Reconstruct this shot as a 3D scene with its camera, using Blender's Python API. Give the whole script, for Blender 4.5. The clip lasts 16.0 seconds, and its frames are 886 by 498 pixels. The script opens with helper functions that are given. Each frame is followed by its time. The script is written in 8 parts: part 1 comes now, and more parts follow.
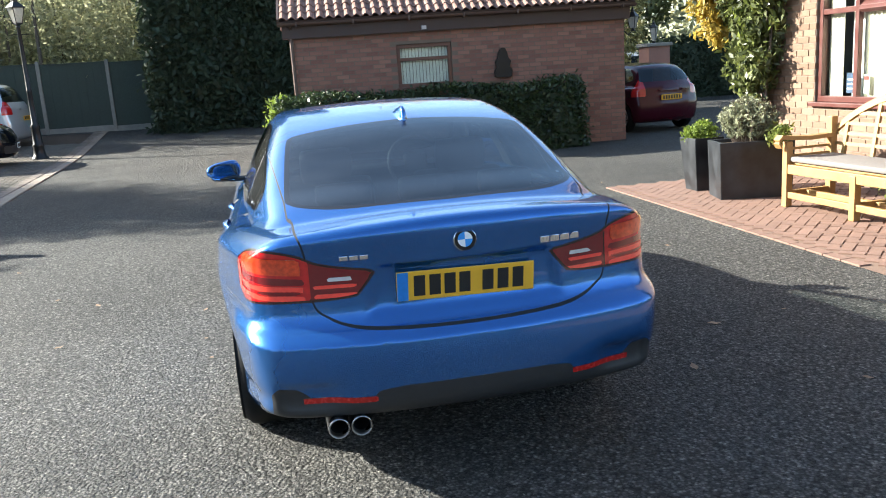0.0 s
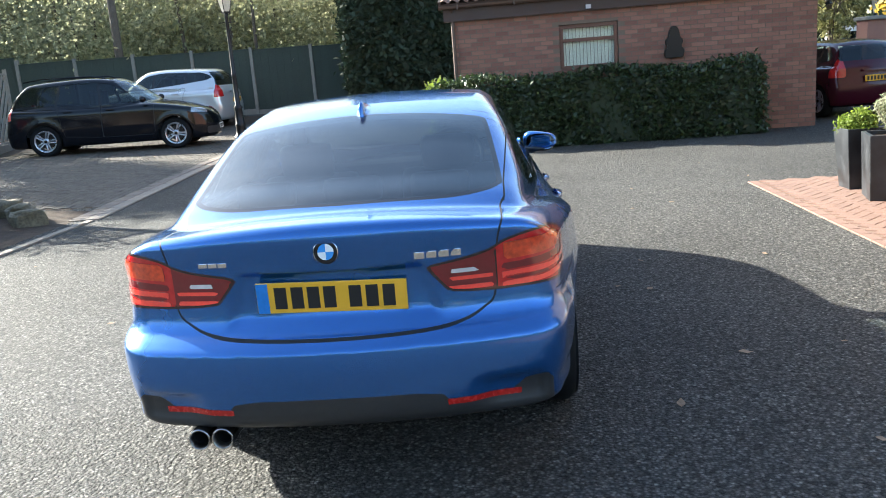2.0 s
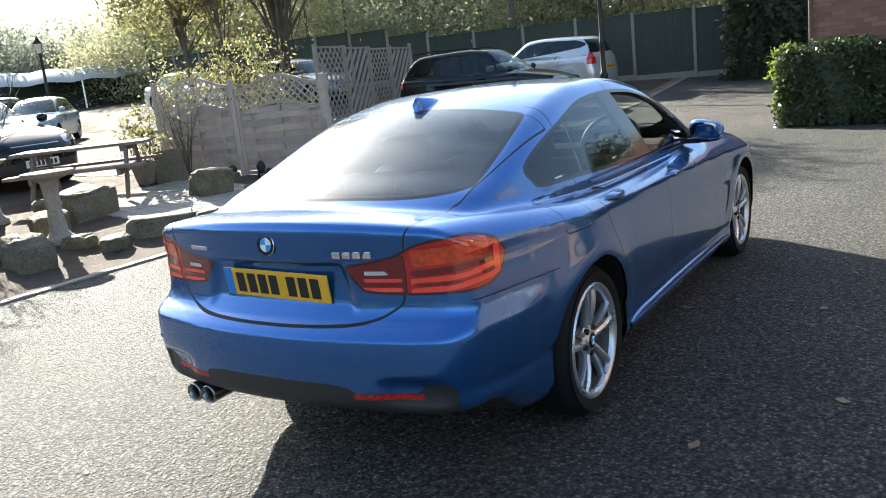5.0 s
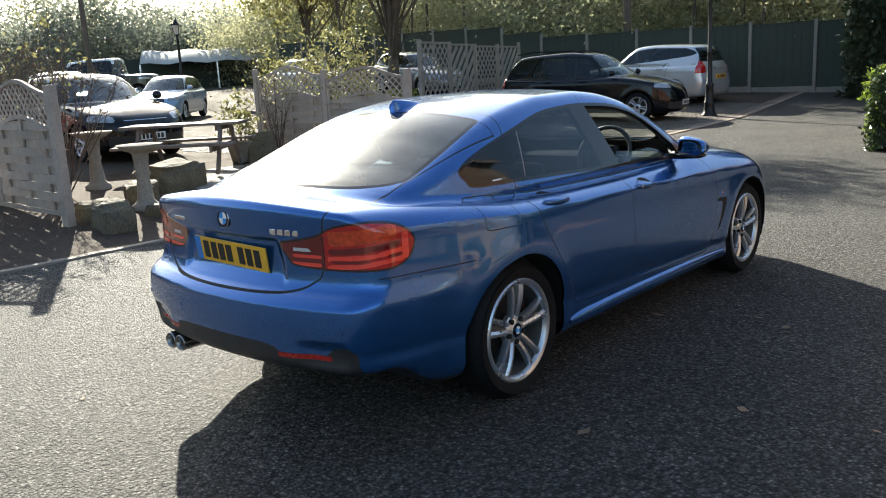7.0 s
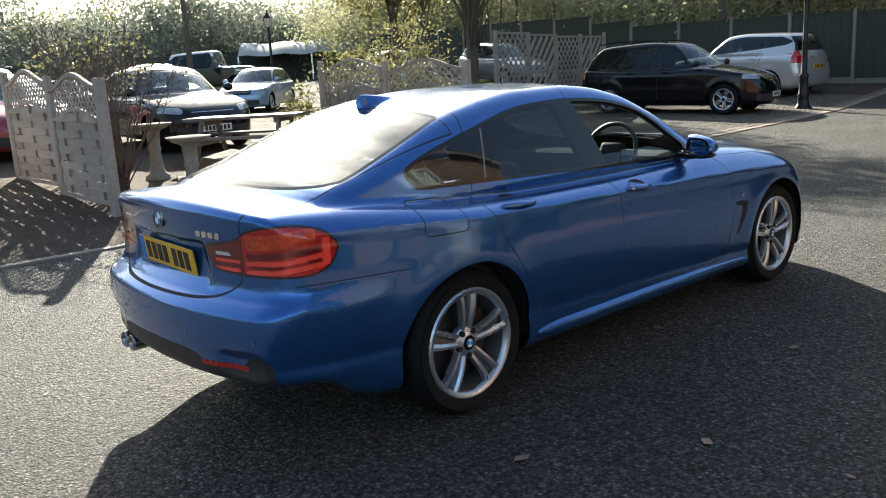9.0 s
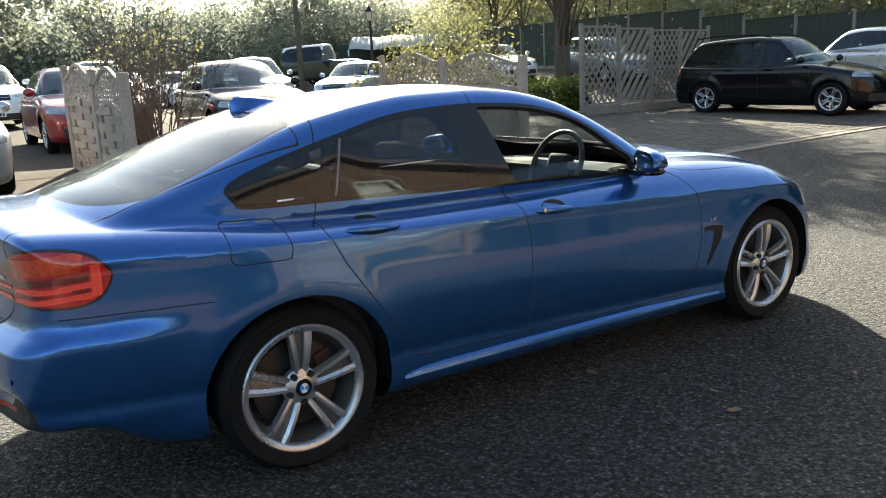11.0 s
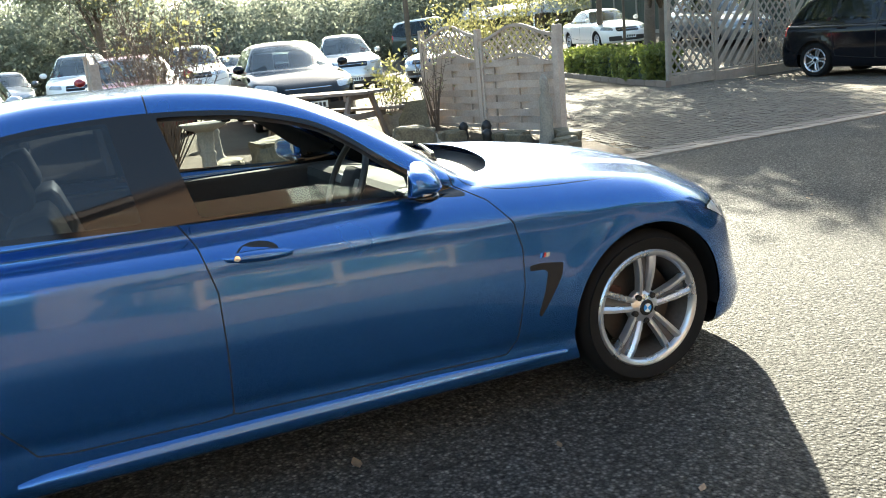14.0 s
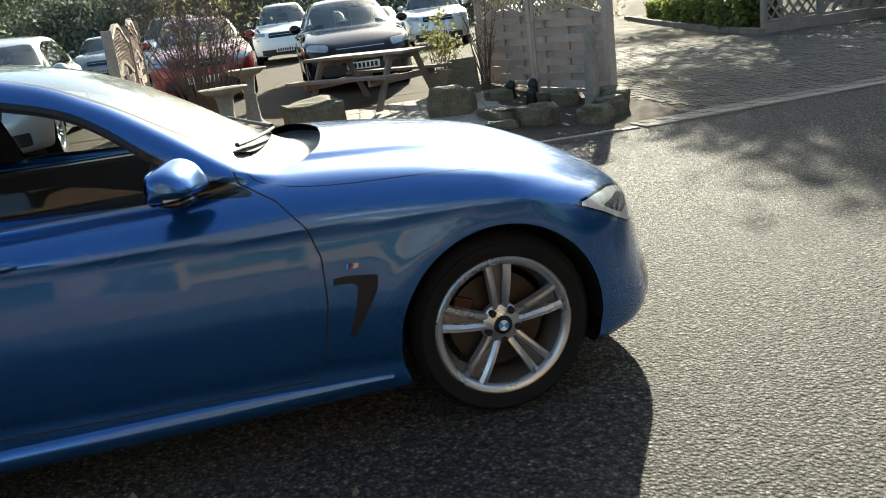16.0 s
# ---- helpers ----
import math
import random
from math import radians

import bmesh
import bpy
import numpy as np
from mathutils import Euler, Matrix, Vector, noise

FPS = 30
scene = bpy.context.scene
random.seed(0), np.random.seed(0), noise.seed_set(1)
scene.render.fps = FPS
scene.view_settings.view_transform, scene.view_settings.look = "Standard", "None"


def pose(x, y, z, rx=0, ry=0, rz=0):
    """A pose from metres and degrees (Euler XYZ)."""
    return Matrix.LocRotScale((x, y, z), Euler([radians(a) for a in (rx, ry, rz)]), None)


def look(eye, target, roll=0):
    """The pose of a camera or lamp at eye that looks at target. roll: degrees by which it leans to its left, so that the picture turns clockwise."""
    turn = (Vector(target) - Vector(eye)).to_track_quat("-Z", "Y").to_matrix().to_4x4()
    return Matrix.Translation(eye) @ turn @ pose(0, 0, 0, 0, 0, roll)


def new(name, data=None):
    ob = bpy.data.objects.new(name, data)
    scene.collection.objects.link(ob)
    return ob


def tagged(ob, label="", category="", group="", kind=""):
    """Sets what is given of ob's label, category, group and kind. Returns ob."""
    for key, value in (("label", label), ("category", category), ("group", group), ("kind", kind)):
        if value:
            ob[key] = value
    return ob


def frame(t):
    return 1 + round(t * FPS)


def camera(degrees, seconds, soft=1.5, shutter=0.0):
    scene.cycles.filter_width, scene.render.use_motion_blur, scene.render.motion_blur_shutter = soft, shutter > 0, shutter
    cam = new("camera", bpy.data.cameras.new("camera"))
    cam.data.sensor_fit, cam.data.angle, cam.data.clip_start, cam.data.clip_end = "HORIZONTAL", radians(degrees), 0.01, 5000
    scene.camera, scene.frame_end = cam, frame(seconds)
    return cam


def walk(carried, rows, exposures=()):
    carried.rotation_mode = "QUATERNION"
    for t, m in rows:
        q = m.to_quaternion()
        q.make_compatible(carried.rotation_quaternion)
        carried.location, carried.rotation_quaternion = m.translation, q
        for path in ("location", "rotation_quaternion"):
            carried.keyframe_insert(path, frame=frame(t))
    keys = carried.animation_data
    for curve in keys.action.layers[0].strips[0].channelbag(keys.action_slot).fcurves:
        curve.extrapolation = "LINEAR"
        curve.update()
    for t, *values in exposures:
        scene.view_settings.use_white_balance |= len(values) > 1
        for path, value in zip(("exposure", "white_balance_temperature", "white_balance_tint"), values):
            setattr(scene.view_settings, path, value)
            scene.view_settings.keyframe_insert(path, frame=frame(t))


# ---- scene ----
cam = camera(56.4, 16.0, 1.0)
PATH = [
    (0, (-0.655, -3.815, 1.566), (-0.271, -1.899, 1.141), -3.9),
    (0.5, (-0.325, -3.74, 1.559), (-0.071, -1.803, 1.13), -4.2),
    (1, (0.001, -3.765, 1.559), (0.125, -1.817, 1.123), -4.3),
    (1.5, (0.309, -3.727, 1.551), (0.279, -1.775, 1.115), -4.7),
    (2, (0.598, -3.634, 1.542), (0.45, -1.687, 1.107), -4.6),
    (2.5, (0.923, -3.64, 1.545), (0.601, -1.717, 1.099), -4.5),
    (3, (1.184, -3.545, 1.527), (0.704, -1.656, 1.081), -4.3),
    (3.5, (1.418, -3.401, 1.527), (0.761, -1.564, 1.087), -4.8),
    (4, (1.718, -3.351, 1.536), (0.895, -1.58, 1.103), -5.1),
    (4.2, (1.826, -3.313, 1.537), (0.936, -1.575, 1.104), -5.5),
    (6.3, (2.805, -2.927, 1.528), (1.567, -1.412, 1.109), -4.1),
    (6.5, (2.893, -2.946, 1.522), (1.635, -1.448, 1.105), -3.5),
    (7, (3.101, -2.988, 1.531), (1.795, -1.532, 1.115), -3.1),
    (7.5, (3.179, -2.927, 1.528), (1.834, -1.508, 1.11), -3.4),
    (8, (3.198, -2.771, 1.511), (1.808, -1.394, 1.094), -3.5),
    (8.5, (3.234, -2.579, 1.515), (1.804, -1.247, 1.09), -3.8),
    (9, (3.408, -2.337, 1.508), (1.934, -1.053, 1.084), -3.3),
    (9.2, (3.466, -2.227, 1.507), (1.973, -0.966, 1.085), -3.1),
    (11.3, (3.687, -0.922, 1.476), (2.016, 0.092, 1.052), -3.2),
    (11.5, (3.725, -0.798, 1.477), (2.04, 0.192, 1.053), -3.4),
    (12, (3.803, -0.492, 1.483), (2.08, 0.432, 1.061), -3.6),
    (12.5, (3.712, -0.167, 1.442), (1.962, 0.694, 1.0), -4.1),
    (13, (3.65, 0.114, 1.453), (1.879, 0.925, 0.996), -4.4),
    (13.5, (3.648, 0.453, 1.473), (1.852, 1.205, 1.013), -4.7),
    (14, (3.526, 0.826, 1.443), (1.725, 1.56, 0.976), -5.4),
    (14.5, (3.474, 1.154, 1.433), (1.672, 1.879, 0.957), -6.2),
    (15, (3.495, 1.47, 1.427), (1.679, 2.154, 0.946), -7.0),
    (15.5, (3.398, 1.766, 1.405), (1.559, 2.38, 0.916), -7.1),
    (16, (3.384, 2.04, 1.387), (1.51, 2.476, 0.842), -7.2),
]
walk(cam, [(t, look(eye, target, roll)) for t, eye, target, roll in PATH], [(0, 2.52, 6250, 5), (1.5, 2.85, 6250, 5), (4.2, 2.75, 6350, 5), (6.3, 2.05, 6600, 5), (9.2, 2.0, 6700, 5), (11.3, 2.4, 7000, 3), (12.5, 3.0, 6950, 1), (13.5, 3.08, 6950, 0), (14.5, 2.62, 7000, 0), (16, 1.95, 6900, 0)])

# ---- light ----
SUN_FROM = Vector((-0.88, 0.475, 0.0)).normalized()
SUN_UP = 25.0
world = bpy.data.worlds.new("sky_world")
world.use_nodes = True
scene.world = world
wn = world.node_tree
sky = wn.nodes.new("ShaderNodeTexSky")
sky.sky_type, sky.sun_disc = "NISHITA", False
sky.sun_elevation = radians(SUN_UP)
sky.sun_rotation = math.atan2(SUN_FROM.x, SUN_FROM.y)
sky.air_density, sky.dust_density = 1.0, 1.2
wn.links.new(sky.outputs[0], wn.nodes["Background"].inputs[0])
wn.nodes["Background"].inputs[1].default_value = 0.078
sun = new("sun", bpy.data.lights.new("sun", "SUN"))
sun.data.energy, sun.data.angle, sun.data.color = 4.4, radians(0.6), (1.0, 0.93, 0.82)
sun_way = SUN_FROM * math.cos(radians(SUN_UP)) + Vector((0, 0, math.sin(radians(SUN_UP))))
sun.matrix_world = look(sun_way * 60, (0, 0, 0))


# ---- materials ----
def mat(name, col, rough=0.6, metal=0.0, var=0.15, scale=6.0, fine=60.0, bump=0.0, bscale=80.0, coat=0.0, tint=None, island=0.0, obj=0.0, spec=0.5, rvar=0.1):
    """Noise at two scales shifts the base colour; fine relief and an uneven roughness."""
    m = bpy.data.materials.new(name)
    m.use_nodes = True
    nt = m.node_tree
    b = nt.nodes["Principled BSDF"]
    b.inputs["Roughness"].default_value = rough
    b.inputs["Metallic"].default_value = metal
    b.inputs["Coat Weight"].default_value = coat
    b.inputs["Coat Roughness"].default_value = 0.05
    b.inputs["Specular IOR Level"].default_value = spec
    tc = nt.nodes.new("ShaderNodeTexCoord")
    big, small = nt.nodes.new("ShaderNodeTexNoise"), nt.nodes.new("ShaderNodeTexNoise")
    for n, s, d in ((big, scale, 4), (small, fine, 3)):
        nt.links.new(tc.outputs["Object"], n.inputs["Vector"])
        n.inputs["Scale"].default_value, n.inputs["Detail"].default_value = s, d
    add = nt.nodes.new("ShaderNodeMath")
    add.operation = "ADD"
    nt.links.new(big.outputs[0], add.inputs[0])
    nt.links.new(small.outputs[0], add.inputs[1])
    val = add
    if island or obj:
        g = nt.nodes.new("ShaderNodeNewGeometry" if island else "ShaderNodeObjectInfo")
        r = nt.nodes.new("ShaderNodeMath")
        r.operation = "MULTIPLY_ADD"
        nt.links.new(g.outputs["Random Per Island" if island else "Random"], r.inputs[0])
        r.inputs[1].default_value = island or obj
        nt.links.new(add.outputs[0], r.inputs[2])
        val = r
    ramp = nt.nodes.new("ShaderNodeMapRange")
    amp = (island or obj)
    ramp.inputs[1].default_value, ramp.inputs[2].default_value = 0.6, 1.4 + amp
    nt.links.new(val.outputs[0], ramp.inputs[0])
    mix = nt.nodes.new("ShaderNodeMix")
    mix.data_type = "RGBA"
    c = Vector(col[:3])
    lo, hi = c * (1 - var), (Vector(tint[:3]) if tint else c * (1 + var))
    mix.inputs[6].default_value, mix.inputs[7].default_value = (*lo, 1), (*hi, 1)
    nt.links.new(ramp.outputs[0], mix.inputs[0])
    nt.links.new(mix.outputs[2], b.inputs["Base Color"])
    if rvar:
        rr = nt.nodes.new("ShaderNodeMapRange")
        rr.inputs[1].default_value, rr.inputs[2].default_value = 0.3, 0.7
        rr.inputs[3].default_value, rr.inputs[4].default_value = max(0, rough - rvar), min(1, rough + rvar)
        nt.links.new(big.outputs[0], rr.inputs[0])
        nt.links.new(rr.outputs[0], b.inputs["Roughness"])
    if bump:
        bn, bt = nt.nodes.new("ShaderNodeBump"), nt.nodes.new("ShaderNodeTexNoise")
        nt.links.new(tc.outputs["Object"], bt.inputs["Vector"])
        bt.inputs["Scale"].default_value, bt.inputs["Detail"].default_value = bscale, 4
        bn.inputs["Strength"].default_value, bn.inputs["Distance"].default_value = bump, 0.01
        nt.links.new(bt.outputs[0], bn.inputs["Height"])
        nt.links.new(bn.outputs[0], b.inputs["Normal"])
    return m


def leafy(name, col, tint, scale=1.2, share=0.45, rough=0.55):
    """Leaves: light passes through them."""
    m = mat(name, col, rough, var=0.5, scale=scale, fine=20, island=0.9, tint=tint)
    nt = m.node_tree
    b, out = nt.nodes["Principled BSDF"], nt.nodes["Material Output"]
    src = b.inputs["Base Color"].links[0].from_socket
    tr, mx = nt.nodes.new("ShaderNodeBsdfTranslucent"), nt.nodes.new("ShaderNodeMixShader")
    nt.links.new(src, tr.inputs[0])
    mx.inputs[0].default_value = share
    nt.links.new(b.outputs[0], mx.inputs[1])
    nt.links.new(tr.outputs[0], mx.inputs[2])
    nt.links.new(mx.outputs[0], out.inputs[0])
    return m


def glass(name, tint, gloss=0.03, ior=1.56, dust=0.0):
    """A clear sheet: tinted see-through with the sheen of glass on it, under a thin film of dust."""
    m = bpy.data.materials.new(name)
    m.use_nodes = True
    nt = m.node_tree
    nt.nodes.clear()
    out, mix = nt.nodes.new("ShaderNodeOutputMaterial"), nt.nodes.new("ShaderNodeMixShader")
    tr, gl, lw = nt.nodes.new("ShaderNodeBsdfTransparent"), nt.nodes.new("ShaderNodeBsdfGlossy"), nt.nodes.new("ShaderNodeLayerWeight")
    pw, fr = nt.nodes.new("ShaderNodeMath"), nt.nodes.new("ShaderNodeMath")
    f0 = ((ior - 1) / (ior + 1)) ** 2
    lw.inputs["Blend"].default_value = 0.5
    pw.operation, fr.operation = "POWER", "MULTIPLY_ADD"
    nt.links.new(lw.outputs["Facing"], pw.inputs[0])
    pw.inputs[1].default_value = 5.0
    nt.links.new(pw.outputs[0], fr.inputs[0])
    fr.inputs[1].default_value, fr.inputs[2].default_value = 1 - f0, f0
    tr.inputs[0].default_value = (*tint, 1)
    gl.inputs["Roughness"].default_value = gloss
    gl.inputs[0].default_value = (0.86, 0.94, 1.0, 1)
    nt.links.new(fr.outputs[0], mix.inputs[0])
    nt.links.new(tr.outputs[0], mix.inputs[1])
    nt.links.new(gl.outputs[0], mix.inputs[2])
    last = mix
    if dust:
        film, spread = nt.nodes.new("ShaderNodeMixShader"), nt.nodes.new("ShaderNodeTexNoise")
        haze, amount = nt.nodes.new("ShaderNodeBsdfGlossy"), nt.nodes.new("ShaderNodeMapRange")
        spread.inputs["Scale"].default_value, spread.inputs["Detail"].default_value = 5.0, 5
        amount.inputs[1].default_value, amount.inputs[2].default_value = 0.3, 0.7
        amount.inputs[3].default_value, amount.inputs[4].default_value = dust * 0.6, dust * 1.4
        haze.inputs["Roughness"].default_value, haze.inputs[0].default_value = 0.40, (0.9, 0.9, 0.88, 1)
        nt.links.new(spread.outputs[0], amount.inputs[0])
        nt.links.new(amount.outputs[0], film.inputs[0])
        nt.links.new(mix.outputs[0], film.inputs[1])
        nt.links.new(haze.outputs[0], film.inputs[2])
        last = film
    nt.links.new(last.outputs[0], out.inputs[0])
    return m


def paint(name, col, metal=0.5, rough=0.35):
    return mat(name, col, rough, metal, var=0.05, scale=2.0, fine=900.0, coat=1.0, rvar=0.03)


M = dict(
    blue=paint("bright_blue_paint", (0.019, 0.119, 0.372), 0.75, 0.25),
    gap=mat("panel_gap_black", (0.008, 0.008, 0.009), 0.7),
    trim=mat("gloss_black_trim", (0.010, 0.010, 0.011), 0.07, rvar=0.02),
    plastic=mat("dark_grey_plastic", (0.022, 0.023, 0.025), 0.5, bump=0.05, bscale=400),
    rubber=mat("tyre_rubber", (0.0065, 0.007, 0.0078), 0.75, bump=0.1, bscale=200, spec=0.25),
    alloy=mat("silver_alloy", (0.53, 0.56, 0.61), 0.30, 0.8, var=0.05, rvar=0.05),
    barrel=mat("dark_rim_barrel", (0.10, 0.098, 0.095), 0.55, 0.4, var=0.3),
    alloy_in=mat("dark_alloy_face", (0.16, 0.16, 0.17), 0.4, 0.7),
    disc=mat("brake_disc", (0.045, 0.043, 0.042), 0.5, 0.6, tint=(0.065, 0.052, 0.045)),
    caliper=mat("rusty_hub", (0.05, 0.016, 0.012), 0.7),
    chrome=mat("chrome", (0.75, 0.75, 0.76), 0.1, 1.0, var=0.02, rvar=0.02),
    exhaust=mat("dark_chrome", (0.35, 0.34, 0.33), 0.28, 1.0, var=0.2),
    tint=glass("tinted_glass", (0.20, 0.22, 0.24), dust=0.012),
    rear_tint=glass("rear_tinted_glass", (0.11, 0.14, 0.155), dust=0.042),
    clear=glass("clear_glass", (0.72, 0.78, 0.76)),
    dusty=glass("dusty_windscreen_glass", (0.66, 0.72, 0.70), dust=0.06),
    red=mat("red_lamp_lens", (0.46, 0.008, 0.010), 0.12, var=0.25, scale=20, coat=1.0, rvar=0.03),
    dark_red=mat("dark_red_lens", (0.15, 0.005, 0.009), 0.1, coat=1.0, rvar=0.02),
    amber=mat("amber_lens", (0.60, 0.050, 0.012), 0.14, var=0.45, scale=14, coat=1.0, rvar=0.03),
    red_bar=mat("red_light_bar", (0.92, 0.060, 0.040), 0.15, coat=1.0, rvar=0.03),
    white_lens=mat("clear_lamp_lens", (0.58, 0.53, 0.52), 0.1, coat=1.0, rvar=0.03),
    lens_edge=mat("smoked_lens_edge", (0.022, 0.003, 0.004), 0.12, coat=1.0, rvar=0.02),
    head_inner=mat("headlight_reflector_bowl", (0.34, 0.35, 0.37), 0.10, 0.7, var=0.85, scale=17, coat=1.0, rvar=0.03),
    head_lens=mat("headlight_lens", (0.82, 0.84, 0.85), 0.10, 0.3, var=0.25, scale=26, coat=1.0, rvar=0.03),
    reflector=mat("red_reflector", (0.40, 0.015, 0.012), 0.25, var=0.25, scale=60),
    yellow=mat("yellow_plate", (0.80, 0.42, 0.03), 0.4, var=0.04),
    white_plate=mat("white_plate", (0.75, 0.75, 0.72), 0.4, var=0.04),
    ink=mat("black_ink", (0.012, 0.012, 0.012), 0.5),
    plate_blue=mat("plate_blue_strip", (0.02, 0.20, 0.60), 0.4),
    badge_white=mat("white_enamel", (0.8, 0.8, 0.8), 0.2, var=0.03),
    sign_blue=mat("navy_enamel", (0.02, 0.03, 0.12), 0.25, var=0.03),
    badge_blue=mat("blue_enamel", (0.05, 0.28, 0.68), 0.2, var=0.03),
    cabin=mat("dark_cabin_lining", (0.030, 0.031, 0.033), 0.75, bump=0.1, bscale=300),
    leather=mat("black_seat_leather", (0.028, 0.028, 0.030), 0.45, bump=0.15, bscale=150),
    dash=mat("dark_dashboard", (0.022, 0.022, 0.023), 0.8, bump=0.05, bscale=400, spec=0.2),
    mirror=mat("mirror_glass", (0.85, 0.86, 0.88), 0.02, 1.0, var=0.01, rvar=0.01),
)


# ---- mesh helpers ----
def link(name, me, material, parent=None, label=""):
    ob = new(name, me)
    if material is not None:
        me.materials.append(material)
    if parent is not None:
        ob.parent = parent
    if label:
        ob["label"] = label
    return ob


def part(name, bm, material, parent, label="", smooth=False):
    """One bmesh as one mesh object under a thing or under a part."""
    me = bpy.data.meshes.new(name)
    bm.to_mesh(me)
    bm.free()
    if smooth:
        me.polygons.foreach_set("use_smooth", [True] * len(me.polygons))
    return link(name, me, material, parent, label)


def thing(name, label, category, at=None, group="", kind=""):
    ob = new(name)
    ob.empty_display_size = 0.1
    if at is not None:
        ob.matrix_world = at
    return tagged(ob, label, category, group, kind)


def box(bm, x0, x1, y0, y1, z0, z1, m=None, bevel=0.0):
    vs = [bm.verts.new((x, y, z)) for x in (x0, x1) for y in (y0, y1) for z in (z0, z1)]
    fs = [bm.faces.new([vs[i] for i in f]) for f in ((0, 1, 3, 2), (4, 6, 7, 5), (0, 4, 5, 1), (2, 3, 7, 6), (0, 2, 6, 4), (1, 5, 7, 3))]
    if bevel:
        es = list({e for f in fs for e in f.edges})
        r = bmesh.ops.bevel(bm, geom=es, offset=bevel, segments=2, affect="EDGES", profile=0.6)
        vs = list({v for f in r["faces"] for v in f.verts} | {v for v in vs if v.is_valid})
    if m is not None:
        bmesh.ops.transform(bm, matrix=m, verts=[v for v in vs if v.is_valid])
    return vs


def boxed(x0, x1, y0, y1, z0, z1, m=None, bevel=0.0):
    bm = bmesh.new()
    box(bm, x0, x1, y0, y1, z0, z1, m, bevel)
    return bm


def lathe(profile, n=48, axis="x", bm=None, m=None):
    """Turns a profile of (along the axis, radius) round that axis."""
    bm = bm or bmesh.new()
    rings = []
    for a, r in profile:
        ring = []
        for i in range(n):
            c, s = r * math.cos(2 * math.pi * i / n), r * math.sin(2 * math.pi * i / n)
            p = {"x": (a, c, s), "y": (c, a, s), "z": (c, s, a)}[axis]
            ring.append(bm.verts.new(m @ Vector(p) if m else p))
        rings.append(ring)
    for a, b in zip(rings, rings[1:]):
        for i in range(n):
            j = (i + 1) % n
            bm.faces.new((a[i], a[j], b[j], b[i]))
    return bm


def tube(bm, pts, r0, r1=None, n=8, cap=True):
    """A tapered tube along points."""
    r1 = r0 if r1 is None else r1
    pts = [Vector(p) for p in pts]
    rings = []
    for i, p in enumerate(pts):
        d = (pts[min(i + 1, len(pts) - 1)] - pts[max(i - 1, 0)]).normalized()
        u = d.cross(Vector((0, 0, 1)) if abs(d.z) < 0.9 else Vector((1, 0, 0))).normalized()
        v = d.cross(u)
        r = r0 + (r1 - r0) * i / max(1, len(pts) - 1)
        rings.append([bm.verts.new(p + r * (math.cos(a) * u + math.sin(a) * v)) for a in (2 * math.pi * k / n for k in range(n))])
    for a, b in zip(rings, rings[1:]):
        for k in range(n):
            bm.faces.new((a[k], a[(k + 1) % n], b[(k + 1) % n], b[k]))
    if cap:
        bm.faces.new(rings[0][::-1])
        bm.faces.new(rings[-1])
    return bm


def prism(bm, outline, x0, x1, axis="x", m=None):
    """A flat outline pushed out along an axis."""
    def at(a, p):
        q = {"x": (a, p[0], p[1]), "y": (p[0], a, p[1]), "z": (p[0], p[1], a)}[axis]
        return m @ Vector(q) if m else q
    a, b = [bm.verts.new(at(x0, p)) for p in outline], [bm.verts.new(at(x1, p)) for p in outline]
    bm.faces.new(a[::-1])
    bm.faces.new(b)
    for i in range(len(outline)):
        j = (i + 1) % len(outline)
        bm.faces.new((a[i], a[j], b[j], b[i]))
    bmesh.ops.recalc_face_normals(bm, faces=bm.faces)
    return bm


def height(x, y):
    """The lie of the ground: flat yard, then a gentle rise behind the kerb and towards the back."""
    x, y = np.asarray(x, float), np.asarray(y, float)
    d = np.maximum(0.0, -4.7 - x)
    ease = lambda q: np.clip(q, 0, 1) ** 2 * (3 - 2 * np.clip(q, 0, 1))  # noqa: E731
    w = np.interp(y, [5, 12, 16], [1, 0.65, 0.35])
    w = np.where(w < 0.85, w + (0.85 - w) * np.clip((d - 8) / 8, 0, 1), w)
    rise = np.interp(d, [0, 0.3, 1.5, 6.5, 40, 200], [0, 0.012, 0.12, 0.40, 0.8, 2.0]) * w
    return rise + np.interp(y, [15, 18, 23, 60], [0, 0.03, 0.38, 0.8]) + 0.4 * ease((y - 14.5) / 3) * ease((-14 - x) / 4)


def gz(x, y):
    return float(height(x, y))


# ---- car bodies: smooth volumes, cut into their panels ----
def curve(pts):
    """A smooth curve through (t, value) points."""
    t, v = np.array(pts, float).T
    d = np.diff(v) / np.diff(t)
    s = np.zeros_like(v)
    s[0], s[-1] = d[0], d[-1]
    same = d[1:] * d[:-1] > 0
    s[1:-1][same] = 2 / (1 / d[1:][same] + 1 / d[:-1][same])

    def at(q):
        q = np.clip(q, t[0], t[-1])
        i = np.clip(np.searchsorted(t, q) - 1, 0, len(t) - 2)
        h = t[i + 1] - t[i]
        u = (q - t[i]) / h
        return (1 + 2 * u) * (1 - u) ** 2 * v[i] + u * (1 - u) ** 2 * h * s[i] + u * u * (3 - 2 * u) * v[i + 1] + u * u * (u - 1) * h * s[i + 1]
    return at


def smax(a, b, k):
    h = np.maximum(k - np.abs(a - b), 0) / k
    return np.maximum(a, b) + h * h * k * 0.25


def smin(a, b, k):
    return -smax(-a, -b, k)


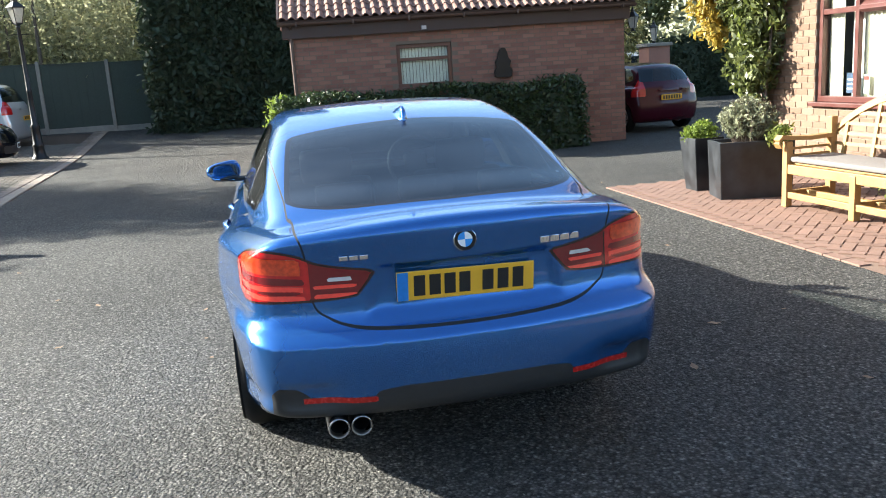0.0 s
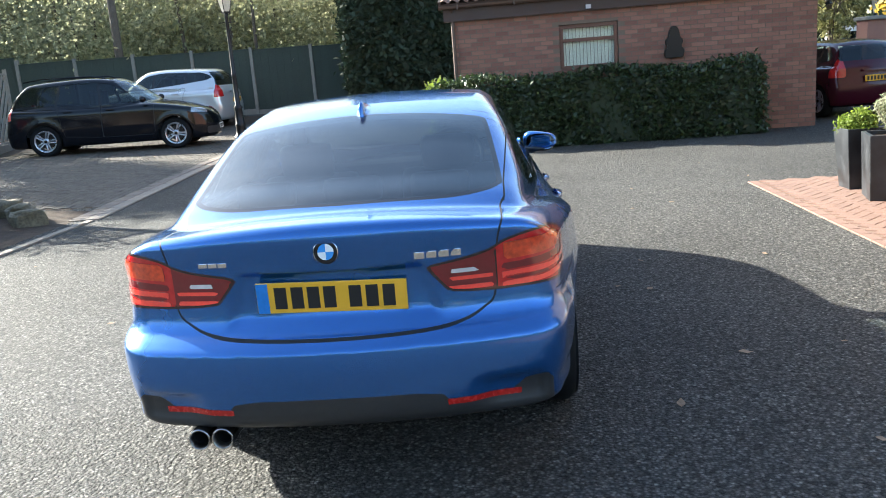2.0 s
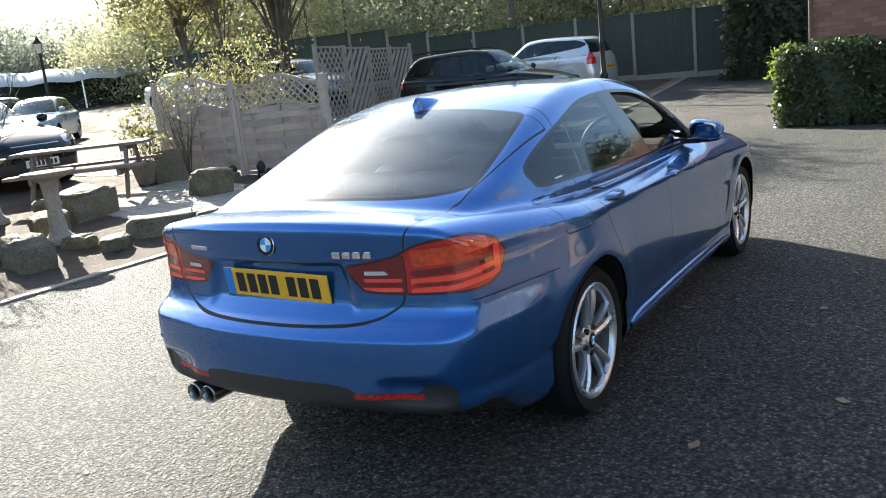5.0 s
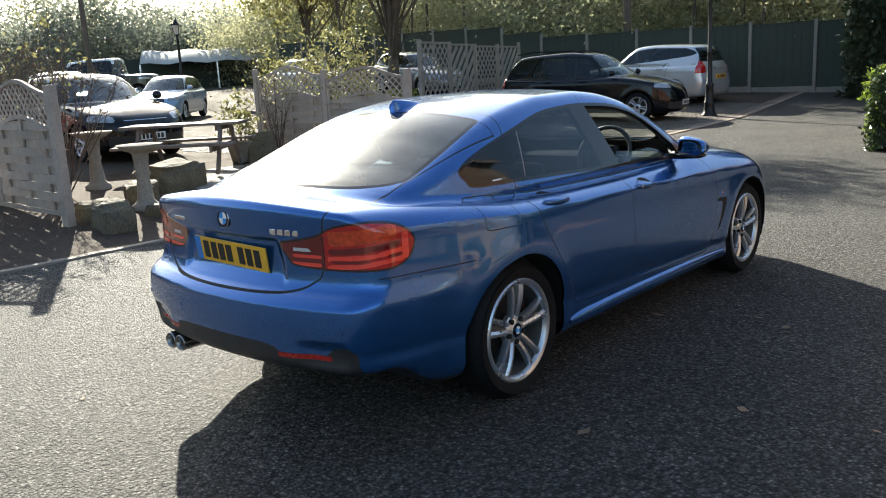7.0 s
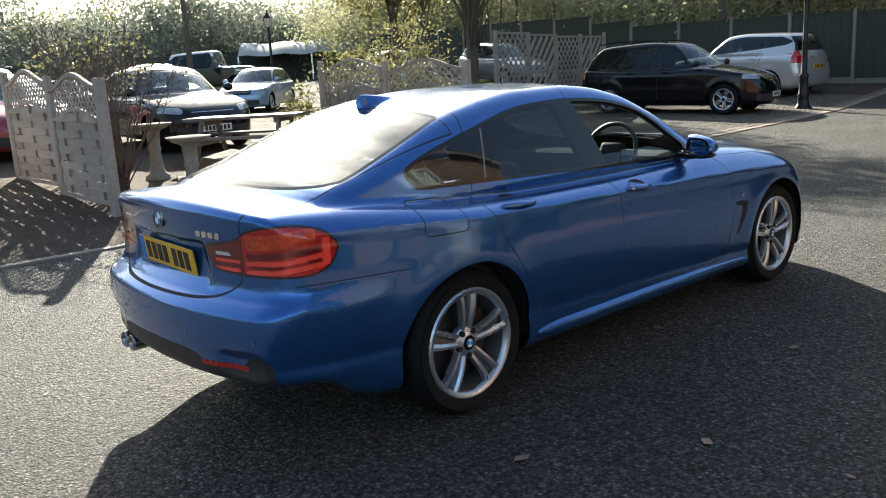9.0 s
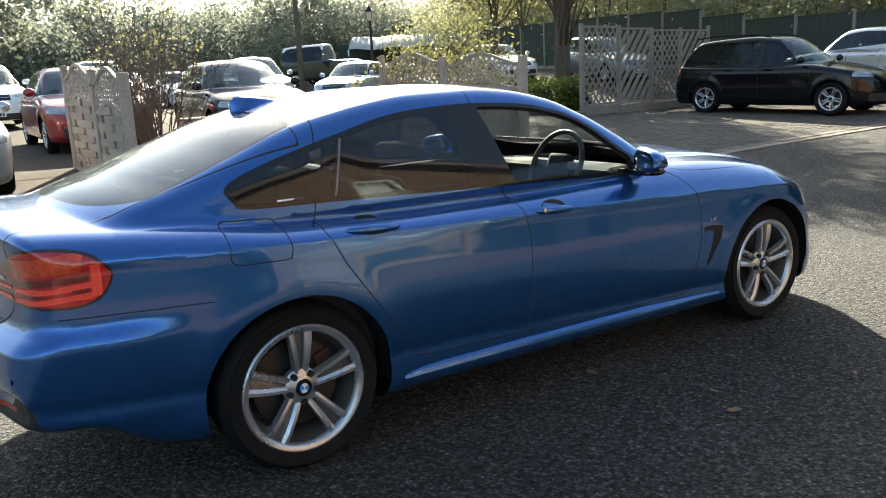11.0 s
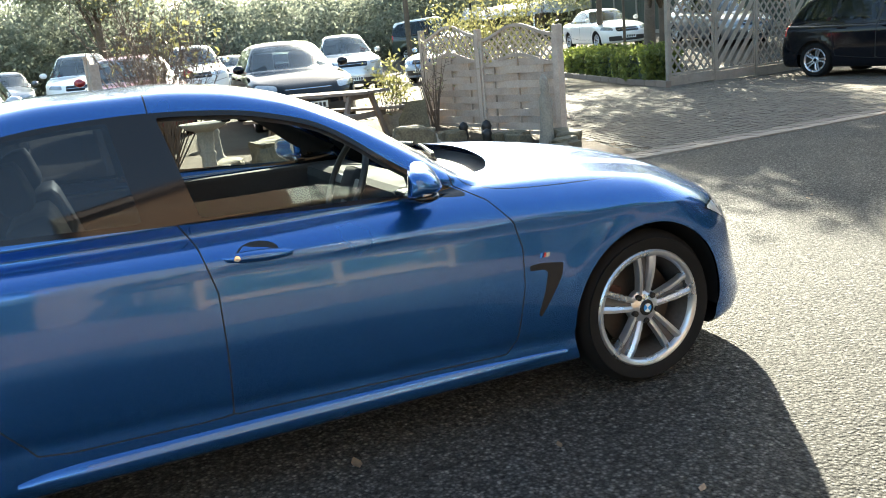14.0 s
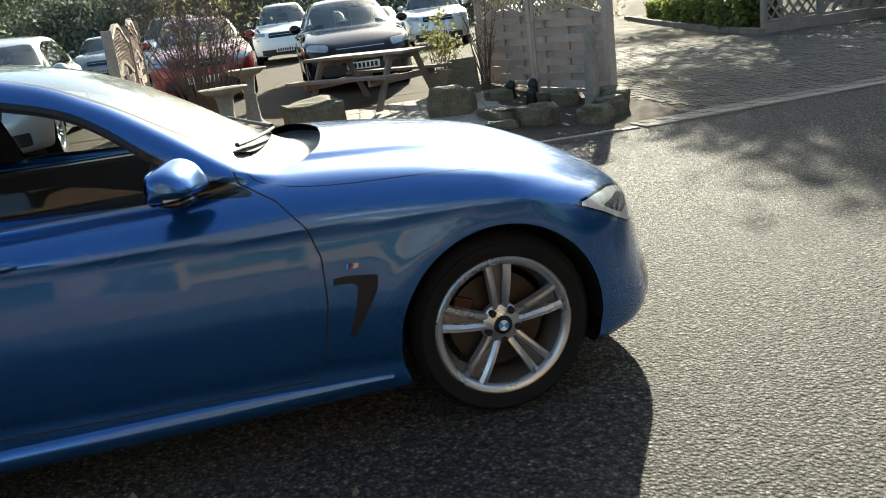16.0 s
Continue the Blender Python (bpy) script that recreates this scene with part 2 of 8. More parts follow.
def step(q):
    q = np.clip(q, 0, 1)
    return q * q * (3 - 2 * q)


def car_field(s):
    wp, sec, rear, front, top, roof, gw = (curve(s[n]) for n in ("wide", "section", "rear", "front", "top", "roof", "cabin"))

    def f(p):
        x, y, z = np.abs(p[:, 0]), p[:, 1], p[:, 2]
        side = x - (wp(y) + sec(z + s.get("fall", 0.0) * (y - 0.5)))
        side = side - s.get("kick", 0.0) * step((-0.34 - y) / 0.3) * step((z - 0.28) / 0.1) * step((0.72 - z) / 0.08)
        for yh in (0.0, s["base"]):
            r = np.hypot(y - yh, z - 0.33)
            side = side - s.get("flare", 0.012) * np.exp(-((r - s["arch"] - 0.03) / 0.07) ** 2)
        back = rear(z) + s.get("rear_bow", 0.16) * (x / 0.8) ** 2.2 - y
        if "recess" in s:
            back = back + s["recess"] * step((0.345 + 0.25 * (0.89 - z) - x) / 0.05) * step((z - 0.69) / 0.05) * step((0.905 - z) / 0.035)
            back = back + 0.024 * step((x - 0.44) / 0.12) * step((0.735 - x) / 0.05) * step((z - 0.36) / 0.06) * step((0.512 - z) / 0.05)
        ahead = y - (front(z) - s.get("front_bow", 0.42) * (x / 0.85) ** 2.6)
        up = z - (top(y) - s.get("crown", 0.06) * (x / 0.75) ** 2)
        if "dome" in s:
            up = up - s["dome"] * step((0.60 - 0.05 * (y - 2.0) - x) / 0.06) * step((y - 2.05) / 0.2) * step((3.45 - y) / 0.4)
        low = smax(smax(smax(side, up, s.get("k_top", 0.08)), back, 0.10 - s.get("lip", 0.0) * step((z - 0.92) / 0.07)), ahead, 0.14)
        low = smax(low, s.get("floor", 0.18) + s.get("tail_lift", 0.0) * step((-0.42 - y) / 0.35) - z, 0.05)
        q = y + np.where(y > 1, s.get("bow_f", 0.22), -s.get("bow_r", 0.13)) * (x / 0.62) ** 2 * np.clip(np.abs(y - 1) / 0.6, 0, 1)
        over = z - (roof(q) - s.get("roof_crown", 0.045) * (x / 0.58) ** 2)
        rise = z - s.get("belt", 0.98)
        wall = x - (gw(y) - np.where(rise > 0, s.get("lean", 0.55) + s.get("glass_curve", 0.0) * rise, -0.6) * rise)
        over = smax(smax(over, wall, s.get("k_roof", 0.08)), s.get("belt", 0.98) - 0.12 - z, 0.02)
        return smin(low, over, 0.035)
    return f


def grad(f, p, e=0.003):
    g = np.empty_like(p)
    for i in range(3):
        d = np.zeros(3)
        d[i] = e
        g[:, i] = (f(p + d) - f(p - d)) / (2 * e)
    return g


def skin(f, lo, hi, h):
    """The surface f = 0 as triangles with smooth normals."""
    ax = [np.arange(a, b + h, h) for a, b in zip(lo, hi)]
    n = [len(a) for a in ax]
    pts = np.stack(np.meshgrid(*ax, indexing="ij"), -1)
    v = f(pts.reshape(-1, 3)).reshape(n)
    c = [m - 1 for m in n]
    acc, cnt = np.zeros((*c, 3)), np.zeros(c)
    corner = [(i, j, k) for i in (0, 1) for j in (0, 1) for k in (0, 1)]
    sub = lambda o: tuple(slice(a, a + m) for a, m in zip(o, c))  # noqa: E731
    for a in corner:
        for i in range(3):
            if a[i]:
                continue
            b = tuple(w + (q == i) for q, w in enumerate(a))
            va, vb = v[sub(a)], v[sub(b)]
            on = (va < 0) != (vb < 0)
            t = np.where(on, va / np.where(on, va - vb, 1), 0)[..., None]
            acc += np.where(on[..., None], pts[sub(a)] * (1 - t) + pts[sub(b)] * t, 0)
            cnt += on
    act = cnt > 0
    idx = np.full(c, -1)
    idx[act] = np.arange(act.sum())
    verts = acc[act] / cnt[act][:, None]
    quads = []
    for i in range(3):
        j, k = (i + 1) % 3, (i + 2) % 3
        s0, s1 = [slice(1, -1)] * 3, [slice(1, -1)] * 3
        s0[i], s1[i] = slice(0, n[i] - 1), slice(1, n[i])
        va, vb = v[tuple(s0)], v[tuple(s1)]
        for flip, on in ((False, (va < 0) & (vb >= 0)), (True, (va >= 0) & (vb < 0))):
            w = np.argwhere(on)
            w[:, j] += 1
            w[:, k] += 1
            ej, ek = np.eye(3, dtype=int)[j], np.eye(3, dtype=int)[k]
            q = [idx[tuple((w - o).T)] for o in (ej + ek, ek, 0 * ej, ej)]
            quads.append(np.stack(q[::-1] if flip else q, 1))
    quads = np.concatenate(quads)
    for _ in range(5):
        g = grad(f, verts)
        verts = verts - np.clip(f(verts) / (g * g).sum(1), -h, h)[:, None] * g
    nor = grad(f, verts)
    nor /= np.linalg.norm(nor, axis=1)[:, None] + 1e-9
    tri = np.concatenate([quads[:, [0, 1, 2]], quads[:, [0, 2, 3]]])
    fn = np.cross(verts[tri[:, 1]] - verts[tri[:, 0]], verts[tri[:, 2]] - verts[tri[:, 0]])
    turn = (fn * nor[tri[:, 0]]).sum(1) < 0
    tri[turn] = tri[turn][:, ::-1]
    return dict(V=verts, N=nor, F=tri, L=np.zeros(len(tri), int), names=["body"])


def split(m, d, among):
    """Cuts those triangles along d = 0; returns which lie inside (d < 0)."""
    d = np.where(np.abs(d) < 1e-6, 1e-6, d)
    F, ins = m["F"], d[m["F"]] < 0
    k = ins.sum(1)
    mixed = ((k == 1) | (k == 2)) & among
    if not mixed.any():
        return k == 3
    T, lab, I = F[mixed], m["L"][mixed], ins[mixed]
    lone = np.where(I.sum(1) == 1, I.argmax(1), (~I).argmax(1))
    r = np.arange(len(T))
    a, b, c = T[r, lone], T[r, (lone + 1) % 3], T[r, (lone + 2) % 3]
    e = np.sort(np.concatenate([np.stack([a, b], 1), np.stack([a, c], 1)]), 1)
    u, inv = np.unique(e, axis=0, return_inverse=True)
    inv = inv.ravel()
    t = (d[u[:, 0]] / (d[u[:, 0]] - d[u[:, 1]]))[:, None]
    base = len(m["V"])
    m["V"] = np.concatenate([m["V"], m["V"][u[:, 0]] * (1 - t) + m["V"][u[:, 1]] * t])
    nn = m["N"][u[:, 0]] * (1 - t) + m["N"][u[:, 1]] * t
    m["N"] = np.concatenate([m["N"], nn / np.linalg.norm(nn, axis=1)[:, None]])
    ab, ac = base + inv[: len(T)], base + inv[len(T):]
    m["F"] = np.concatenate([F[~mixed], np.stack([a, ab, ac], 1), np.stack([ab, b, c], 1), np.stack([ab, c, ac], 1)])
    m["L"] = np.concatenate([m["L"][~mixed], lab, lab, lab])
    la = I[r, lone]
    return np.concatenate([k[~mixed] == 3, la, ~la, ~la])


def mark(m, dist, name, over=("body",)):
    """Gives the faces inside dist(V) < 0 a name of their own, where they bear one of the names in over."""
    if name not in m["names"]:
        m["names"].append(name)
    ids = [m["names"].index(o) for o in over if o in m["names"]]
    within = split(m, dist(m["V"], m["N"]), np.isin(m["L"], ids))
    m["L"][within & np.isin(m["L"], ids)] = m["names"].index(name)


def ring(pts, smooth=True, n=6):
    """A closed outline; smooth: rounded through its points."""
    p = np.array(pts, float)
    if not smooth:
        return p
    out = []
    for i in range(len(p)):
        a, b, c, d = p[i - 1], p[i], p[(i + 1) % len(p)], p[(i + 2) % len(p)]
        for u in np.arange(n) / n:
            out.append(0.5 * (2 * b + (c - a) * u + (2 * a - 5 * b + 4 * c - d) * u * u + (3 * b - a - 3 * c + d) * u ** 3))
    return np.array(out)


def inside(poly, q):
    """Signed distance to a closed outline, below nought inside."""
    best, odd = np.full(len(q), 1e9), np.zeros(len(q), bool)
    for a, b in zip(poly, np.roll(poly, -1, 0)):
        e, w = b - a, q - a
        t = np.clip((w @ e) / (e @ e + 1e-12), 0, 1)
        best = np.minimum(best, ((w - t[:, None] * e) ** 2).sum(1))
        hit = (a[1] > q[:, 1]) != (b[1] > q[:, 1])
        odd ^= hit & (q[:, 0] < (b[0] - a[0]) * (q[:, 1] - a[1]) / (b[1] - a[1] + 1e-12) + a[0])
    return np.where(odd, -1, 1) * np.sqrt(best)


def side_of(p):
    return np.stack([p[:, 1], p[:, 2]], 1)


def panel(m, name, parent_name, material, parent, label="", keep=None, push=0.0):
    """The faces of one name as a mesh of its own."""
    on = m["L"] == m["names"].index(name) if name in m["names"] else np.zeros(len(m["F"]), bool)
    if keep is not None:
        on &= keep(m["V"][m["F"]].mean(1))
    if not on.any():
        return None
    used, inv = np.unique(m["F"][on], return_inverse=True)
    me = bpy.data.meshes.new(parent_name)
    nv = m["N"][used]
    me.from_pydata((m["V"][used] + push * nv).tolist(), [], inv.reshape(-1, 3).tolist())
    me.polygons.foreach_set("use_smooth", [True] * len(me.polygons))
    me.normals_split_custom_set_from_vertices(nv.tolist())
    return link(parent_name, me, material, parent, label)


RIGHT, LEFT = (lambda c: c[:, 0] > 0), (lambda c: c[:, 0] <= 0)


# ---- wheels ----
def wheel_parts(r_tyre, r_rim, w, spokes, hero, rim_mat):
    """Meshes of a wheel whose outer face looks along +x, hub at the origin."""
    out = {}
    t = lathe([(-w, r_rim - 0.02), (-w, r_rim + 0.01), (-w + 0.012, r_tyre - 0.03), (-w + 0.035, r_tyre - 0.004), (-w + 0.06, r_tyre), (-0.06, r_tyre), (-0.035, r_tyre - 0.004),
               (-0.008, r_tyre - 0.03), (0.002, (r_tyre + r_rim) / 2 + 0.012), (-0.002, r_rim + 0.02), (-0.010, r_rim + 0.006), (-0.02, r_rim - 0.012)], 64 if hero else 32)
    out["tyre"] = (t, M["rubber"])
    bl = lathe([(-w + 0.01, r_rim - 0.004), (-w + 0.03, r_rim - 0.03), (-0.10, r_rim - 0.045), (-0.028, r_rim - 0.026)], 64 if hero else 32)
    out["barrel"] = (bl, M["barrel"])
    b = lathe([(-0.028, r_rim - 0.026), (-0.012, r_rim - 0.021), (-0.004, r_rim - 0.012), (-0.002, r_rim), (-0.012, r_rim + 0.009), (-0.02, r_rim + 0.006)], 64 if hero else 32)
    out["rim"] = (b, rim_mat)
    d = lathe([(-0.10, 0.03), (-0.10, r_rim - 0.07), (-0.12, r_rim - 0.07), (-0.12, 0.03)], 40)
    out["brake_disc"] = (d, M["disc"])
    s, web = bmesh.new(), bmesh.new()
    n = 4
    pairs = spokes
    for i in range(pairs):
        for sgn in (-1, 1, 0):
            a0 = 2 * math.pi * (i + 0.5) / pairs
            cols = []
            for j in range(n + 1):
                u = j / n
                r = 0.045 + (r_rim - 0.018 - 0.045) * u
                off = sgn * (0.0155 + 0.0205 * u)
                half = 0.0118 + 0.0030 * u if sgn else 0.010 + 0.018 * u
                face = -0.036 + 0.030 * math.sin(math.pi * min(1, u * 0.62)) - 0.004 * u - (0.0 if sgn else 0.004 + 0.024 * min(1, 2.2 * u))
                ring_ = [(face - 0.010, off - half), (face, off - half * (0.15 if sgn > 0 else 0.75)), (face, off + half * (0.75 if sgn > 0 else 0.15)), (face - 0.010, off + half), (face - 0.034, off + half * 0.9), (face - 0.034, off - half * 0.9)]
                cols.append([(s if sgn else web).verts.new((x, -r * math.sin(a0) + y * math.cos(a0), r * math.cos(a0) + y * math.sin(a0))) for x, y in ring_])
            for p, q in zip(cols, cols[1:]):
                for k in range(6):
                    (s if sgn else web).faces.new((p[k], p[(k + 1) % 6], q[(k + 1) % 6], q[k]))
            (s if sgn else web).faces.new(cols[-1])
    bmesh.ops.recalc_face_normals(s, faces=s.faces)
    out["spokes"] = (s, rim_mat)
    out["spoke_web"] = (web, M["alloy_in"])
    hub = lathe([(-0.07, 0.075), (-0.045, 0.074), (-0.032, 0.060), (-0.028, 0.040), (-0.026, 0.035), (-0.024, 0.034)], 32)
    out["hub"] = (hub, rim_mat)
    cap = lathe([(-0.024, 0.034), (-0.020, 0.031), (-0.019, 0.020), (-0.019, 0.0005)], 32)
    out["cap"] = (cap, M["trim"])
    if hero:
        for i in range(5):
            a = 2 * math.pi * i / 5 + 1.57
            bb = lathe([(-0.040, 0.0125), (-0.022, 0.0125), (-0.022, 0.0005)], 12, "x", None, Matrix.Translation((0, 0.057 * math.cos(a), 0.057 * math.sin(a))))
            out["wheel_bolt|%d" % i] = (bb, M["gap"])
        for i in range(4):
            a = [math.pi / 2 * (i + k / 6) for k in range(7)]
            bq = prism(bmesh.new(), [(0.0, 0.0)] + [(0.019 * math.cos(q), 0.019 * math.sin(q)) for q in a], -0.020, -0.017)
            out["badge_quarter|%d" % i] = (bq, M["badge_blue" if i % 2 else "badge_white"])
    return out


def put_wheel(parent, meshes, m):
    w = new("wheel")
    w.parent = parent
    w.matrix_local = m
    for name, (me, material) in meshes.items():
        o = new(name.split("|")[0], me)
        o.parent = w
    return w


def wheel_meshes(**k):
    out = {}
    for name, (bm, material) in wheel_parts(**k).items():
        me = bpy.data.meshes.new(name.split("|")[0])
        bmesh.ops.recalc_face_normals(bm, faces=bm.faces)
        bm.to_mesh(me)
        bm.free()
        me.materials.append(material)
        me.polygons.foreach_set("use_smooth", [True] * len(me.polygons))
        me.set_sharp_from_angle(angle=radians(35))
        out[name] = (me, material)
    return out


# ---- the blue car: rear axle over the origin, nose along +y ----
HERO = dict(
    base=2.81, lip=0.062, arch=0.370, kick=0.032, flare=0.007, fall=0.042, dome=0.012, recess=0.017, bow_f=0.05, roof_crown=0.03, k_roof=0.055, lean=0.46, glass_curve=0.28, tail_lift=0.165, rear_bow=0.128, front_bow=0.345, crown=0.060, k_top=0.085,
    wide=[(-1.1, 0.720), (-0.85, 0.773), (-0.6, 0.828), (-0.3, 0.886), (0, 0.926), (0.5, 0.908), (1.4, 0.893), (2.3, 0.897), (2.81, 0.900), (3.1, 0.890), (3.4, 0.868), (3.65, 0.835)],
    section=[(0.15, -0.10), (0.20, -0.055), (0.26, -0.030), (0.33, -0.030), (0.37, -0.032), (0.42, -0.018), (0.52, -0.005), (0.62, 0.0), (0.72, -0.002), (0.80, -0.006), (0.83, -0.0075), (0.852, -0.0060), (0.872, -0.003), (0.886, -0.008),
             (0.905, -0.019), (0.93, -0.035), (0.96, -0.059), (1.0, -0.092), (1.1, -0.18)],
    rear=[(0.15, -0.86), (0.25, -0.94), (0.32, -1.00), (0.42, -1.04), (0.55, -1.05), (0.63, -1.043), (0.665, -1.01), (0.69, -0.975), (0.74, -0.955), (0.82, -0.948), (0.90, -0.950), (0.95, -0.957), (1.0, -0.962), (1.04, -0.955), (1.1, -0.93)],
    front=[(0.15, 3.54), (0.21, 3.625), (0.27, 3.645), (0.34, 3.632), (0.42, 3.612), (0.5, 3.597), (0.62, 3.567), (0.72, 3.50), (0.8, 3.38), (0.9, 3.2)],
    top=[(-1.1, 1.03), (-0.95, 1.050), (-0.8, 1.058), (-0.6, 1.052), (-0.3, 1.035), (0, 1.01), (0.6, 0.985), (1.2, 0.98), (1.8, 0.985), (2.05, 1.005), (2.3, 0.995), (2.6, 0.972), (2.86, 0.935), (3.1, 0.885), (3.3, 0.82), (3.45, 0.755), (3.65, 0.64)],
    roof=[(-1.0, 0.62), (-0.90, 0.80), (-0.80, 0.965), (-0.68, 1.070), (-0.45, 1.145), (-0.25, 1.215), (0.05, 1.318), (0.22, 1.358), (0.40, 1.387), (0.70, 1.413), (1.05, 1.416), (1.25, 1.402), (1.5, 1.354), (1.7, 1.276), (1.9, 1.166), (2.1, 1.04), (2.3, 0.92), (2.6, 0.6)],
    cabin=[(-1.1, 0.58), (-0.85, 0.63), (-0.5, 0.70), (0, 0.765), (0.4, 0.795), (1.2, 0.805), (1.8, 0.79), (2.2, 0.74)],
)
DLO = ring([(-0.10, 1.012), (0.237, 1.003), (0.94, 0.977), (1.40, 0.953), (1.84, 0.929), (2.06, 0.915), (1.93, 0.985), (1.80, 1.065), (1.66, 1.175), (1.55, 1.240), (1.42, 1.281), (1.28, 1.309), (1.05, 1.327), (0.84, 1.327), (0.59, 1.309), (0.327, 1.252), (0.0, 1.166), (-0.165, 1.098), (-0.15, 1.04)], True, 5)
REAR_DOOR = ring([(0.157, 1.03), (0.135, 0.91), (0.194, 0.787), (0.34, 0.57), (0.44, 0.43), (0.50, 0.345), (0.60, 0.330), (1.00, 0.317), (1.10, 0.318), (1.108, 0.55), (1.108, 0.749), (1.07, 0.90), (1.021, 0.98), (1.0, 1.5), (0.3, 1.5)], False)
FRONT_DOOR = ring([(1.021, 0.98), (1.07, 0.90), (1.108, 0.749), (1.108, 0.55), (1.10, 0.318), (1.6, 0.300), (2.14, 0.284), (2.185, 0.34), (2.222, 0.55), (2.225, 0.70), (2.195, 0.80), (2.12, 0.89), (2.02, 0.95), (1.9, 1.5), (1.0, 1.5)], False)
FLAP = ring([(-0.235, 0.86), (-0.23, 0.965), (-0.215, 0.982), (-0.03, 0.972), (-0.012, 0.955), (-0.015, 0.855), (-0.03, 0.842), (-0.215, 0.845)], False)
TAIL = ring([(0.332, 0.876), (0.345, 0.884), (0.46, 0.902), (0.54, 0.921), (0.60, 0.950), (0.68, 0.970), (0.76, 0.976), (0.88, 0.963), (0.97, 0.937), (1.02, 0.893), (1.022, 0.860), (0.99, 0.810), (0.93, 0.781), (0.85, 0.773), (0.67, 0.775), (0.55, 0.775), (0.42, 0.784), (0.388, 0.800)], True, 4)
HEAD = ring([(1.225, 0.710), (1.1, 0.717), (1.0, 0.718), (0.80, 0.710), (0.64, 0.690), (0.50, 0.665), (0.42, 0.62), (0.45, 0.57), (0.6, 0.548), (0.75, 0.560), (0.9, 0.60), (1.05, 0.652)], False)
REAR_GLASS = ring([(-0.612, -0.40), (-0.60, -0.46), (-0.545, -0.53), (-0.42, -0.61), (-0.25, -0.66), (0, -0.690), (0.25, -0.66), (0.42, -0.61), (0.545, -0.53), (0.60, -0.46), (0.612, -0.40), (0.59, -0.10), (0.565, 0.13), (0.545, 0.165), (0.50, 0.175), (0.3, 0.165), (0, 0.155), (-0.3, 0.165), (-0.50, 0.175), (-0.545, 0.165), (-0.565, 0.13), (-0.59, -0.10)], True, 3)
SCREEN = ring([(-0.61, 1.68), (-0.64, 1.87), (-0.60, 2.00), (-0.40, 2.12), (0, 2.19), (0.40, 2.12), (0.60, 2.00), (0.64, 1.87), (0.61, 1.68), (0.545, 1.37), (0.50, 1.18), (0.3, 1.22), (0, 1.24), (-0.3, 1.22), (-0.50, 1.18), (-0.545, 1.37)], True, 4)
BONNET = ring([(0, 1.9), (0.60, 1.95), (0.755, 2.10), (0.80, 2.30), (0.79, 2.7), (0.745, 3.1), (0.68, 3.32), (0.45, 3.45), (0, 3.50), (-0.45, 3.45), (-0.68, 3.32), (-0.745, 3.1), (-0.79, 2.7), (-0.80, 2.3), (-0.755, 2.1), (-0.60, 1.95)], True, 4)
HATCH = ring([(-0.44, 0.690), (-0.3, 0.674), (0, 0.668), (0.3, 0.674), (0.44, 0.690), (0.52, 0.725), (0.558, 0.768), (0.575, 0.95), (0.600, 1.03), (0.615, 1.08), (0.60, 1.6), (-0.60, 1.6), (-0.615, 1.08), (-0.600, 1.03), (-0.575, 0.95), (-0.558, 0.768), (-0.52, 0.725)], True, 4)
COWL = ring([(0.615, 2.02), (0.63, 2.11), (0.60, 2.21), (0.52, 2.285), (0.34, 2.340), (0, 2.375), (-0.34, 2.340), (-0.52, 2.285), (-0.60, 2.21), (-0.63, 2.11), (-0.615, 2.02), (-0.40, 2.10), (0, 2.17), (0.40, 2.10)], True, 4)
VENT = ring([(2.235, 0.622), (2.30, 0.626), (2.395, 0.612), (2.385, 0.56), (2.33, 0.47), (2.29, 0.412), (2.275, 0.418), (2.305, 0.50), (2.325, 0.585), (2.31, 0.598), (2.24, 0.603)], False)
DARK_LOW = ring([(-0.3, 0.1), (-0.745, 0.16), (-0.742, 0.455), (-0.72, 0.478), (-0.645, 0.470), (-0.58, 0.418), (-0.395, 0.414), (-0.362, 0.455), (-0.27, 0.466), (0.0, 0.468), (0.27, 0.466), (0.362, 0.455), (0.395, 0.414), (0.58, 0.418), (0.645, 0.470), (0.72, 0.478), (0.742, 0.455), (0.745, 0.16), (0.3, 0.1)], False)


def wrap(p):
    """How far round the tail a point lies from the middle."""
    return np.stack([np.abs(p[:, 0]) + 0.95 * np.maximum(0, p[:, 1] + 0.93 - 0.10 * np.clip((np.abs(p[:, 0]) - 0.35) / 0.4, 0, 1)), p[:, 2]], 1)


def flank(poly, off=0.0, lim=0.45):
    return lambda p, n: np.maximum(inside(poly, side_of(p)) + off, lim - np.abs(p[:, 0]))


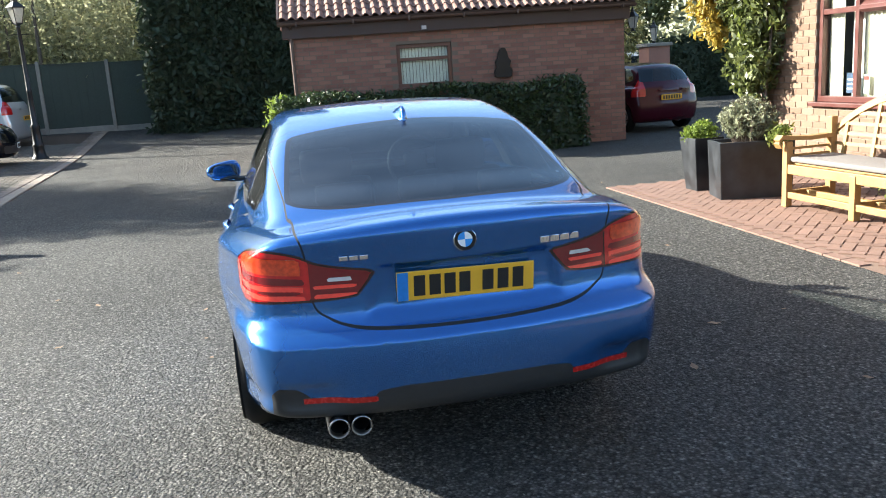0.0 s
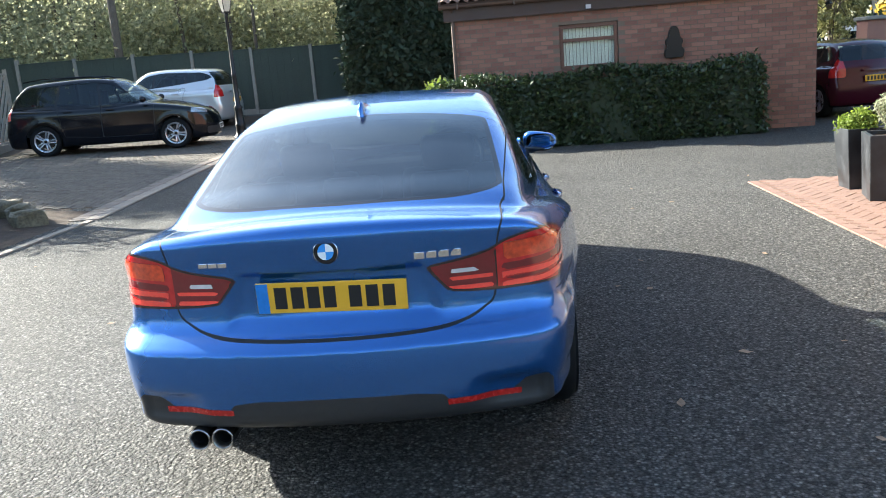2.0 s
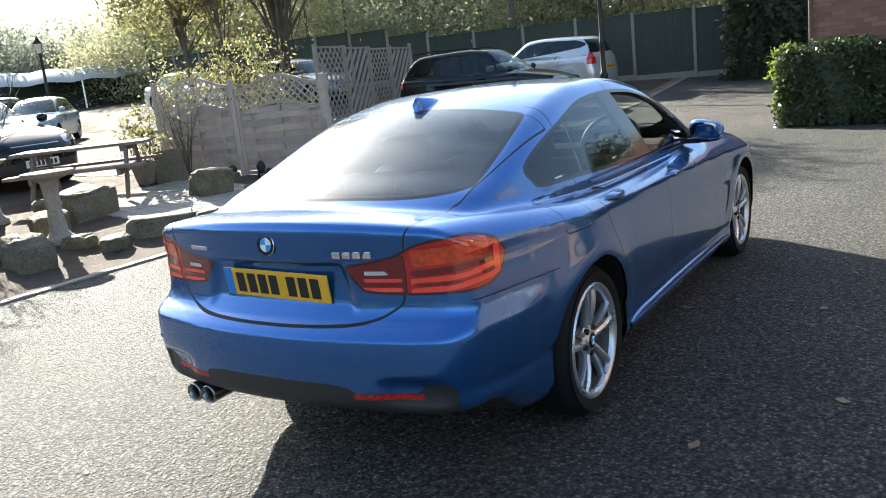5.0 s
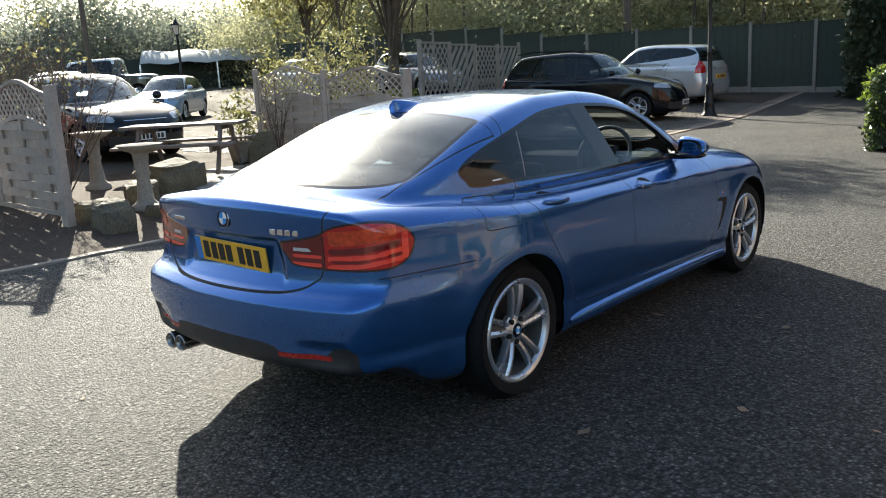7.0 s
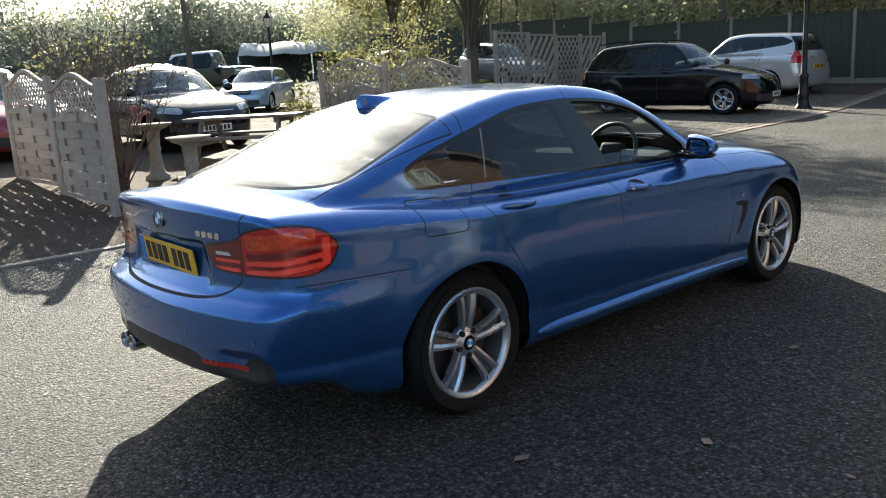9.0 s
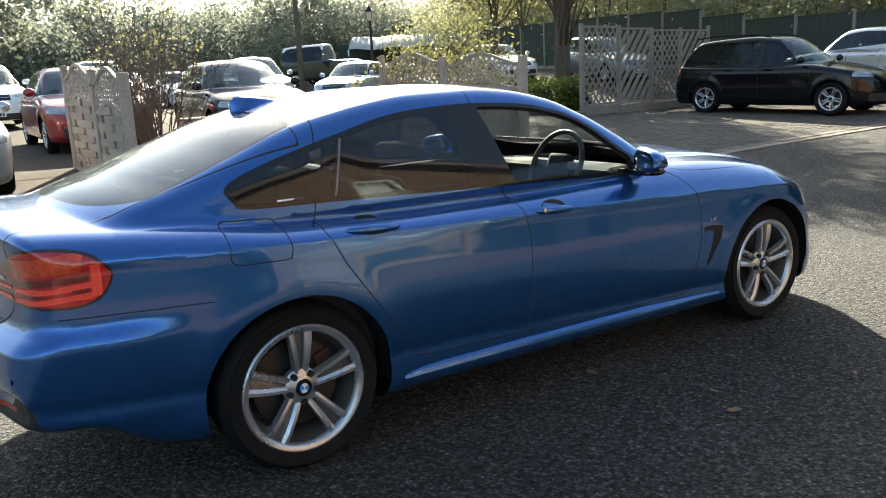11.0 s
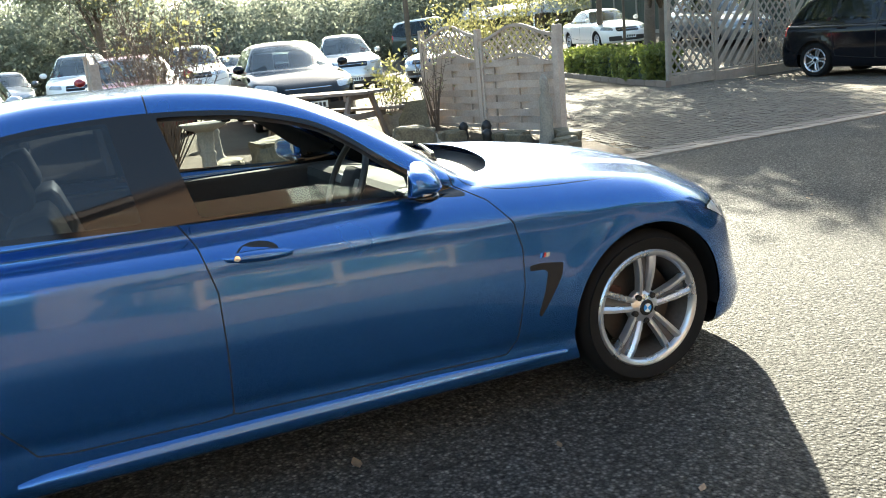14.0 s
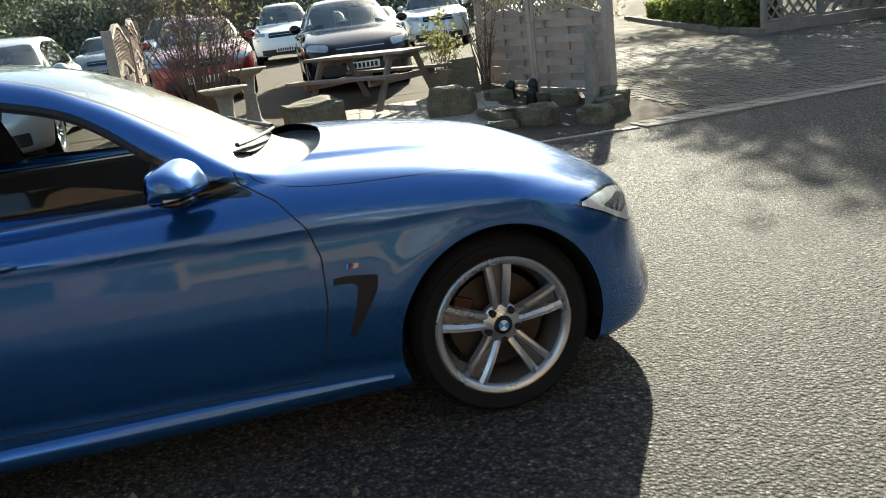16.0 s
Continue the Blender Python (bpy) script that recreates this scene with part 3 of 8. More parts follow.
def hero_car():
    car = thing("car", "metallic blue four-door coupe with dark tinted glass, parked on the asphalt", "car")
    f = car_field(HERO)
    m = skin(f, (-1.0, -1.14, 0.1), (1.0, 3.7, 1.5), 0.019)
    flat = lambda p: p[:, :2]  # noqa: E731
    back = lambda p: p[:, [0, 2]]  # noqa: E731
    for yh in (0.0, 2.81):
        mark(m, lambda p, n: np.maximum(np.hypot(p[:, 1] - yh, p[:, 2] - 0.328) - HERO["arch"], 0.52 - np.abs(p[:, 0])), "arch")
    mark(m, lambda p, n: np.maximum(n[:, 2] + 0.72, p[:, 2] - 0.42), "under")
    mark(m, flank(DLO, 0.0), "side_trim")
    a1 = lambda p: (p[:, 1] - (0.235 + 0.105 * (p[:, 2] - 1.0) / 0.255))  # noqa: E731
    a2 = lambda p: (p[:, 1] - (0.925 - 0.05 * (p[:, 2] - 0.98) / 0.33))  # noqa: E731
    a3 = lambda p: (p[:, 1] - (1.105 - 0.075 * (p[:, 2] - 0.967) / 0.335))  # noqa: E731
    mark(m, lambda p, n: np.maximum(flank(DLO, 0.017)(p, n), a1(p) - 0.005), "divider", ("side_trim",))
    mark(m, lambda p, n: a1(p) + 0.005, "side_trim", ("divider",))
    mark(m, lambda p, n: np.maximum(flank(DLO, 0.017)(p, n), a1(p) + 0.008), "quarter_glass", ("side_trim",))
    mark(m, lambda p, n: np.maximum(np.maximum(flank(DLO, 0.017)(p, n), -a1(p) + 0.008), a2(p)), "rear_glass_side", ("side_trim",))
    mark(m, lambda p, n: np.maximum(np.maximum(flank(DLO, 0.017)(p, n), -a3(p)), p[:, 1] - 1.84), "front_opening", ("side_trim",))
    half = lambda p: np.minimum(1.035, 0.965 + 0.10 * np.sin(np.clip((1.80 - p[:, 1]) / 0.62, 0, 1) * 1.6)) - 0.0  # noqa: E731
    mark(m, lambda p, n: np.maximum(p[:, 2] - half(p), -p[:, 0]), "front_glass", ("front_opening",))
    mark(m, lambda p, n: p[:, 0], "front_glass_left", ("front_opening",))
    up = lambda p, n: np.maximum(1.0 - p[:, 2], 0.25 - n[:, 2])  # noqa: E731
    mark(m, lambda p, n: np.maximum(inside(REAR_GLASS, flat(p)), up(p, n)), "back_trim")
    mark(m, lambda p, n: np.maximum(inside(REAR_GLASS, flat(p)) + 0.022, up(p, n)), "back_glass", ("back_trim",))
    mark(m, lambda p, n: np.maximum(inside(SCREEN, flat(p)), 0.97 - p[:, 2]), "screen_trim")
    mark(m, lambda p, n: np.maximum(inside(SCREEN, flat(p)) + 0.025, 0.97 - p[:, 2]), "screen", ("screen_trim",))
    tail = lambda p, n, o=0.0: np.maximum(inside(TAIL, wrap(p)) + o, p[:, 1] + 0.3)  # noqa: E731
    mark(m, tail, "lamp_edge")
    mark(m, lambda p, n: tail(p, n, 0.009), "lamp", ("lamp_edge",))
    mark(m, lambda p, n: np.abs(wrap(p)[:, 0] - 0.566) - 0.004, "lamp_edge", ("lamp",))
    z_at = lambda p: p[:, 2] - 0.07 * np.clip(wrap(p)[:, 0] - 0.566, 0, 1)  # noqa: E731
    bar = lambda z0, h, lo, hi: (lambda p, n: np.maximum(np.maximum(np.abs(z_at(p) - z0) - h, lo - wrap(p)[:, 0]), wrap(p)[:, 0] - hi))  # noqa: E731
    for z0 in (0.797, 0.826):
        mark(m, bar(z0, 0.0095, 0.40, 0.555), "lamp_bar", ("lamp",))
    for z0 in (0.787, 0.821):
        mark(m, bar(z0, 0.0105, 0.585, 0.96), "lamp_bar", ("lamp",))
    mark(m, lambda p, n: np.maximum(np.abs(wrap(p)[:, 0] - 0.965) - 0.018, np.abs(p[:, 2] - 0.862) - 0.052), "lamp_bar", ("lamp",))
    mark(m, bar(0.849, 0.013, 0.585, 0.94), "lamp_inner", ("lamp",))
    mark(m, bar(0.804, 0.006, 0.585, 0.94), "lamp_inner", ("lamp",))
    mark(m, bar(0.858, 0.010, 0.41, 0.51), "lamp_white", ("lamp",))
    mark(m, bar(0.903, 0.030, 0.595, 0.92), "lamp_amber", ("lamp",))
    mark(m, lambda p, n: wrap(p)[:, 0] - 0.566, "lamp_inner", ("lamp",))
    hd = lambda p: np.stack([np.abs(p[:, 0]) + 3.45 - p[:, 1], p[:, 2]], 1)  # noqa: E731
    mark(m, lambda p, n: np.maximum(inside(HEAD, hd(p)), 2.9 - p[:, 1]), "head_edge")
    mark(m, lambda p, n: np.maximum(inside(HEAD, hd(p)) + 0.008, 2.9 - p[:, 1]), "head_lamp", ("head_edge",))
    mark(m, lambda p, n: np.maximum(inside(HEAD, hd(p)) + 0.030, np.abs(p[:, 2] - 0.64) - 0.030), "head_bowl", ("head_lamp",))
    low = lambda p, n: np.maximum(inside(DARK_LOW, back(p)), p[:, 1] + 0.70)  # noqa: E731
    mark(m, low, "diffuser")
    mark(m, lambda p, n: np.maximum(np.maximum(np.abs(p[:, 2] - 0.426 + 0.02 * np.abs(np.abs(p[:, 0]) - 0.50)) - 0.011, np.abs(np.abs(p[:, 0]) - 0.50) - 0.135), p[:, 1] + 0.6), "reflector", ("diffuser", "body"))
    kid = ring([(0.035, 0.53), (0.035, 0.685), (0.10, 0.705), (0.27, 0.70), (0.32, 0.66), (0.29, 0.56), (0.2, 0.52)], False)
    mark(m, lambda p, n: np.maximum(inside(kid, np.stack([np.abs(p[:, 0]), p[:, 2]], 1)), 3.2 - p[:, 1]), "grille")
    mark(m, lambda p, n: np.maximum(np.maximum(np.abs(p[:, 2] - 0.31) - 0.07, np.abs(p[:, 0]) - 0.68), 3.3 - p[:, 1]), "grille")
    mark(m, flank(VENT, 0.0, 0.6), "vent")
    # shut lines and the panels inside them
    rear_edge = lambda p: 2.315 - 0.30 * (p[:, 0] / 0.70) ** 4 - 0.03 * (p[:, 0] / 0.6) ** 2 - p[:, 1]  # noqa: E731
    body = ("body",)
    # bumper split behind the rear wheel
    split_z = lambda p: p[:, 2] - 0.735 + 0.02 * (p[:, 1] + 0.5)  # noqa: E731
    mark(m, lambda p, n: np.maximum(np.maximum(split_z(p) - 0.002, -0.80 - p[:, 1]), np.maximum(p[:, 1] + 0.30, 0.7 - np.abs(p[:, 0]))), "seam_outer", body)
    mark(m, lambda p, n: split_z(p) + 0.002, "body", ("seam_outer",))
    mark(m, lambda p, n: np.maximum(inside(FLAP, side_of(p)) - 0.002, 0.5 - p[:, 0]), "seam_outer", body)
    mark(m, lambda p, n: np.maximum(inside(FLAP, side_of(p)) + 0.002, 0.5 - p[:, 0]), "fuel_flap", ("seam_outer",))
    for name, poly in (("rear_door", REAR_DOOR), ("front_door", FRONT_DOOR)):
        mark(m, flank(poly, -0.0024, 0.5), "seam_outer", body)
        mark(m, flank(poly, 0.0024, 0.5), name, ("seam_outer",))
    mark(m, lambda p, n: np.maximum(np.maximum(inside(BONNET, flat(p)) - 0.002, 0.35 - n[:, 2]), rear_edge(p)), "seam_outer", body)
    mark(m, lambda p, n: np.maximum(np.maximum(inside(BONNET, flat(p)) + 0.002, 0.35 - n[:, 2]), rear_edge(p)), "bonnet", ("seam_outer",))
    mark(m, lambda p, n: np.maximum(inside(COWL, flat(p)), 0.3 - n[:, 2]), "slot", ("body", "bonnet", "seam_outer"))
    # lid seam; its black band widens at the bottom as painted shadow under the lid
    mark(m, lambda p, n: np.maximum(inside(HATCH, back(p)) - 0.0042 - 0.003 * np.clip((0.735 - p[:, 2]) / 0.04, 0, 1), p[:, 1] - 0.16), "seam_outer", body)
    mark(m, lambda p, n: np.maximum(inside(HATCH, back(p)) + 0.0025, p[:, 1] - 0.155), "boot_lid", ("seam_outer",))
    blue = M["blue"]
    body = panel(m, "body", "body", blue, car, "metallic blue body shell")
    for keep in (RIGHT, LEFT):
        panel(m, "seam_outer", "shut_line", M["gap"], body, keep=keep)
    panel(m, "under", "underbody", M["plastic"], car, "black underbody")
    lid = panel(m, "boot_lid", "boot_lid", blue, car)
    panel(m, "back_trim", "window_surround", M["trim"], lid, "black rear window surround")
    panel(m, "back_glass", "rear_window", M["rear_tint"], lid, "dark tinted rear window")
    hood = panel(m, "bonnet", "bonnet", blue, car)
    panel(m, "screen_trim", "windscreen_surround", M["trim"], body, "black windscreen surround")
    panel(m, "screen", "windscreen", M["dusty"], car, "clear windscreen with a film of dust")
    panel(m, "fuel_flap", "fuel_flap", blue, car)
    for keep in (RIGHT, LEFT):
        rd = panel(m, "rear_door", "rear_door", blue, car, keep=keep)
        fd = panel(m, "front_door", "front_door", blue, car, keep=keep)
        panel(m, "side_trim", "window_trim", M["trim"], body, "gloss black window trim", keep=keep)
        panel(m, "divider", "window_divider", M["alloy_in"], body, "thin pale strip between the side windows", keep=keep)
        panel(m, "quarter_glass", "quarter_window", M["tint"], car, "tinted quarter window", keep=keep)
        panel(m, "rear_glass_side", "window", M["tint"], rd, "tinted rear door window", keep=keep)
        panel(m, "front_glass" if keep is RIGHT else "front_glass_left", "window", M["clear"], fd, "clear front door window", keep=keep)
        lampp = panel(m, "lamp", "tail_light", M["red"], car, "red tail light", keep=keep)
        panel(m, "lamp_inner", "inner_lens", M["dark_red"], lampp, "dark red inner lens", keep=keep)
        panel(m, "lamp_edge", "lens_edge", M["lens_edge"], lampp, keep=keep)
        panel(m, "lamp_bar", "light_bar", M["red_bar"], lampp, "bright red light bar", keep=keep, push=0.002)
        panel(m, "lamp_amber", "indicator", M["amber"], lampp, "amber indicator lens", keep=keep, push=0.002)
        panel(m, "lamp_white", "reversing_light", M["white_lens"], lampp, "clear reversing light", keep=keep, push=0.002)
        hl = panel(m, "head_edge", "headlight", M["trim"], car, "headlight with clear lens", keep=keep)
        panel(m, "head_lamp", "lens", M["head_lens"], hl, "clear lens", keep=keep)
        panel(m, "head_bowl", "lamp_bowl", M["head_inner"], hl, "dark chromed lamp bowl", keep=keep)
        panel(m, "reflector", "reflector", M["reflector"], car, "red bumper reflector", keep=keep, push=0.001)
        panel(m, "vent", "side_vent", M["gap"], car, "black side vent", keep=keep)
    panel(m, "diffuser", "diffuser", M["plastic"], car, "dark grey rear diffuser")
    panel(m, "grille", "grille", M["trim"], car, "black front grille")
    return car, m, f, (lid, body, hood)


car, shell, car_f, (boot_lid, _, bonnet) = hero_car()
car.matrix_world = Matrix.Translation((0, -0.95, 0)) @ Matrix.Rotation(radians(0.6), 4, "Z") @ Matrix.Translation((0, 0.95, 0))


def on_flank(y, z, sgn=1, out=0.0):
    """The place on the side of the blue car at y, z."""
    xs = np.linspace(0.5, 1.0, 400)
    v = car_f(np.stack([xs, 0 * xs + y, 0 * xs + z], 1))
    return sgn * (xs[np.argmax(v > 0)] + out)


def on_tail(x, z, out=0.0):
    ys = np.linspace(-1.2, -0.5, 500)
    v = car_f(np.stack([0 * ys + x, ys, 0 * ys + z], 1))
    return ys[np.argmax(v < 0)] - out


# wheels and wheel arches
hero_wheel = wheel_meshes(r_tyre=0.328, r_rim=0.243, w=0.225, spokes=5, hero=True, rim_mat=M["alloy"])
for sgn in (1, -1):
    for yh, xo in ((0.0, 0.888), (2.81, 0.874)):
        turn = Matrix.Rotation(radians({(1, 0.0): 36, (1, 2.81): 36, (-1, 0.0): 50, (-1, 2.81): 70}[(sgn, yh)]), 4, "X")
        w = put_wheel(car, hero_wheel, Matrix.Translation((sgn * xo, yh, 0.328)) @ (Matrix() if sgn > 0 else Matrix.Rotation(math.pi, 4, "Z")) @ turn)
        well = bmesh.new()
        lathe([(-0.36, 0.02), (-0.36, 0.352), (-0.34, 0.370), (-0.012, 0.374), (0.0, 0.370)], 40, "x", well, Matrix.Translation((sgn * 0.0, 0, 0)))
        bmesh.ops.delete(well, geom=[v for v in well.verts if v.co.z < -0.06], context="VERTS")
        lip_x = on_flank(yh, 0.70) - 0.004
        for v in well.verts:
            if v.co.x > -0.05:
                v.co.x += min(0.0, on_flank(yh + sgn * v.co.y, max(0.30, 0.328 + v.co.z)) - 0.012 - lip_x)
        wl = part("wheel_arch", well, M["gap"], car, "black wheel arch liner", True)
        wl.matrix_local = Matrix.Translation((sgn * lip_x, yh, 0.328)) @ (Matrix() if sgn > 0 else Matrix.Rotation(math.pi, 4, "Z"))
        cal = boxed(-0.135, -0.085, -0.06, 0.06, 0.10, 0.175, Matrix.Rotation(radians(-70 if yh == 0 else 70), 4, "X"), 0.01)
        c = part("brake_caliper", cal, M["caliper"], car, "rust-red brake caliper")
        c.matrix_local = Matrix.Translation((sgn * xo, yh, 0.328)) @ (Matrix() if sgn > 0 else Matrix.Rotation(math.pi, 4, "Z"))

# side skirts, handles, mirrors
for sgn in (1, -1):
    bm = bmesh.new()
    cols = []
    for y in np.linspace(0.43, 2.40, 24):
        x = on_flank(y, 0.30)
        e = min(1, (y - 0.43) / 0.12, (2.40 - y) / 0.5)
        z0 = 0.262 - 0.012 * (y - 0.4)
        cols.append([bm.verts.new((sgn * (x + a * (0.35 + 0.65 * e)), y, z0 + b * (0.4 + 0.6 * e))) for a, b in ((-0.03, 0.040), (0.000, 0.030), (0.015, 0.010), (0.018, -0.010), (0.006, -0.040), (-0.05, -0.065))])
    for a, b in zip(cols, cols[1:]):
        for k in range(5):
            bm.faces.new((a[k], a[k + 1], b[k + 1], b[k]))
    bmesh.ops.recalc_face_normals(bm, faces=bm.faces)
    part("side_skirt", bm, M["blue"], car, "blue side skirt", True)
    for y0, y1, z0, z1 in ((0.218, 0.462, 0.900, 0.887), (1.136, 1.371, 0.853, 0.840)):
        bm = bmesh.new()
        cols = []
        for i in range(13):
            u = i / 12
            y, z = y0 + (y1 - y0) * u, z0 + (z1 - z0) * u
            wide = 0.021 * math.sin(math.pi * min(1, max(0.0, u * 0.94 + 0.03))) ** 0.4
            out = 0.030 * math.sin(math.pi * u) ** 0.45
            x = on_flank(y, z)
            cols.append([bm.verts.new((sgn * (x + out * c - 0.004), y, z + wide * s)) for c, s in ((0, 1), (0.8, 0.72), (1, 0.1), (0.9, -0.6), (0, -1))])
        for a, b in zip(cols, cols[1:]):
            for k in range(4):
                bm.faces.new((a[k], a[k + 1], b[k + 1], b[k]))
        bmesh.ops.recalc_face_normals(bm, faces=bm.faces)
        h = part("door_handle", bm, M["blue"], car, "blue door handle", True)
        # flat black oval on the skin, painted for the shade of the finger recess
        bm = bmesh.new()
        ym, zm = (y0 + y1) / 2, (z0 + z1) / 2 + 0.012
        vs = [bm.verts.new((sgn * (on_flank(ym + 0.07 * math.cos(a), zm + 0.030 * math.sin(a)) + 0.0015), ym + 0.07 * math.cos(a), zm + 0.030 * math.sin(a))) for a in np.linspace(0, 2 * math.pi, 20, endpoint=False)]
        bm.faces.new(vs)
        part("handle_recess", bm, M["gap"], h, "flat black patch for the shaded finger recess")
        if y0 > 1:
            bm = lathe([(0.0, 0.011), (0.003, 0.010), (0.004, 0.0005)], 16, "x")
            k = part("lock", bm, M["chrome"], h, "chrome key lock")
            k.matrix_local = Matrix.Translation((sgn * (on_flank(y0 + 0.045, z0) + 0.022), y0 + 0.045, z0))
    # door mirror
    bm = bmesh.new()
    outline = ring([(-0.034, -0.046), (-0.036, 0.0), (-0.032, 0.046), (-0.008, 0.062), (0.030, 0.058), (0.066, 0.032), (0.088, -0.006), (0.086, -0.026), (0.050, -0.042)], True, 4)
    cols = []
    for x in np.sin(np.linspace(-1.45, 1.45, 17)) / math.sin(1.45) * 0.108:
        k = (1 - (abs(x) / 0.1085) ** 4) ** 0.42
        cols.append([bm.verts.new((x, 0.012 + (q[0] - 0.012) * k - 0.038 * x / 0.105, q[1] * k * (1 - 0.22 * x / 0.105))) for q in outline])
    for a, b in zip(cols, cols[1:]):
        for k in range(len(outline)):
            bm.faces.new((a[k], a[(k + 1) % len(outline)], b[(k + 1) % len(outline)], b[k]))
    bm.faces.new(cols[0][::-1])
    bm.faces.new(cols[-1])
    bmesh.ops.recalc_face_normals(bm, faces=bm.faces)
    mir = part("door_mirror", bm, M["blue"], car, "blue door mirror with black base", True)
    mir.matrix_local = Matrix.Translation((0.902 if sgn > 0 else -0.935, 1.825, 1.003)) @ Matrix.Diagonal((sgn, 1, 1, 1))
    bm = bmesh.new()
    vs = [bm.verts.new((0.088 * math.copysign(abs(math.cos(a)) ** 0.7, math.cos(a)), -0.0335 - 0.031 * math.copysign(abs(math.cos(a)) ** 0.7, math.cos(a)), 0.052 * math.copysign(abs(math.sin(a)) ** 0.7, math.sin(a)))) for a in np.linspace(0, 2 * math.pi, 32, endpoint=False)]
    bm.faces.new(vs)
    part("mirror_glass", bm, M["mirror"], mir, "mirror glass")
    bm = boxed(-0.185, -0.03, -0.022, 0.030, -0.072, -0.040, None, 0.010)
    part("mirror_base", bm, M["trim"], mir, "black mirror base")
    bm = bmesh.new()
    bmesh.ops.create_uvsphere(bm, u_segments=20, v_segments=8, radius=1)
    for v in bm.verts:
        v.co = Vector((v.co.x * 0.092 - 0.006, 0.012 + v.co.y * 0.060, -0.046 + v.co.z * 0.024))
    part("mirror_sill", bm, M["trim"], mir, "black lower mirror housing", True)
    bm = bmesh.new()
    tube(bm, [(0.096 * math.cos(a), 0.070 * math.sin(a) - 0.038 * math.cos(a), -0.030) for a in np.linspace(0.25, 2.6, 12)], 0.0045, None, 6)
    part("indicator_strip", bm, M["white_lens"], mir, "clear indicator strip", True)

# roof fin
bm = bmesh.new()
cols = []
for i in range(11):
    u = i / 10
    y = 0.125 + 0.235 * u
    zr = float(curve(HERO["roof"])(np.array([y]))[0]) - 0.004
    hh = 0.078 * max(0.02, (1 - u) ** 0.85 * (1 if u > 0.12 else 0.62 + 0.38 * u / 0.12))
    ww = 0.036 * math.sin(math.pi * min(1, 0.12 + 0.88 * (1 - u))) ** 0.5 + 0.003
    cols.append([bm.verts.new((sx * w, y, zr + h)) for sx, w, h in ((-1, ww, 0), (-1, ww * 0.55, hh * 0.25), (-1, 0.010, hh * 0.8), (1, 0.0, hh), (1, 0.010, hh * 0.8), (1, ww * 0.55, hh * 0.25), (1, ww, 0))])
for a, b in zip(cols, cols[1:]):
    for k in range(6):
        bm.faces.new((a[k], a[k + 1], b[k + 1], b[k]))
bm.faces.new(cols[0])
bmesh.ops.recalc_face_normals(bm, faces=bm.faces)
part("roof_fin", bm, M["blue"], car, "blue roof antenna fin", True)

# exhausts
for x in (-0.517, -0.434):
    bm = lathe([(-1.02, 0.030), (-1.055, 0.033), (-1.058, 0.037), (-1.05, 0.040), (-0.85, 0.040)], 28, "y")
    e = part("exhaust", bm, M["exhaust"], car, "twin chrome exhaust tip", True)
    e.matrix_local = Matrix.Translation((x, 0.066, 0.318))
    bm = lathe([(-1.02, 0.030), (-0.9, 0.030), (-0.9, 0.001)], 28, "y")
    part("bore", bm, M["gap"], e, "black exhaust bore")

# number plate, tail badges
plate = part("number_plate", boxed(-0.26, 0.26, -0.004, 0.004, -0.0555, 0.0555, None, 0.002), M["yellow"], boot_lid, "yellow number plate with dark bars")
py = on_tail(0.0, 0.80) + 0.0
plate.matrix_local = Matrix.Translation((0, py - 0.010, 0.800)) @ Matrix.Rotation(radians(1.5), 4, "Y") @ Matrix.Rotation(radians(7), 4, "X")
strip = part("blue_strip", boxed(-0.2585, -0.218, -0.0055, -0.0040, -0.054, 0.054), M["plate_blue"], plate, "blue strip of the plate")
for i, x in enumerate((-0.176, -0.118, -0.062, -0.006, 0.082, 0.140, 0.198)):
    bm = boxed(x - 0.021, x + 0.021, -0.0055, -0.0038, -0.0395, 0.0395)
    part("plate_mark", bm, M["ink"], plate, "dark bar on the plate")
bm = lathe([(0.0, 0.041), (-0.004, 0.041), (-0.006, 0.038), (-0.006, 0.0275)], 40, "y")
roundel = part("badge_ring", bm, M["trim"], boot_lid, "round black and chrome badge ring")
roundel.matrix_local = Matrix.Translation((0, on_tail(0, 0.960), 0.960)) @ Matrix.Rotation(radians(-4), 4, "X")
bm = lathe([(-0.001, 0.0425), (-0.005, 0.0425), (-0.0065, 0.0405)], 40, "y")
part("chrome_rim", bm, M["chrome"], roundel)
for q, mt in enumerate(("badge_white", "badge_blue", "badge_white", "badge_blue")):
    bm = bmesh.new()
    pts = [(0, 0)] + [(0.0275 * math.cos(a), 0.0275 * math.sin(a)) for a in np.linspace(q * math.pi / 2, (q + 1) * math.pi / 2, 9)]
    prism(bm, pts, -0.0045, -0.0062, "y")
    part("badge_quarter", bm, M[mt], roundel, "enamel badge quarter")
for x0, n, w, z0, hgt in ((0.293, 4, 0.035, 0.922, 0.024), (-0.455, 3, 0.030, 0.930, 0.016)):
    for i in range(n):
        x = x0 + i * (w + 0.006) + w / 2
        bm = boxed(-w / 2, w / 2, -0.003, 0.002, -hgt / 2, hgt / 2, None, 0.0015)
        b = part("model_badge", bm, M["chrome"], boot_lid, "chrome bar of the model badge")
        b.matrix_local = Matrix.Translation((x, on_tail(x, z0) - 0.001, z0))
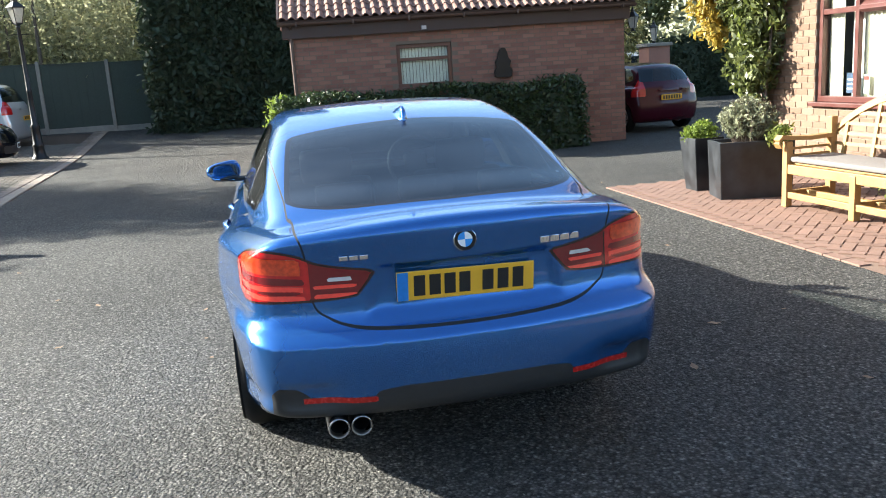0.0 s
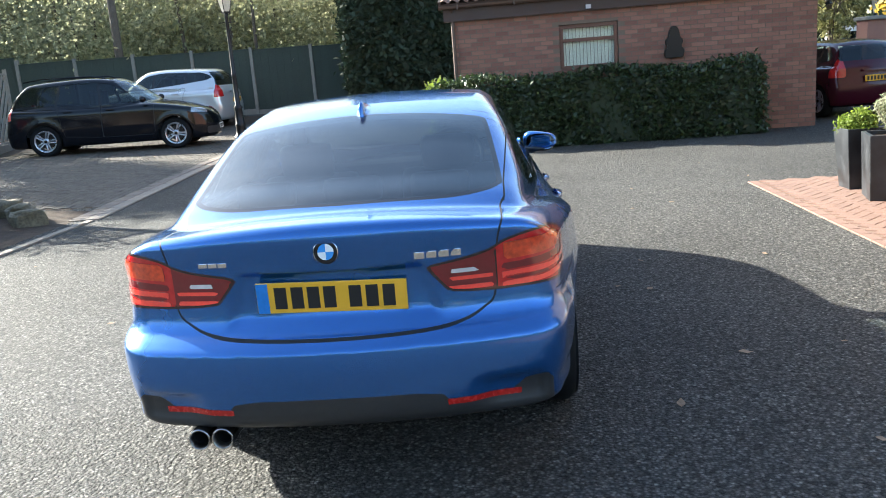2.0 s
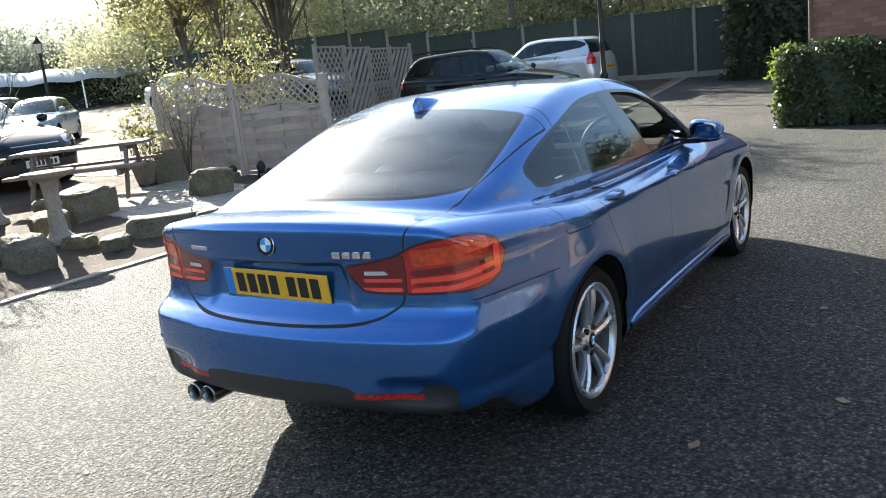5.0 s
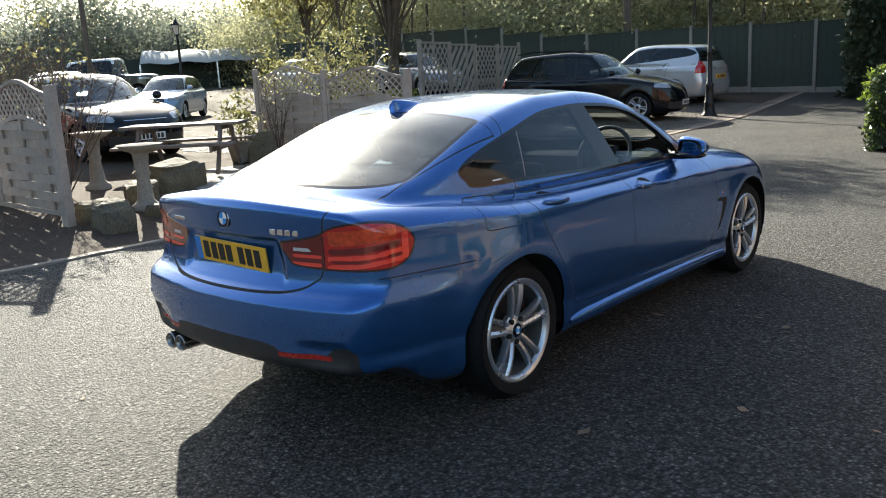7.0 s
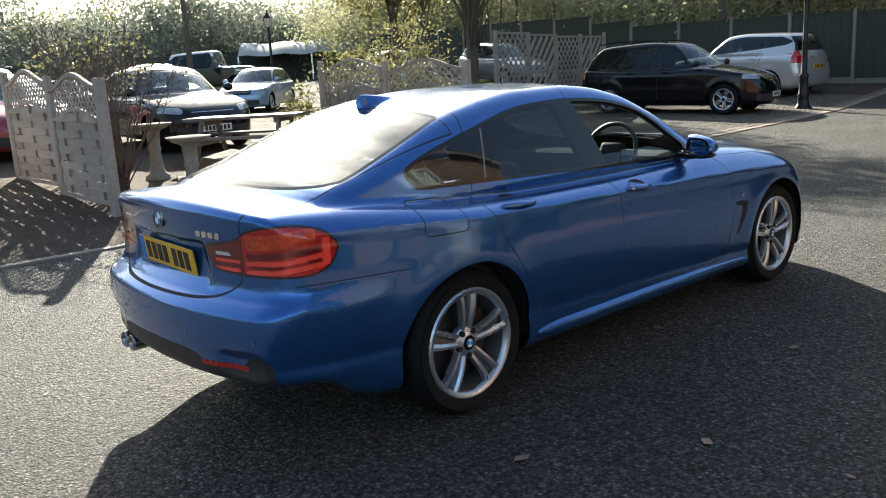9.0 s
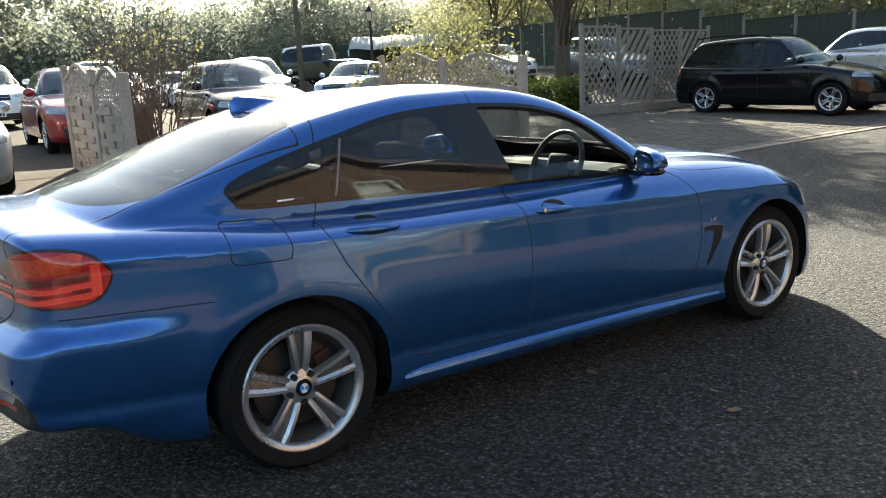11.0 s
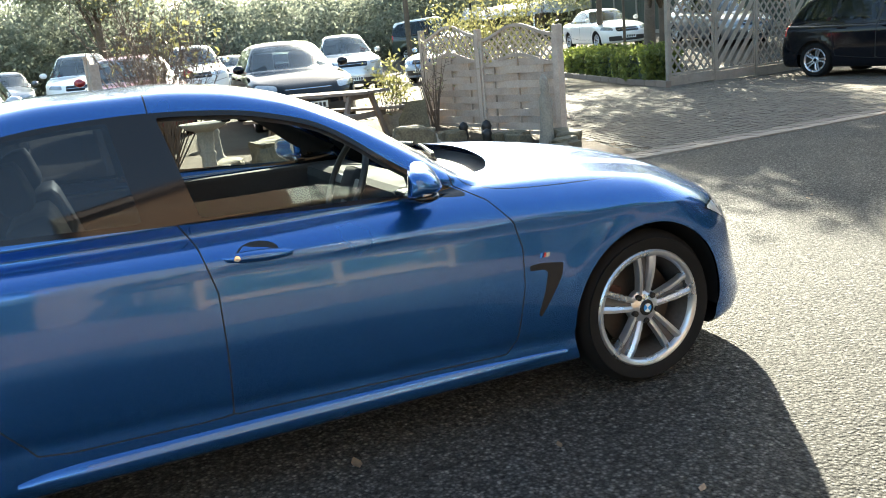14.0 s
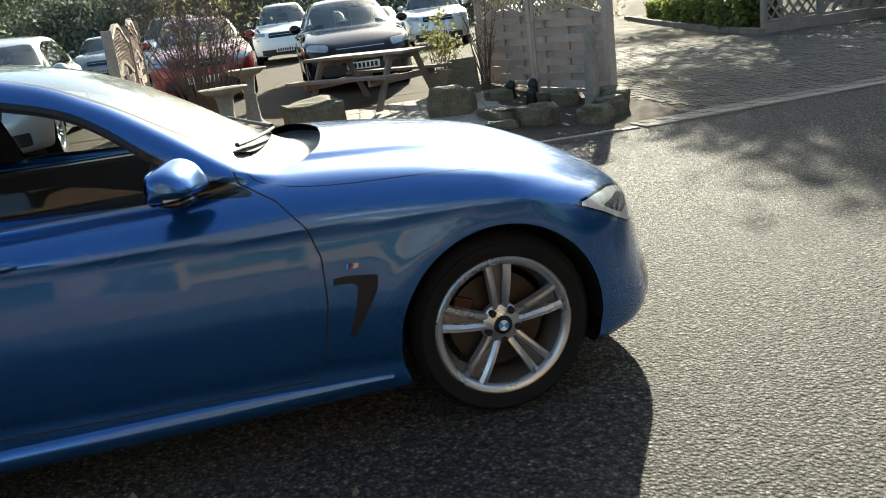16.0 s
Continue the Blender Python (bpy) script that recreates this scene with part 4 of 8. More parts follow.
for sgn in (1, -1):
    bm = boxed(-0.001, 0.001, -0.050, 0.050, -0.0035, 0.0035)
    dec = part("window_decal", bm, M["badge_white"], car, "small white decal bar on the glass")
    dec.matrix_local = Matrix.Translation((on_flank(0.06, 1.035, sgn, 0.002), 0.06, 1.030)) @ Matrix.Rotation(radians(-sgn * 24), 4, "Y")
    for k, mt in enumerate(("badge_blue", "sign_blue", "reflector", "chrome")):
        w = 0.009 if k == 3 else 0.0035
        bm = prism(bmesh.new(), [(-w, -0.008), (w, -0.008), (w + 0.005, 0.008), (-w + 0.005, 0.008)], -0.002, 0.002)
        bd = part("wing_badge", bm, M[mt], car, "small coloured stripe of the wing badge")
        yb = 2.298 + 0.0075 * k + (0.004 if k == 3 else 0)
        bd.matrix_local = Matrix.Translation((on_flank(yb, 0.655, sgn, 0.001), yb, 0.655))
# parking sensors
for x in (-0.70, -0.30, 0.30, 0.70):
    bm = lathe([(0.0, 0.011), (-0.002, 0.0105), (-0.0022, 0.0005)], 18, "y")
    s = part("parking_sensor", bm, M["blue"], car, "blue parking sensor disc")
    s.matrix_local = Matrix.Translation((x, on_tail(x, 0.545) - 0.0005, 0.545))
def on_top(x, y, out=0.0):
    zs = np.linspace(1.45, 0.7, 500)
    v = car_f(np.stack([0 * zs + x, 0 * zs + y, zs], 1))
    return zs[np.argmax(v < 0)] + out


# wiper cowl
bm = bmesh.new()
cols = []
for x in np.linspace(-0.64, 0.64, 30):
    y0, y1 = 2.18 - 0.19 * (x / 0.60) ** 2, 2.40 - 0.15 * (x / 0.60) ** 4 - 0.03 * (x / 0.6) ** 2
    cols.append([bm.verts.new((x, y0 + (y1 - y0) * a, on_top(x, y0 + (y1 - y0) * a, dz))) for a, dz in ((0, -0.006), (0.2, -0.030), (0.5, -0.058), (0.8, -0.062), (1.0, -0.030))])
for a, b in zip(cols, cols[1:]):
    for k in range(4):
        bm.faces.new((a[k], a[k + 1], b[k + 1], b[k]))
part("wiper_cowl", bm, M["plastic"], car, "black wiper cowl", True)
for x0, x1 in ((-0.05, -0.56), (0.55, 0.02)):
    bm = bmesh.new()
    rest = [(x0 + (x1 - x0) * u, 2.20 - 0.19 * (abs(x0 + (x1 - x0) * u) / 0.60) ** 2 - 0.03 * math.sin(math.pi * u)) for u in np.linspace(0, 1, 9)]
    tube(bm, [(x, y, on_top(x, y, 0.022)) for x, y in rest], 0.009, 0.006, 6)
    part("wiper", bm, M["plastic"], car, "black wiper arm")

# cabin
keep_roof = lambda c: (c[:, 2] > 0.99) & (c[:, 1] > -0.7) & (c[:, 1] < 2.0)  # noqa: E731
for nm, half in (("body", lambda c: c[:, 0] < 9), ("side_trim", RIGHT), ("side_trim", LEFT), ("front_door", RIGHT), ("front_door", LEFT), ("rear_door", RIGHT), ("rear_door", LEFT)):
    ln = panel(shell, nm, "headlining", M["cabin"], car, "dark headlining", keep=lambda c: keep_roof(c) & half(c), push=-0.028)
    if ln:
        ln.data.flip_normals()
part("cabin_floor", boxed(-0.72, 0.72, -0.55, 2.05, 0.30, 0.34), M["cabin"], car, "dark cabin floor")
for sgn in (1, -1):
    part("door_card", boxed(min(sgn * 0.70, sgn * 0.76), max(sgn * 0.70, sgn * 0.76), -0.1, 2.0, 0.32, 0.93, None, 0.02), M["cabin"], car, "dark door card")
bm = boxed(-0.66, 0.66, 1.82, 2.05, 0.55, 0.965, None, 0.05)
for v in bm.verts:
    if v.co.z > 0.8:
        v.co.z += 0.045 * math.exp(-((v.co.x - 0.36) / 0.2) ** 2) - 0.06 * max(0, (1.95 - v.co.y)) - 0.02
part("dashboard", bm, M["dash"], car, "dark dashboard with instrument hood")
part("console", boxed(-0.13, 0.13, 0.5, 1.6, 0.34, 0.62, None, 0.03), M["dash"], car, "centre console")
part("parcel_shelf", boxed(-0.62, 0.62, -0.66, -0.22, 0.975, 1.0, None, 0.01), M["cabin"], car, "dark parcel shelf")


def seat(x, y, back_tilt):
    s = new("front_seat")
    s.parent = car
    s.matrix_local = Matrix.Translation((x, y, 0.34))
    part("cushion", boxed(-0.25, 0.25, -0.02, 0.50, 0.08, 0.27, None, 0.05), M["leather"], s, "", True)
    part("backrest", boxed(-0.25, 0.25, -0.08, 0.08, 0.18, 0.72, Matrix.Rotation(radians(back_tilt), 4, "X"), 0.05), M["leather"], s, "", True)
    part("headrest", boxed(-0.135, 0.135, -0.06, 0.05, 0.73, 0.90, Matrix.Rotation(radians(back_tilt), 4, "X"), 0.04), M["leather"], s, "", True)


for x in (0.36, -0.36):
    seat(x, 0.80, 18)
part("rear_bench", boxed(-0.62, 0.62, -0.22, 0.40, 0.38, 0.60, None, 0.05), M["leather"], car, "black rear bench", True)
part("rear_backrest", boxed(-0.62, 0.62, -0.10, 0.06, 0.55, 1.02, Matrix.Translation((0, -0.05, 0)) @ Matrix.Rotation(radians(10), 4, "X"), 0.05), M["leather"], car, "black rear backrest", True)
for x in (-0.36, 0.0, 0.36):
    part("rear_headrest", boxed(x - 0.12, x + 0.12, -0.33, -0.24, 1.02, 1.12, None, 0.03), M["leather"], car, "black rear headrest", True)
part("rear_view_mirror", boxed(-0.11, 0.11, -0.02, 0.02, -0.03, 0.03, Matrix.Translation((0, 1.34, 1.27)), 0.012), M["trim"], car, "black rear-view mirror")
bm = bmesh.new()
rim_r = []
for i in range(40):
    a = 2 * math.pi * i / 40
    rim_r.append([bm.verts.new(((0.183 + 0.014 * math.cos(b)) * math.cos(a), 0.014 * math.sin(b), (0.183 + 0.014 * math.cos(b)) * math.sin(a))) for b in (2 * math.pi * k / 8 for k in range(8))])
for i in range(40):
    p, q = rim_r[i], rim_r[(i + 1) % 40]
    for k in range(8):
        bm.faces.new((p[k], p[(k + 1) % 8], q[(k + 1) % 8], q[k]))
wheel_at = Matrix.Translation((0.34, 1.74, 0.96)) @ Matrix.Rotation(radians(-24), 4, "X")
sw = part("steering_wheel", bm, M["leather"], car, "black leather steering wheel", True)
sw.matrix_local = wheel_at
part("airbag_cover", boxed(-0.085, 0.085, -0.005, 0.05, -0.075, 0.07, None, 0.03), M["dash"], sw, "dark airbag cover", True)
for b in ((-0.175, -0.07, -0.012, 0.025), (0.07, 0.175, -0.012, 0.025), (-0.02, 0.02, -0.175, -0.06)):
    part("wheel_spoke", boxed(b[0], b[1], 0.005, 0.022, b[2], b[3], None, 0.005), M["alloy_in"], sw, "grey wheel spoke")


# ---- ground ----
def asphalt():
    m = bpy.data.materials.new("worn_asphalt")
    m.use_nodes = True
    nt = m.node_tree
    b = nt.nodes["Principled BSDF"]
    tc = nt.nodes.new("ShaderNodeTexCoord")

    def noise_at(scale, detail=4, kind="ShaderNodeTexNoise"):
        n = nt.nodes.new(kind)
        n.inputs["Scale"].default_value = scale
        if kind == "ShaderNodeTexNoise":
            n.inputs["Detail"].default_value = detail
        nt.links.new(tc.outputs["Object"], n.inputs["Vector"])
        return n
    stones = noise_at(66, kind="ShaderNodeTexVoronoi")
    patches, grit, clusters = noise_at(0.55, 5), noise_at(260, 3), noise_at(34, 3)
    ramp = nt.nodes.new("ShaderNodeValToRGB")
    nt.links.new(stones.outputs["Color"], ramp.inputs[0])
    el = ramp.color_ramp.elements
    el[0].position, el[0].color = 0.10, (0.030, 0.0295, 0.028, 1)
    el[1].position, el[1].color = 1.0, (0.28, 0.268, 0.238, 1)
    for pos, c in ((0.40, 0.085), (0.75, 0.148)):
        e = ramp.color_ramp.elements.new(pos)
        e.color = (c, c * 0.965, c * 0.895, 1)
    mix = nt.nodes.new("ShaderNodeMix")
    mix.data_type, mix.blend_type = "RGBA", "MULTIPLY"
    mr = nt.nodes.new("ShaderNodeMapRange")
    nt.links.new(patches.outputs[0], mr.inputs[0])
    mr.inputs[1].default_value, mr.inputs[2].default_value, mr.inputs[3].default_value, mr.inputs[4].default_value = 0.3, 0.7, 0.86, 1.32
    binder = nt.nodes.new("ShaderNodeMapRange")
    nt.links.new(stones.outputs["Distance"], binder.inputs[0])
    binder.inputs[1].default_value, binder.inputs[2].default_value, binder.inputs[3].default_value, binder.inputs[4].default_value = 0.22, 0.60, 1.0, 0.38
    dark = nt.nodes.new("ShaderNodeMix")
    dark.data_type, dark.blend_type = "RGBA", "MULTIPLY"
    dark.inputs[0].default_value = 1.0
    nt.links.new(ramp.outputs[0], dark.inputs[6])
    nt.links.new(binder.outputs[0], dark.inputs[7])
    knots, uneven = nt.nodes.new("ShaderNodeMapRange"), nt.nodes.new("ShaderNodeMix")
    nt.links.new(clusters.outputs[0], knots.inputs[0])
    knots.inputs[1].default_value, knots.inputs[2].default_value, knots.inputs[3].default_value, knots.inputs[4].default_value = 0.32, 0.68, 0.48, 1.58
    uneven.data_type, uneven.blend_type = "RGBA", "MULTIPLY"
    uneven.inputs[0].default_value = 1.0
    nt.links.new(dark.outputs[2], uneven.inputs[6])
    nt.links.new(knots.outputs[0], uneven.inputs[7])
    nt.links.new(uneven.outputs[2], mix.inputs[6])
    nt.links.new(mr.outputs[0], mix.inputs[7])
    mix.inputs[0].default_value = 1.0
    nt.links.new(mix.outputs[2], b.inputs["Base Color"])
    b.inputs["Roughness"].default_value = 0.80
    b.inputs["Specular IOR Level"].default_value = 0.34
    def maths(op, a, k, c):
        n = nt.nodes.new("ShaderNodeMath")
        n.operation = op
        nt.links.new(a, n.inputs[0])
        n.inputs[1].default_value = k
        if c is not None:
            nt.links.new(c, n.inputs[2])
        return n.outputs[0]
    proud = maths("MULTIPLY_ADD", stones.outputs["Color"], 0.55, maths("MULTIPLY", stones.outputs["Distance"], -0.9, None))
    add = maths("MULTIPLY_ADD", clusters.outputs[0], 0.3, maths("MULTIPLY_ADD", grit.outputs[0], 0.5, proud))
    bn = nt.nodes.new("ShaderNodeBump")
    bn.inputs["Strength"].default_value, bn.inputs["Distance"].default_value = 1.0, 0.033
    nt.links.new(add, bn.inputs["Height"])
    nt.links.new(bn.outputs[0], b.inputs["Normal"])
    return m


def sheet(name, x0, x1, y0, y1, nx, ny, lift, material, keep=None):
    xs = x0 if isinstance(x0, np.ndarray) else np.linspace(x0, x1, nx)
    ys = y0 if isinstance(y0, np.ndarray) else np.linspace(y0, y1, ny)
    X, Y = np.meshgrid(xs, ys, indexing="ij")
    Z = height(X, Y) + lift
    v = np.stack([X, Y, Z], -1).reshape(-1, 3)
    i = np.arange(len(xs) * len(ys)).reshape(len(xs), len(ys))
    f = np.stack([i[:-1, :-1], i[1:, :-1], i[1:, 1:], i[:-1, 1:]], -1).reshape(-1, 4)
    if keep is not None:
        c = v[f].mean(1)
        f = f[keep(c[:, 0], c[:, 1])]
    me = bpy.data.meshes.new(name)
    me.from_pydata(v.tolist(), [], f.tolist())
    return link(name, me, material)


M["asphalt"] = asphalt()
gx = np.concatenate([np.linspace(-900, -60, 12)[:-1], np.linspace(-60, -12, 30)[:-1], np.linspace(-12, 10, 60)[:-1], np.linspace(10, 900, 14)])
gy = np.concatenate([np.linspace(-900, -12, 12)[:-1], np.linspace(-12, 30, 60)[:-1], np.linspace(30, 70, 15)[:-1], np.linspace(70, 900, 12)])
ground = tagged(sheet("ground", gx, None, gy, None, 0, 0, 0.0, M["asphalt"]), "worn grey asphalt yard with fine stone chips", "ground", kind="structure")


def kerb_x(y):
    """The line of the flush paver edging between yard and parking bays."""
    return float(np.interp(y, [-30, 1.0, 6.0, 10.6, 17.7, 26.0], [-4.60, -4.50, -4.36, -4.73, -5.17, -5.45]))


# ---- paving, kerbs, beds ----
M.update(
    paver=mat("grey_block_paver", (0.112, 0.097, 0.080), 0.85, var=0.3, scale=3, fine=90, bump=0.3, bscale=220, island=0.7, spec=0.25),
    edge_dark=mat("leaf_stained_edging_block", (0.17, 0.135, 0.11), 0.85, var=0.3, scale=8, fine=90, bump=0.3, bscale=200, obj=0.4),
    edge=mat("pale_edging_block", (0.25, 0.205, 0.165), 0.85, var=0.25, scale=8, fine=90, bump=0.3, bscale=200, obj=0.2),
    red_paver=mat("red_block_paver", (0.172, 0.102, 0.076), 0.8, var=0.22, scale=4, fine=120, bump=0.25, bscale=250, obj=0.6),
    red_paver_s=mat("red_block_paver_field", (0.172, 0.102, 0.076), 0.8, var=0.22, scale=4, fine=120, bump=0.25, bscale=250, island=0.6),
    soil=mat("bark_and_gravel", (0.072, 0.053, 0.040), 0.95, var=0.6, scale=9, fine=70, bump=0.9, bscale=60, spec=0.15),
    grit=mat("pale_gravel", (0.085, 0.071, 0.056), 0.9, var=0.4, scale=2, fine=80, bump=0.8, bscale=90, spec=0.1),
    rock=mat("sandstone_boulder", (0.105, 0.085, 0.062), 0.9, var=0.5, scale=5, fine=40, bump=0.8, bscale=30, tint=(0.19, 0.16, 0.10)),
    slab=mat("pale_stone_slab", (0.30, 0.26, 0.21), 0.85, var=0.15, scale=4, fine=90, bump=0.3, bscale=150, obj=0.25),
    brick=mat("red_brick", (0.25, 0.120, 0.092), 0.88, var=0.35, scale=5, fine=70, bump=0.35, bscale=150, obj=0.9, tint=(0.37, 0.195, 0.145)),
    brick_s=mat("red_brick_field", (0.25, 0.120, 0.092), 0.88, var=0.35, scale=5, fine=70, bump=0.35, bscale=150, island=0.9, tint=(0.37, 0.195, 0.145)),
    buff=mat("pale_orange_brick", (0.150, 0.084, 0.052), 0.88, var=0.3, scale=5, fine=70, bump=0.35, bscale=150, obj=0.9, tint=(0.25, 0.155, 0.104)),
    buff_s=mat("pale_orange_brick_field", (0.150, 0.084, 0.052), 0.88, var=0.3, scale=5, fine=70, bump=0.35, bscale=150, island=0.9, tint=(0.25, 0.155, 0.104)),
    sand_joint=mat("sandy_paving_joint", (0.15, 0.095, 0.068), 0.95, var=0.25, scale=6, fine=120, bump=0.3, bscale=200),
    mortar=mat("mortar", (0.175, 0.138, 0.106), 0.95, var=0.15, scale=6, fine=120, bump=0.4, bscale=200),
    tile=mat("brown_roof_tile", (0.235, 0.135, 0.10), 0.85, var=0.35, scale=3, fine=60, bump=0.4, bscale=120, island=0.7),
    tile_p=mat("brown_roof_tile_piece", (0.235, 0.135, 0.10), 0.85, var=0.35, scale=3, fine=60, bump=0.4, bscale=120, obj=0.7),
    fascia=mat("dark_brown_board", (0.060, 0.036, 0.028), 0.6, var=0.2, bump=0.1),
    gutter=mat("brown_plastic_gutter", (0.10, 0.062, 0.048), 0.45, var=0.15),
    frame_red=mat("red_brown_frame", (0.080, 0.023, 0.018), 0.4, var=0.12),
    frame_brown=mat("brown_frame", (0.13, 0.058, 0.038), 0.5, var=0.15),
    pane=glass("window_glass", (0.90, 0.93, 0.91), 0.02, 1.35),
    blind=mat("pale_vertical_blind", (0.80, 0.80, 0.76), 0.8, var=0.1),
    dark_room=mat("dim_room", (0.12, 0.095, 0.085), 0.9),
    cream_frame=mat("pale_painted_frame", (0.72, 0.70, 0.64), 0.5, var=0.06),
    cream=mat("cream_curtain", (0.62, 0.58, 0.48), 0.85, var=0.12, scale=3),
    old_wood=mat("weathered_fence_wood", (0.35, 0.275, 0.225), 0.85, var=0.4, scale=5, fine=50, bump=0.5, bscale=60, tint=(0.53, 0.435, 0.365), obj=0.5),
    grey_wood=mat("grey_lattice_wood", (0.25, 0.222, 0.185), 0.85, var=0.35, scale=6, fine=50, bump=0.4, bscale=60),
    table_wood=mat("weathered_table_wood", (0.175, 0.136, 0.115), 0.8, var=0.4, scale=6, fine=50, bump=0.4, bscale=60),
    green_fence=mat("dark_green_boards", (0.040, 0.052, 0.040), 0.8, var=0.35, scale=3, fine=40, bump=0.3, bscale=60),
    concrete=mat("concrete_post", (0.23, 0.215, 0.185), 0.9, var=0.25, scale=5, fine=70, bump=0.4, bscale=80),
    iron=mat("black_iron", (0.014, 0.014, 0.015), 0.42, 0.3, var=0.2),
    lantern=leafy("frosted_lantern_glass", (0.72, 0.70, 0.64), (0.80, 0.78, 0.72), 3, 0.6, 0.3),
    teak=mat("golden_teak", (0.30, 0.170, 0.058), 0.55, var=0.2, scale=7, fine=60, bump=0.15, bscale=60),
    cushion=mat("grey_cushion", (0.15, 0.135, 0.125), 0.9, var=0.08, bump=0.2, bscale=300),
    pot=mat("dark_zinc_planter", (0.010, 0.011, 0.013), 0.45, 0.1, var=0.4, scale=3, fine=7, tint=(0.036, 0.040, 0.047), rvar=0.15),
    leaf=leafy("green_leaf", (0.11, 0.16, 0.04), (0.27, 0.31, 0.075), share=0.55),
    ivy=leafy("dark_ivy_leaf", (0.022, 0.042, 0.017), (0.062, 0.094, 0.030), 2, 0.2, 0.35),
    creeper_leaf=leafy("climber_leaf", (0.040, 0.062, 0.020), (0.13, 0.145, 0.042), 3, 0.3, 0.4),
    yellow_leaf=leafy("yellow_autumn_leaf", (0.36, 0.25, 0.035), (0.58, 0.42, 0.08)),
    olive_leaf=leafy("olive_autumn_leaf", (0.32, 0.33, 0.18), (0.62, 0.60, 0.36), 0.5, 0.6),
    bush_leaf=leafy("faded_bush_leaf", (0.15, 0.16, 0.065), (0.34, 0.32, 0.13), 3, 0.45),
    dark_leaf=leafy("dark_conifer", (0.020, 0.036, 0.018), (0.044, 0.068, 0.031), 1.5, 0.2, 0.7),
    wood_leaf=leafy("deep_woodland_leaf", (0.28, 0.29, 0.19), (0.52, 0.52, 0.34), 0.4, 0.65, 0.6),
    # distance haze put into the leaf colour: greyed for the far trees
    haze_leaf=leafy("haze_greyed_far_leaf", (0.17, 0.19, 0.155), (0.33, 0.36, 0.28), 0.4, 0.5, 0.7),
    grey_leaf=leafy("silver_lavender", (0.20, 0.22, 0.13), (0.33, 0.34, 0.21), 8, 0.3, 0.8),
    # leaf of the box plant, and of the ivy end coloured as sunlit
    box_lit_ivy_leaf=leafy("fresh_box_and_lit_ivy_leaf", (0.13, 0.21, 0.025), (0.28, 0.36, 0.06), 8),
    bark=mat("grey_bark", (0.105, 0.082, 0.062), 0.95, var=0.4, scale=7, fine=40, bump=0.8, bscale=30),
    twig=mat("red_brown_twig", (0.115, 0.085, 0.066), 0.9, var=0.3),
    fallen=mat("fallen_leaf", (0.28, 0.19, 0.12), 0.8, var=0.4, scale=10, obj=0.8),
    grass=mat("lawn", (0.10, 0.17, 0.025), 0.9, var=0.4, scale=0.5, fine=30, bump=0.6, bscale=60),
    stone=mat("grey_carved_stone", (0.25, 0.225, 0.19), 0.9, var=0.4, scale=7, fine=50, bump=0.5, bscale=50),
    sign=mat("dark_blue_notice", (0.04, 0.07, 0.13), 0.5),
    notice=mat("white_notice", (0.75, 0.75, 0.72), 0.6),
    notice_red=mat("red_notice_bar", (0.5, 0.04, 0.03), 0.6),
)


def raw(name, v, f, material, parent=None, label="", smooth=False):
    """A mesh from number arrays."""
    me = bpy.data.meshes.new(name)
    me.from_pydata(np.asarray(v).tolist(), [], np.asarray(f).tolist())
    if smooth:
        me.polygons.foreach_set("use_smooth", [True] * len(me.polygons))
    return link(name, me, material, parent, label)


CUBE_F = np.array([(0, 1, 3, 2), (4, 6, 7, 5), (0, 4, 5, 1), (2, 3, 7, 6), (1, 5, 7, 3)])


def slabs(centres, half, turns, thick, tilt=0.0, seed=1):
    """Blocks as arrays: top proud of the ground, 5 faces each."""
    rs = np.random.RandomState(seed)
    c, s = np.cos(turns), np.sin(turns)
    v = []
    for sx in (-1, 1):
        for sy in (-1, 1):
            for top in (0, 1):
                k = 0.93 if top else 1.0
                x, y = sx * half[0] * k, sy * half[1] * k
                X, Y = centres[:, 0] + c * x - s * y, centres[:, 1] + s * x + c * y
                v.append(np.stack([X, Y, height(X, Y) + (thick if top else -0.03)], -1))
    v = np.stack(v, 1)
    v[:, [1, 3, 5, 7], 2] += rs.uniform(-0.002, 0.002, (len(v), 1)) + tilt * rs.uniform(-1, 1, (len(v), 4))
    f = (np.arange(len(v))[:, None, None] * 8 + CUBE_F[None]).reshape(-1, 4)
    return v.reshape(-1, 3), f


def herringbone(x0, x1, y0, y1, turn=0.0, l=0.2, w=0.1):
    """Centres and turns of blocks in a herringbone bond."""
    out = []
    n = int(max(x1 - x0, y1 - y0) / w) + 6
    for i in range(-n, n):
        for j in range(-n, n):
            bx, by = (i * w + j * 2 * w), (i * w - j * 2 * w)
            out.append((bx + l / 2, by + w / 2, 0.0))
            out.append((bx - w / 2 + 0.0, by + l / 2, math.pi / 2))
    a = np.array(out)
    c, s = math.cos(turn), math.sin(turn)
    cx, cy = (x0 + x1) / 2, (y0 + y1) / 2
    p = np.stack([cx + c * a[:, 0] - s * a[:, 1], cy + s * a[:, 0] + c * a[:, 1]], 1)
    on = (p[:, 0] > x0) & (p[:, 0] < x1) & (p[:, 1] > y0) & (p[:, 1] < y1)
    return p[on], a[on, 2] + turn


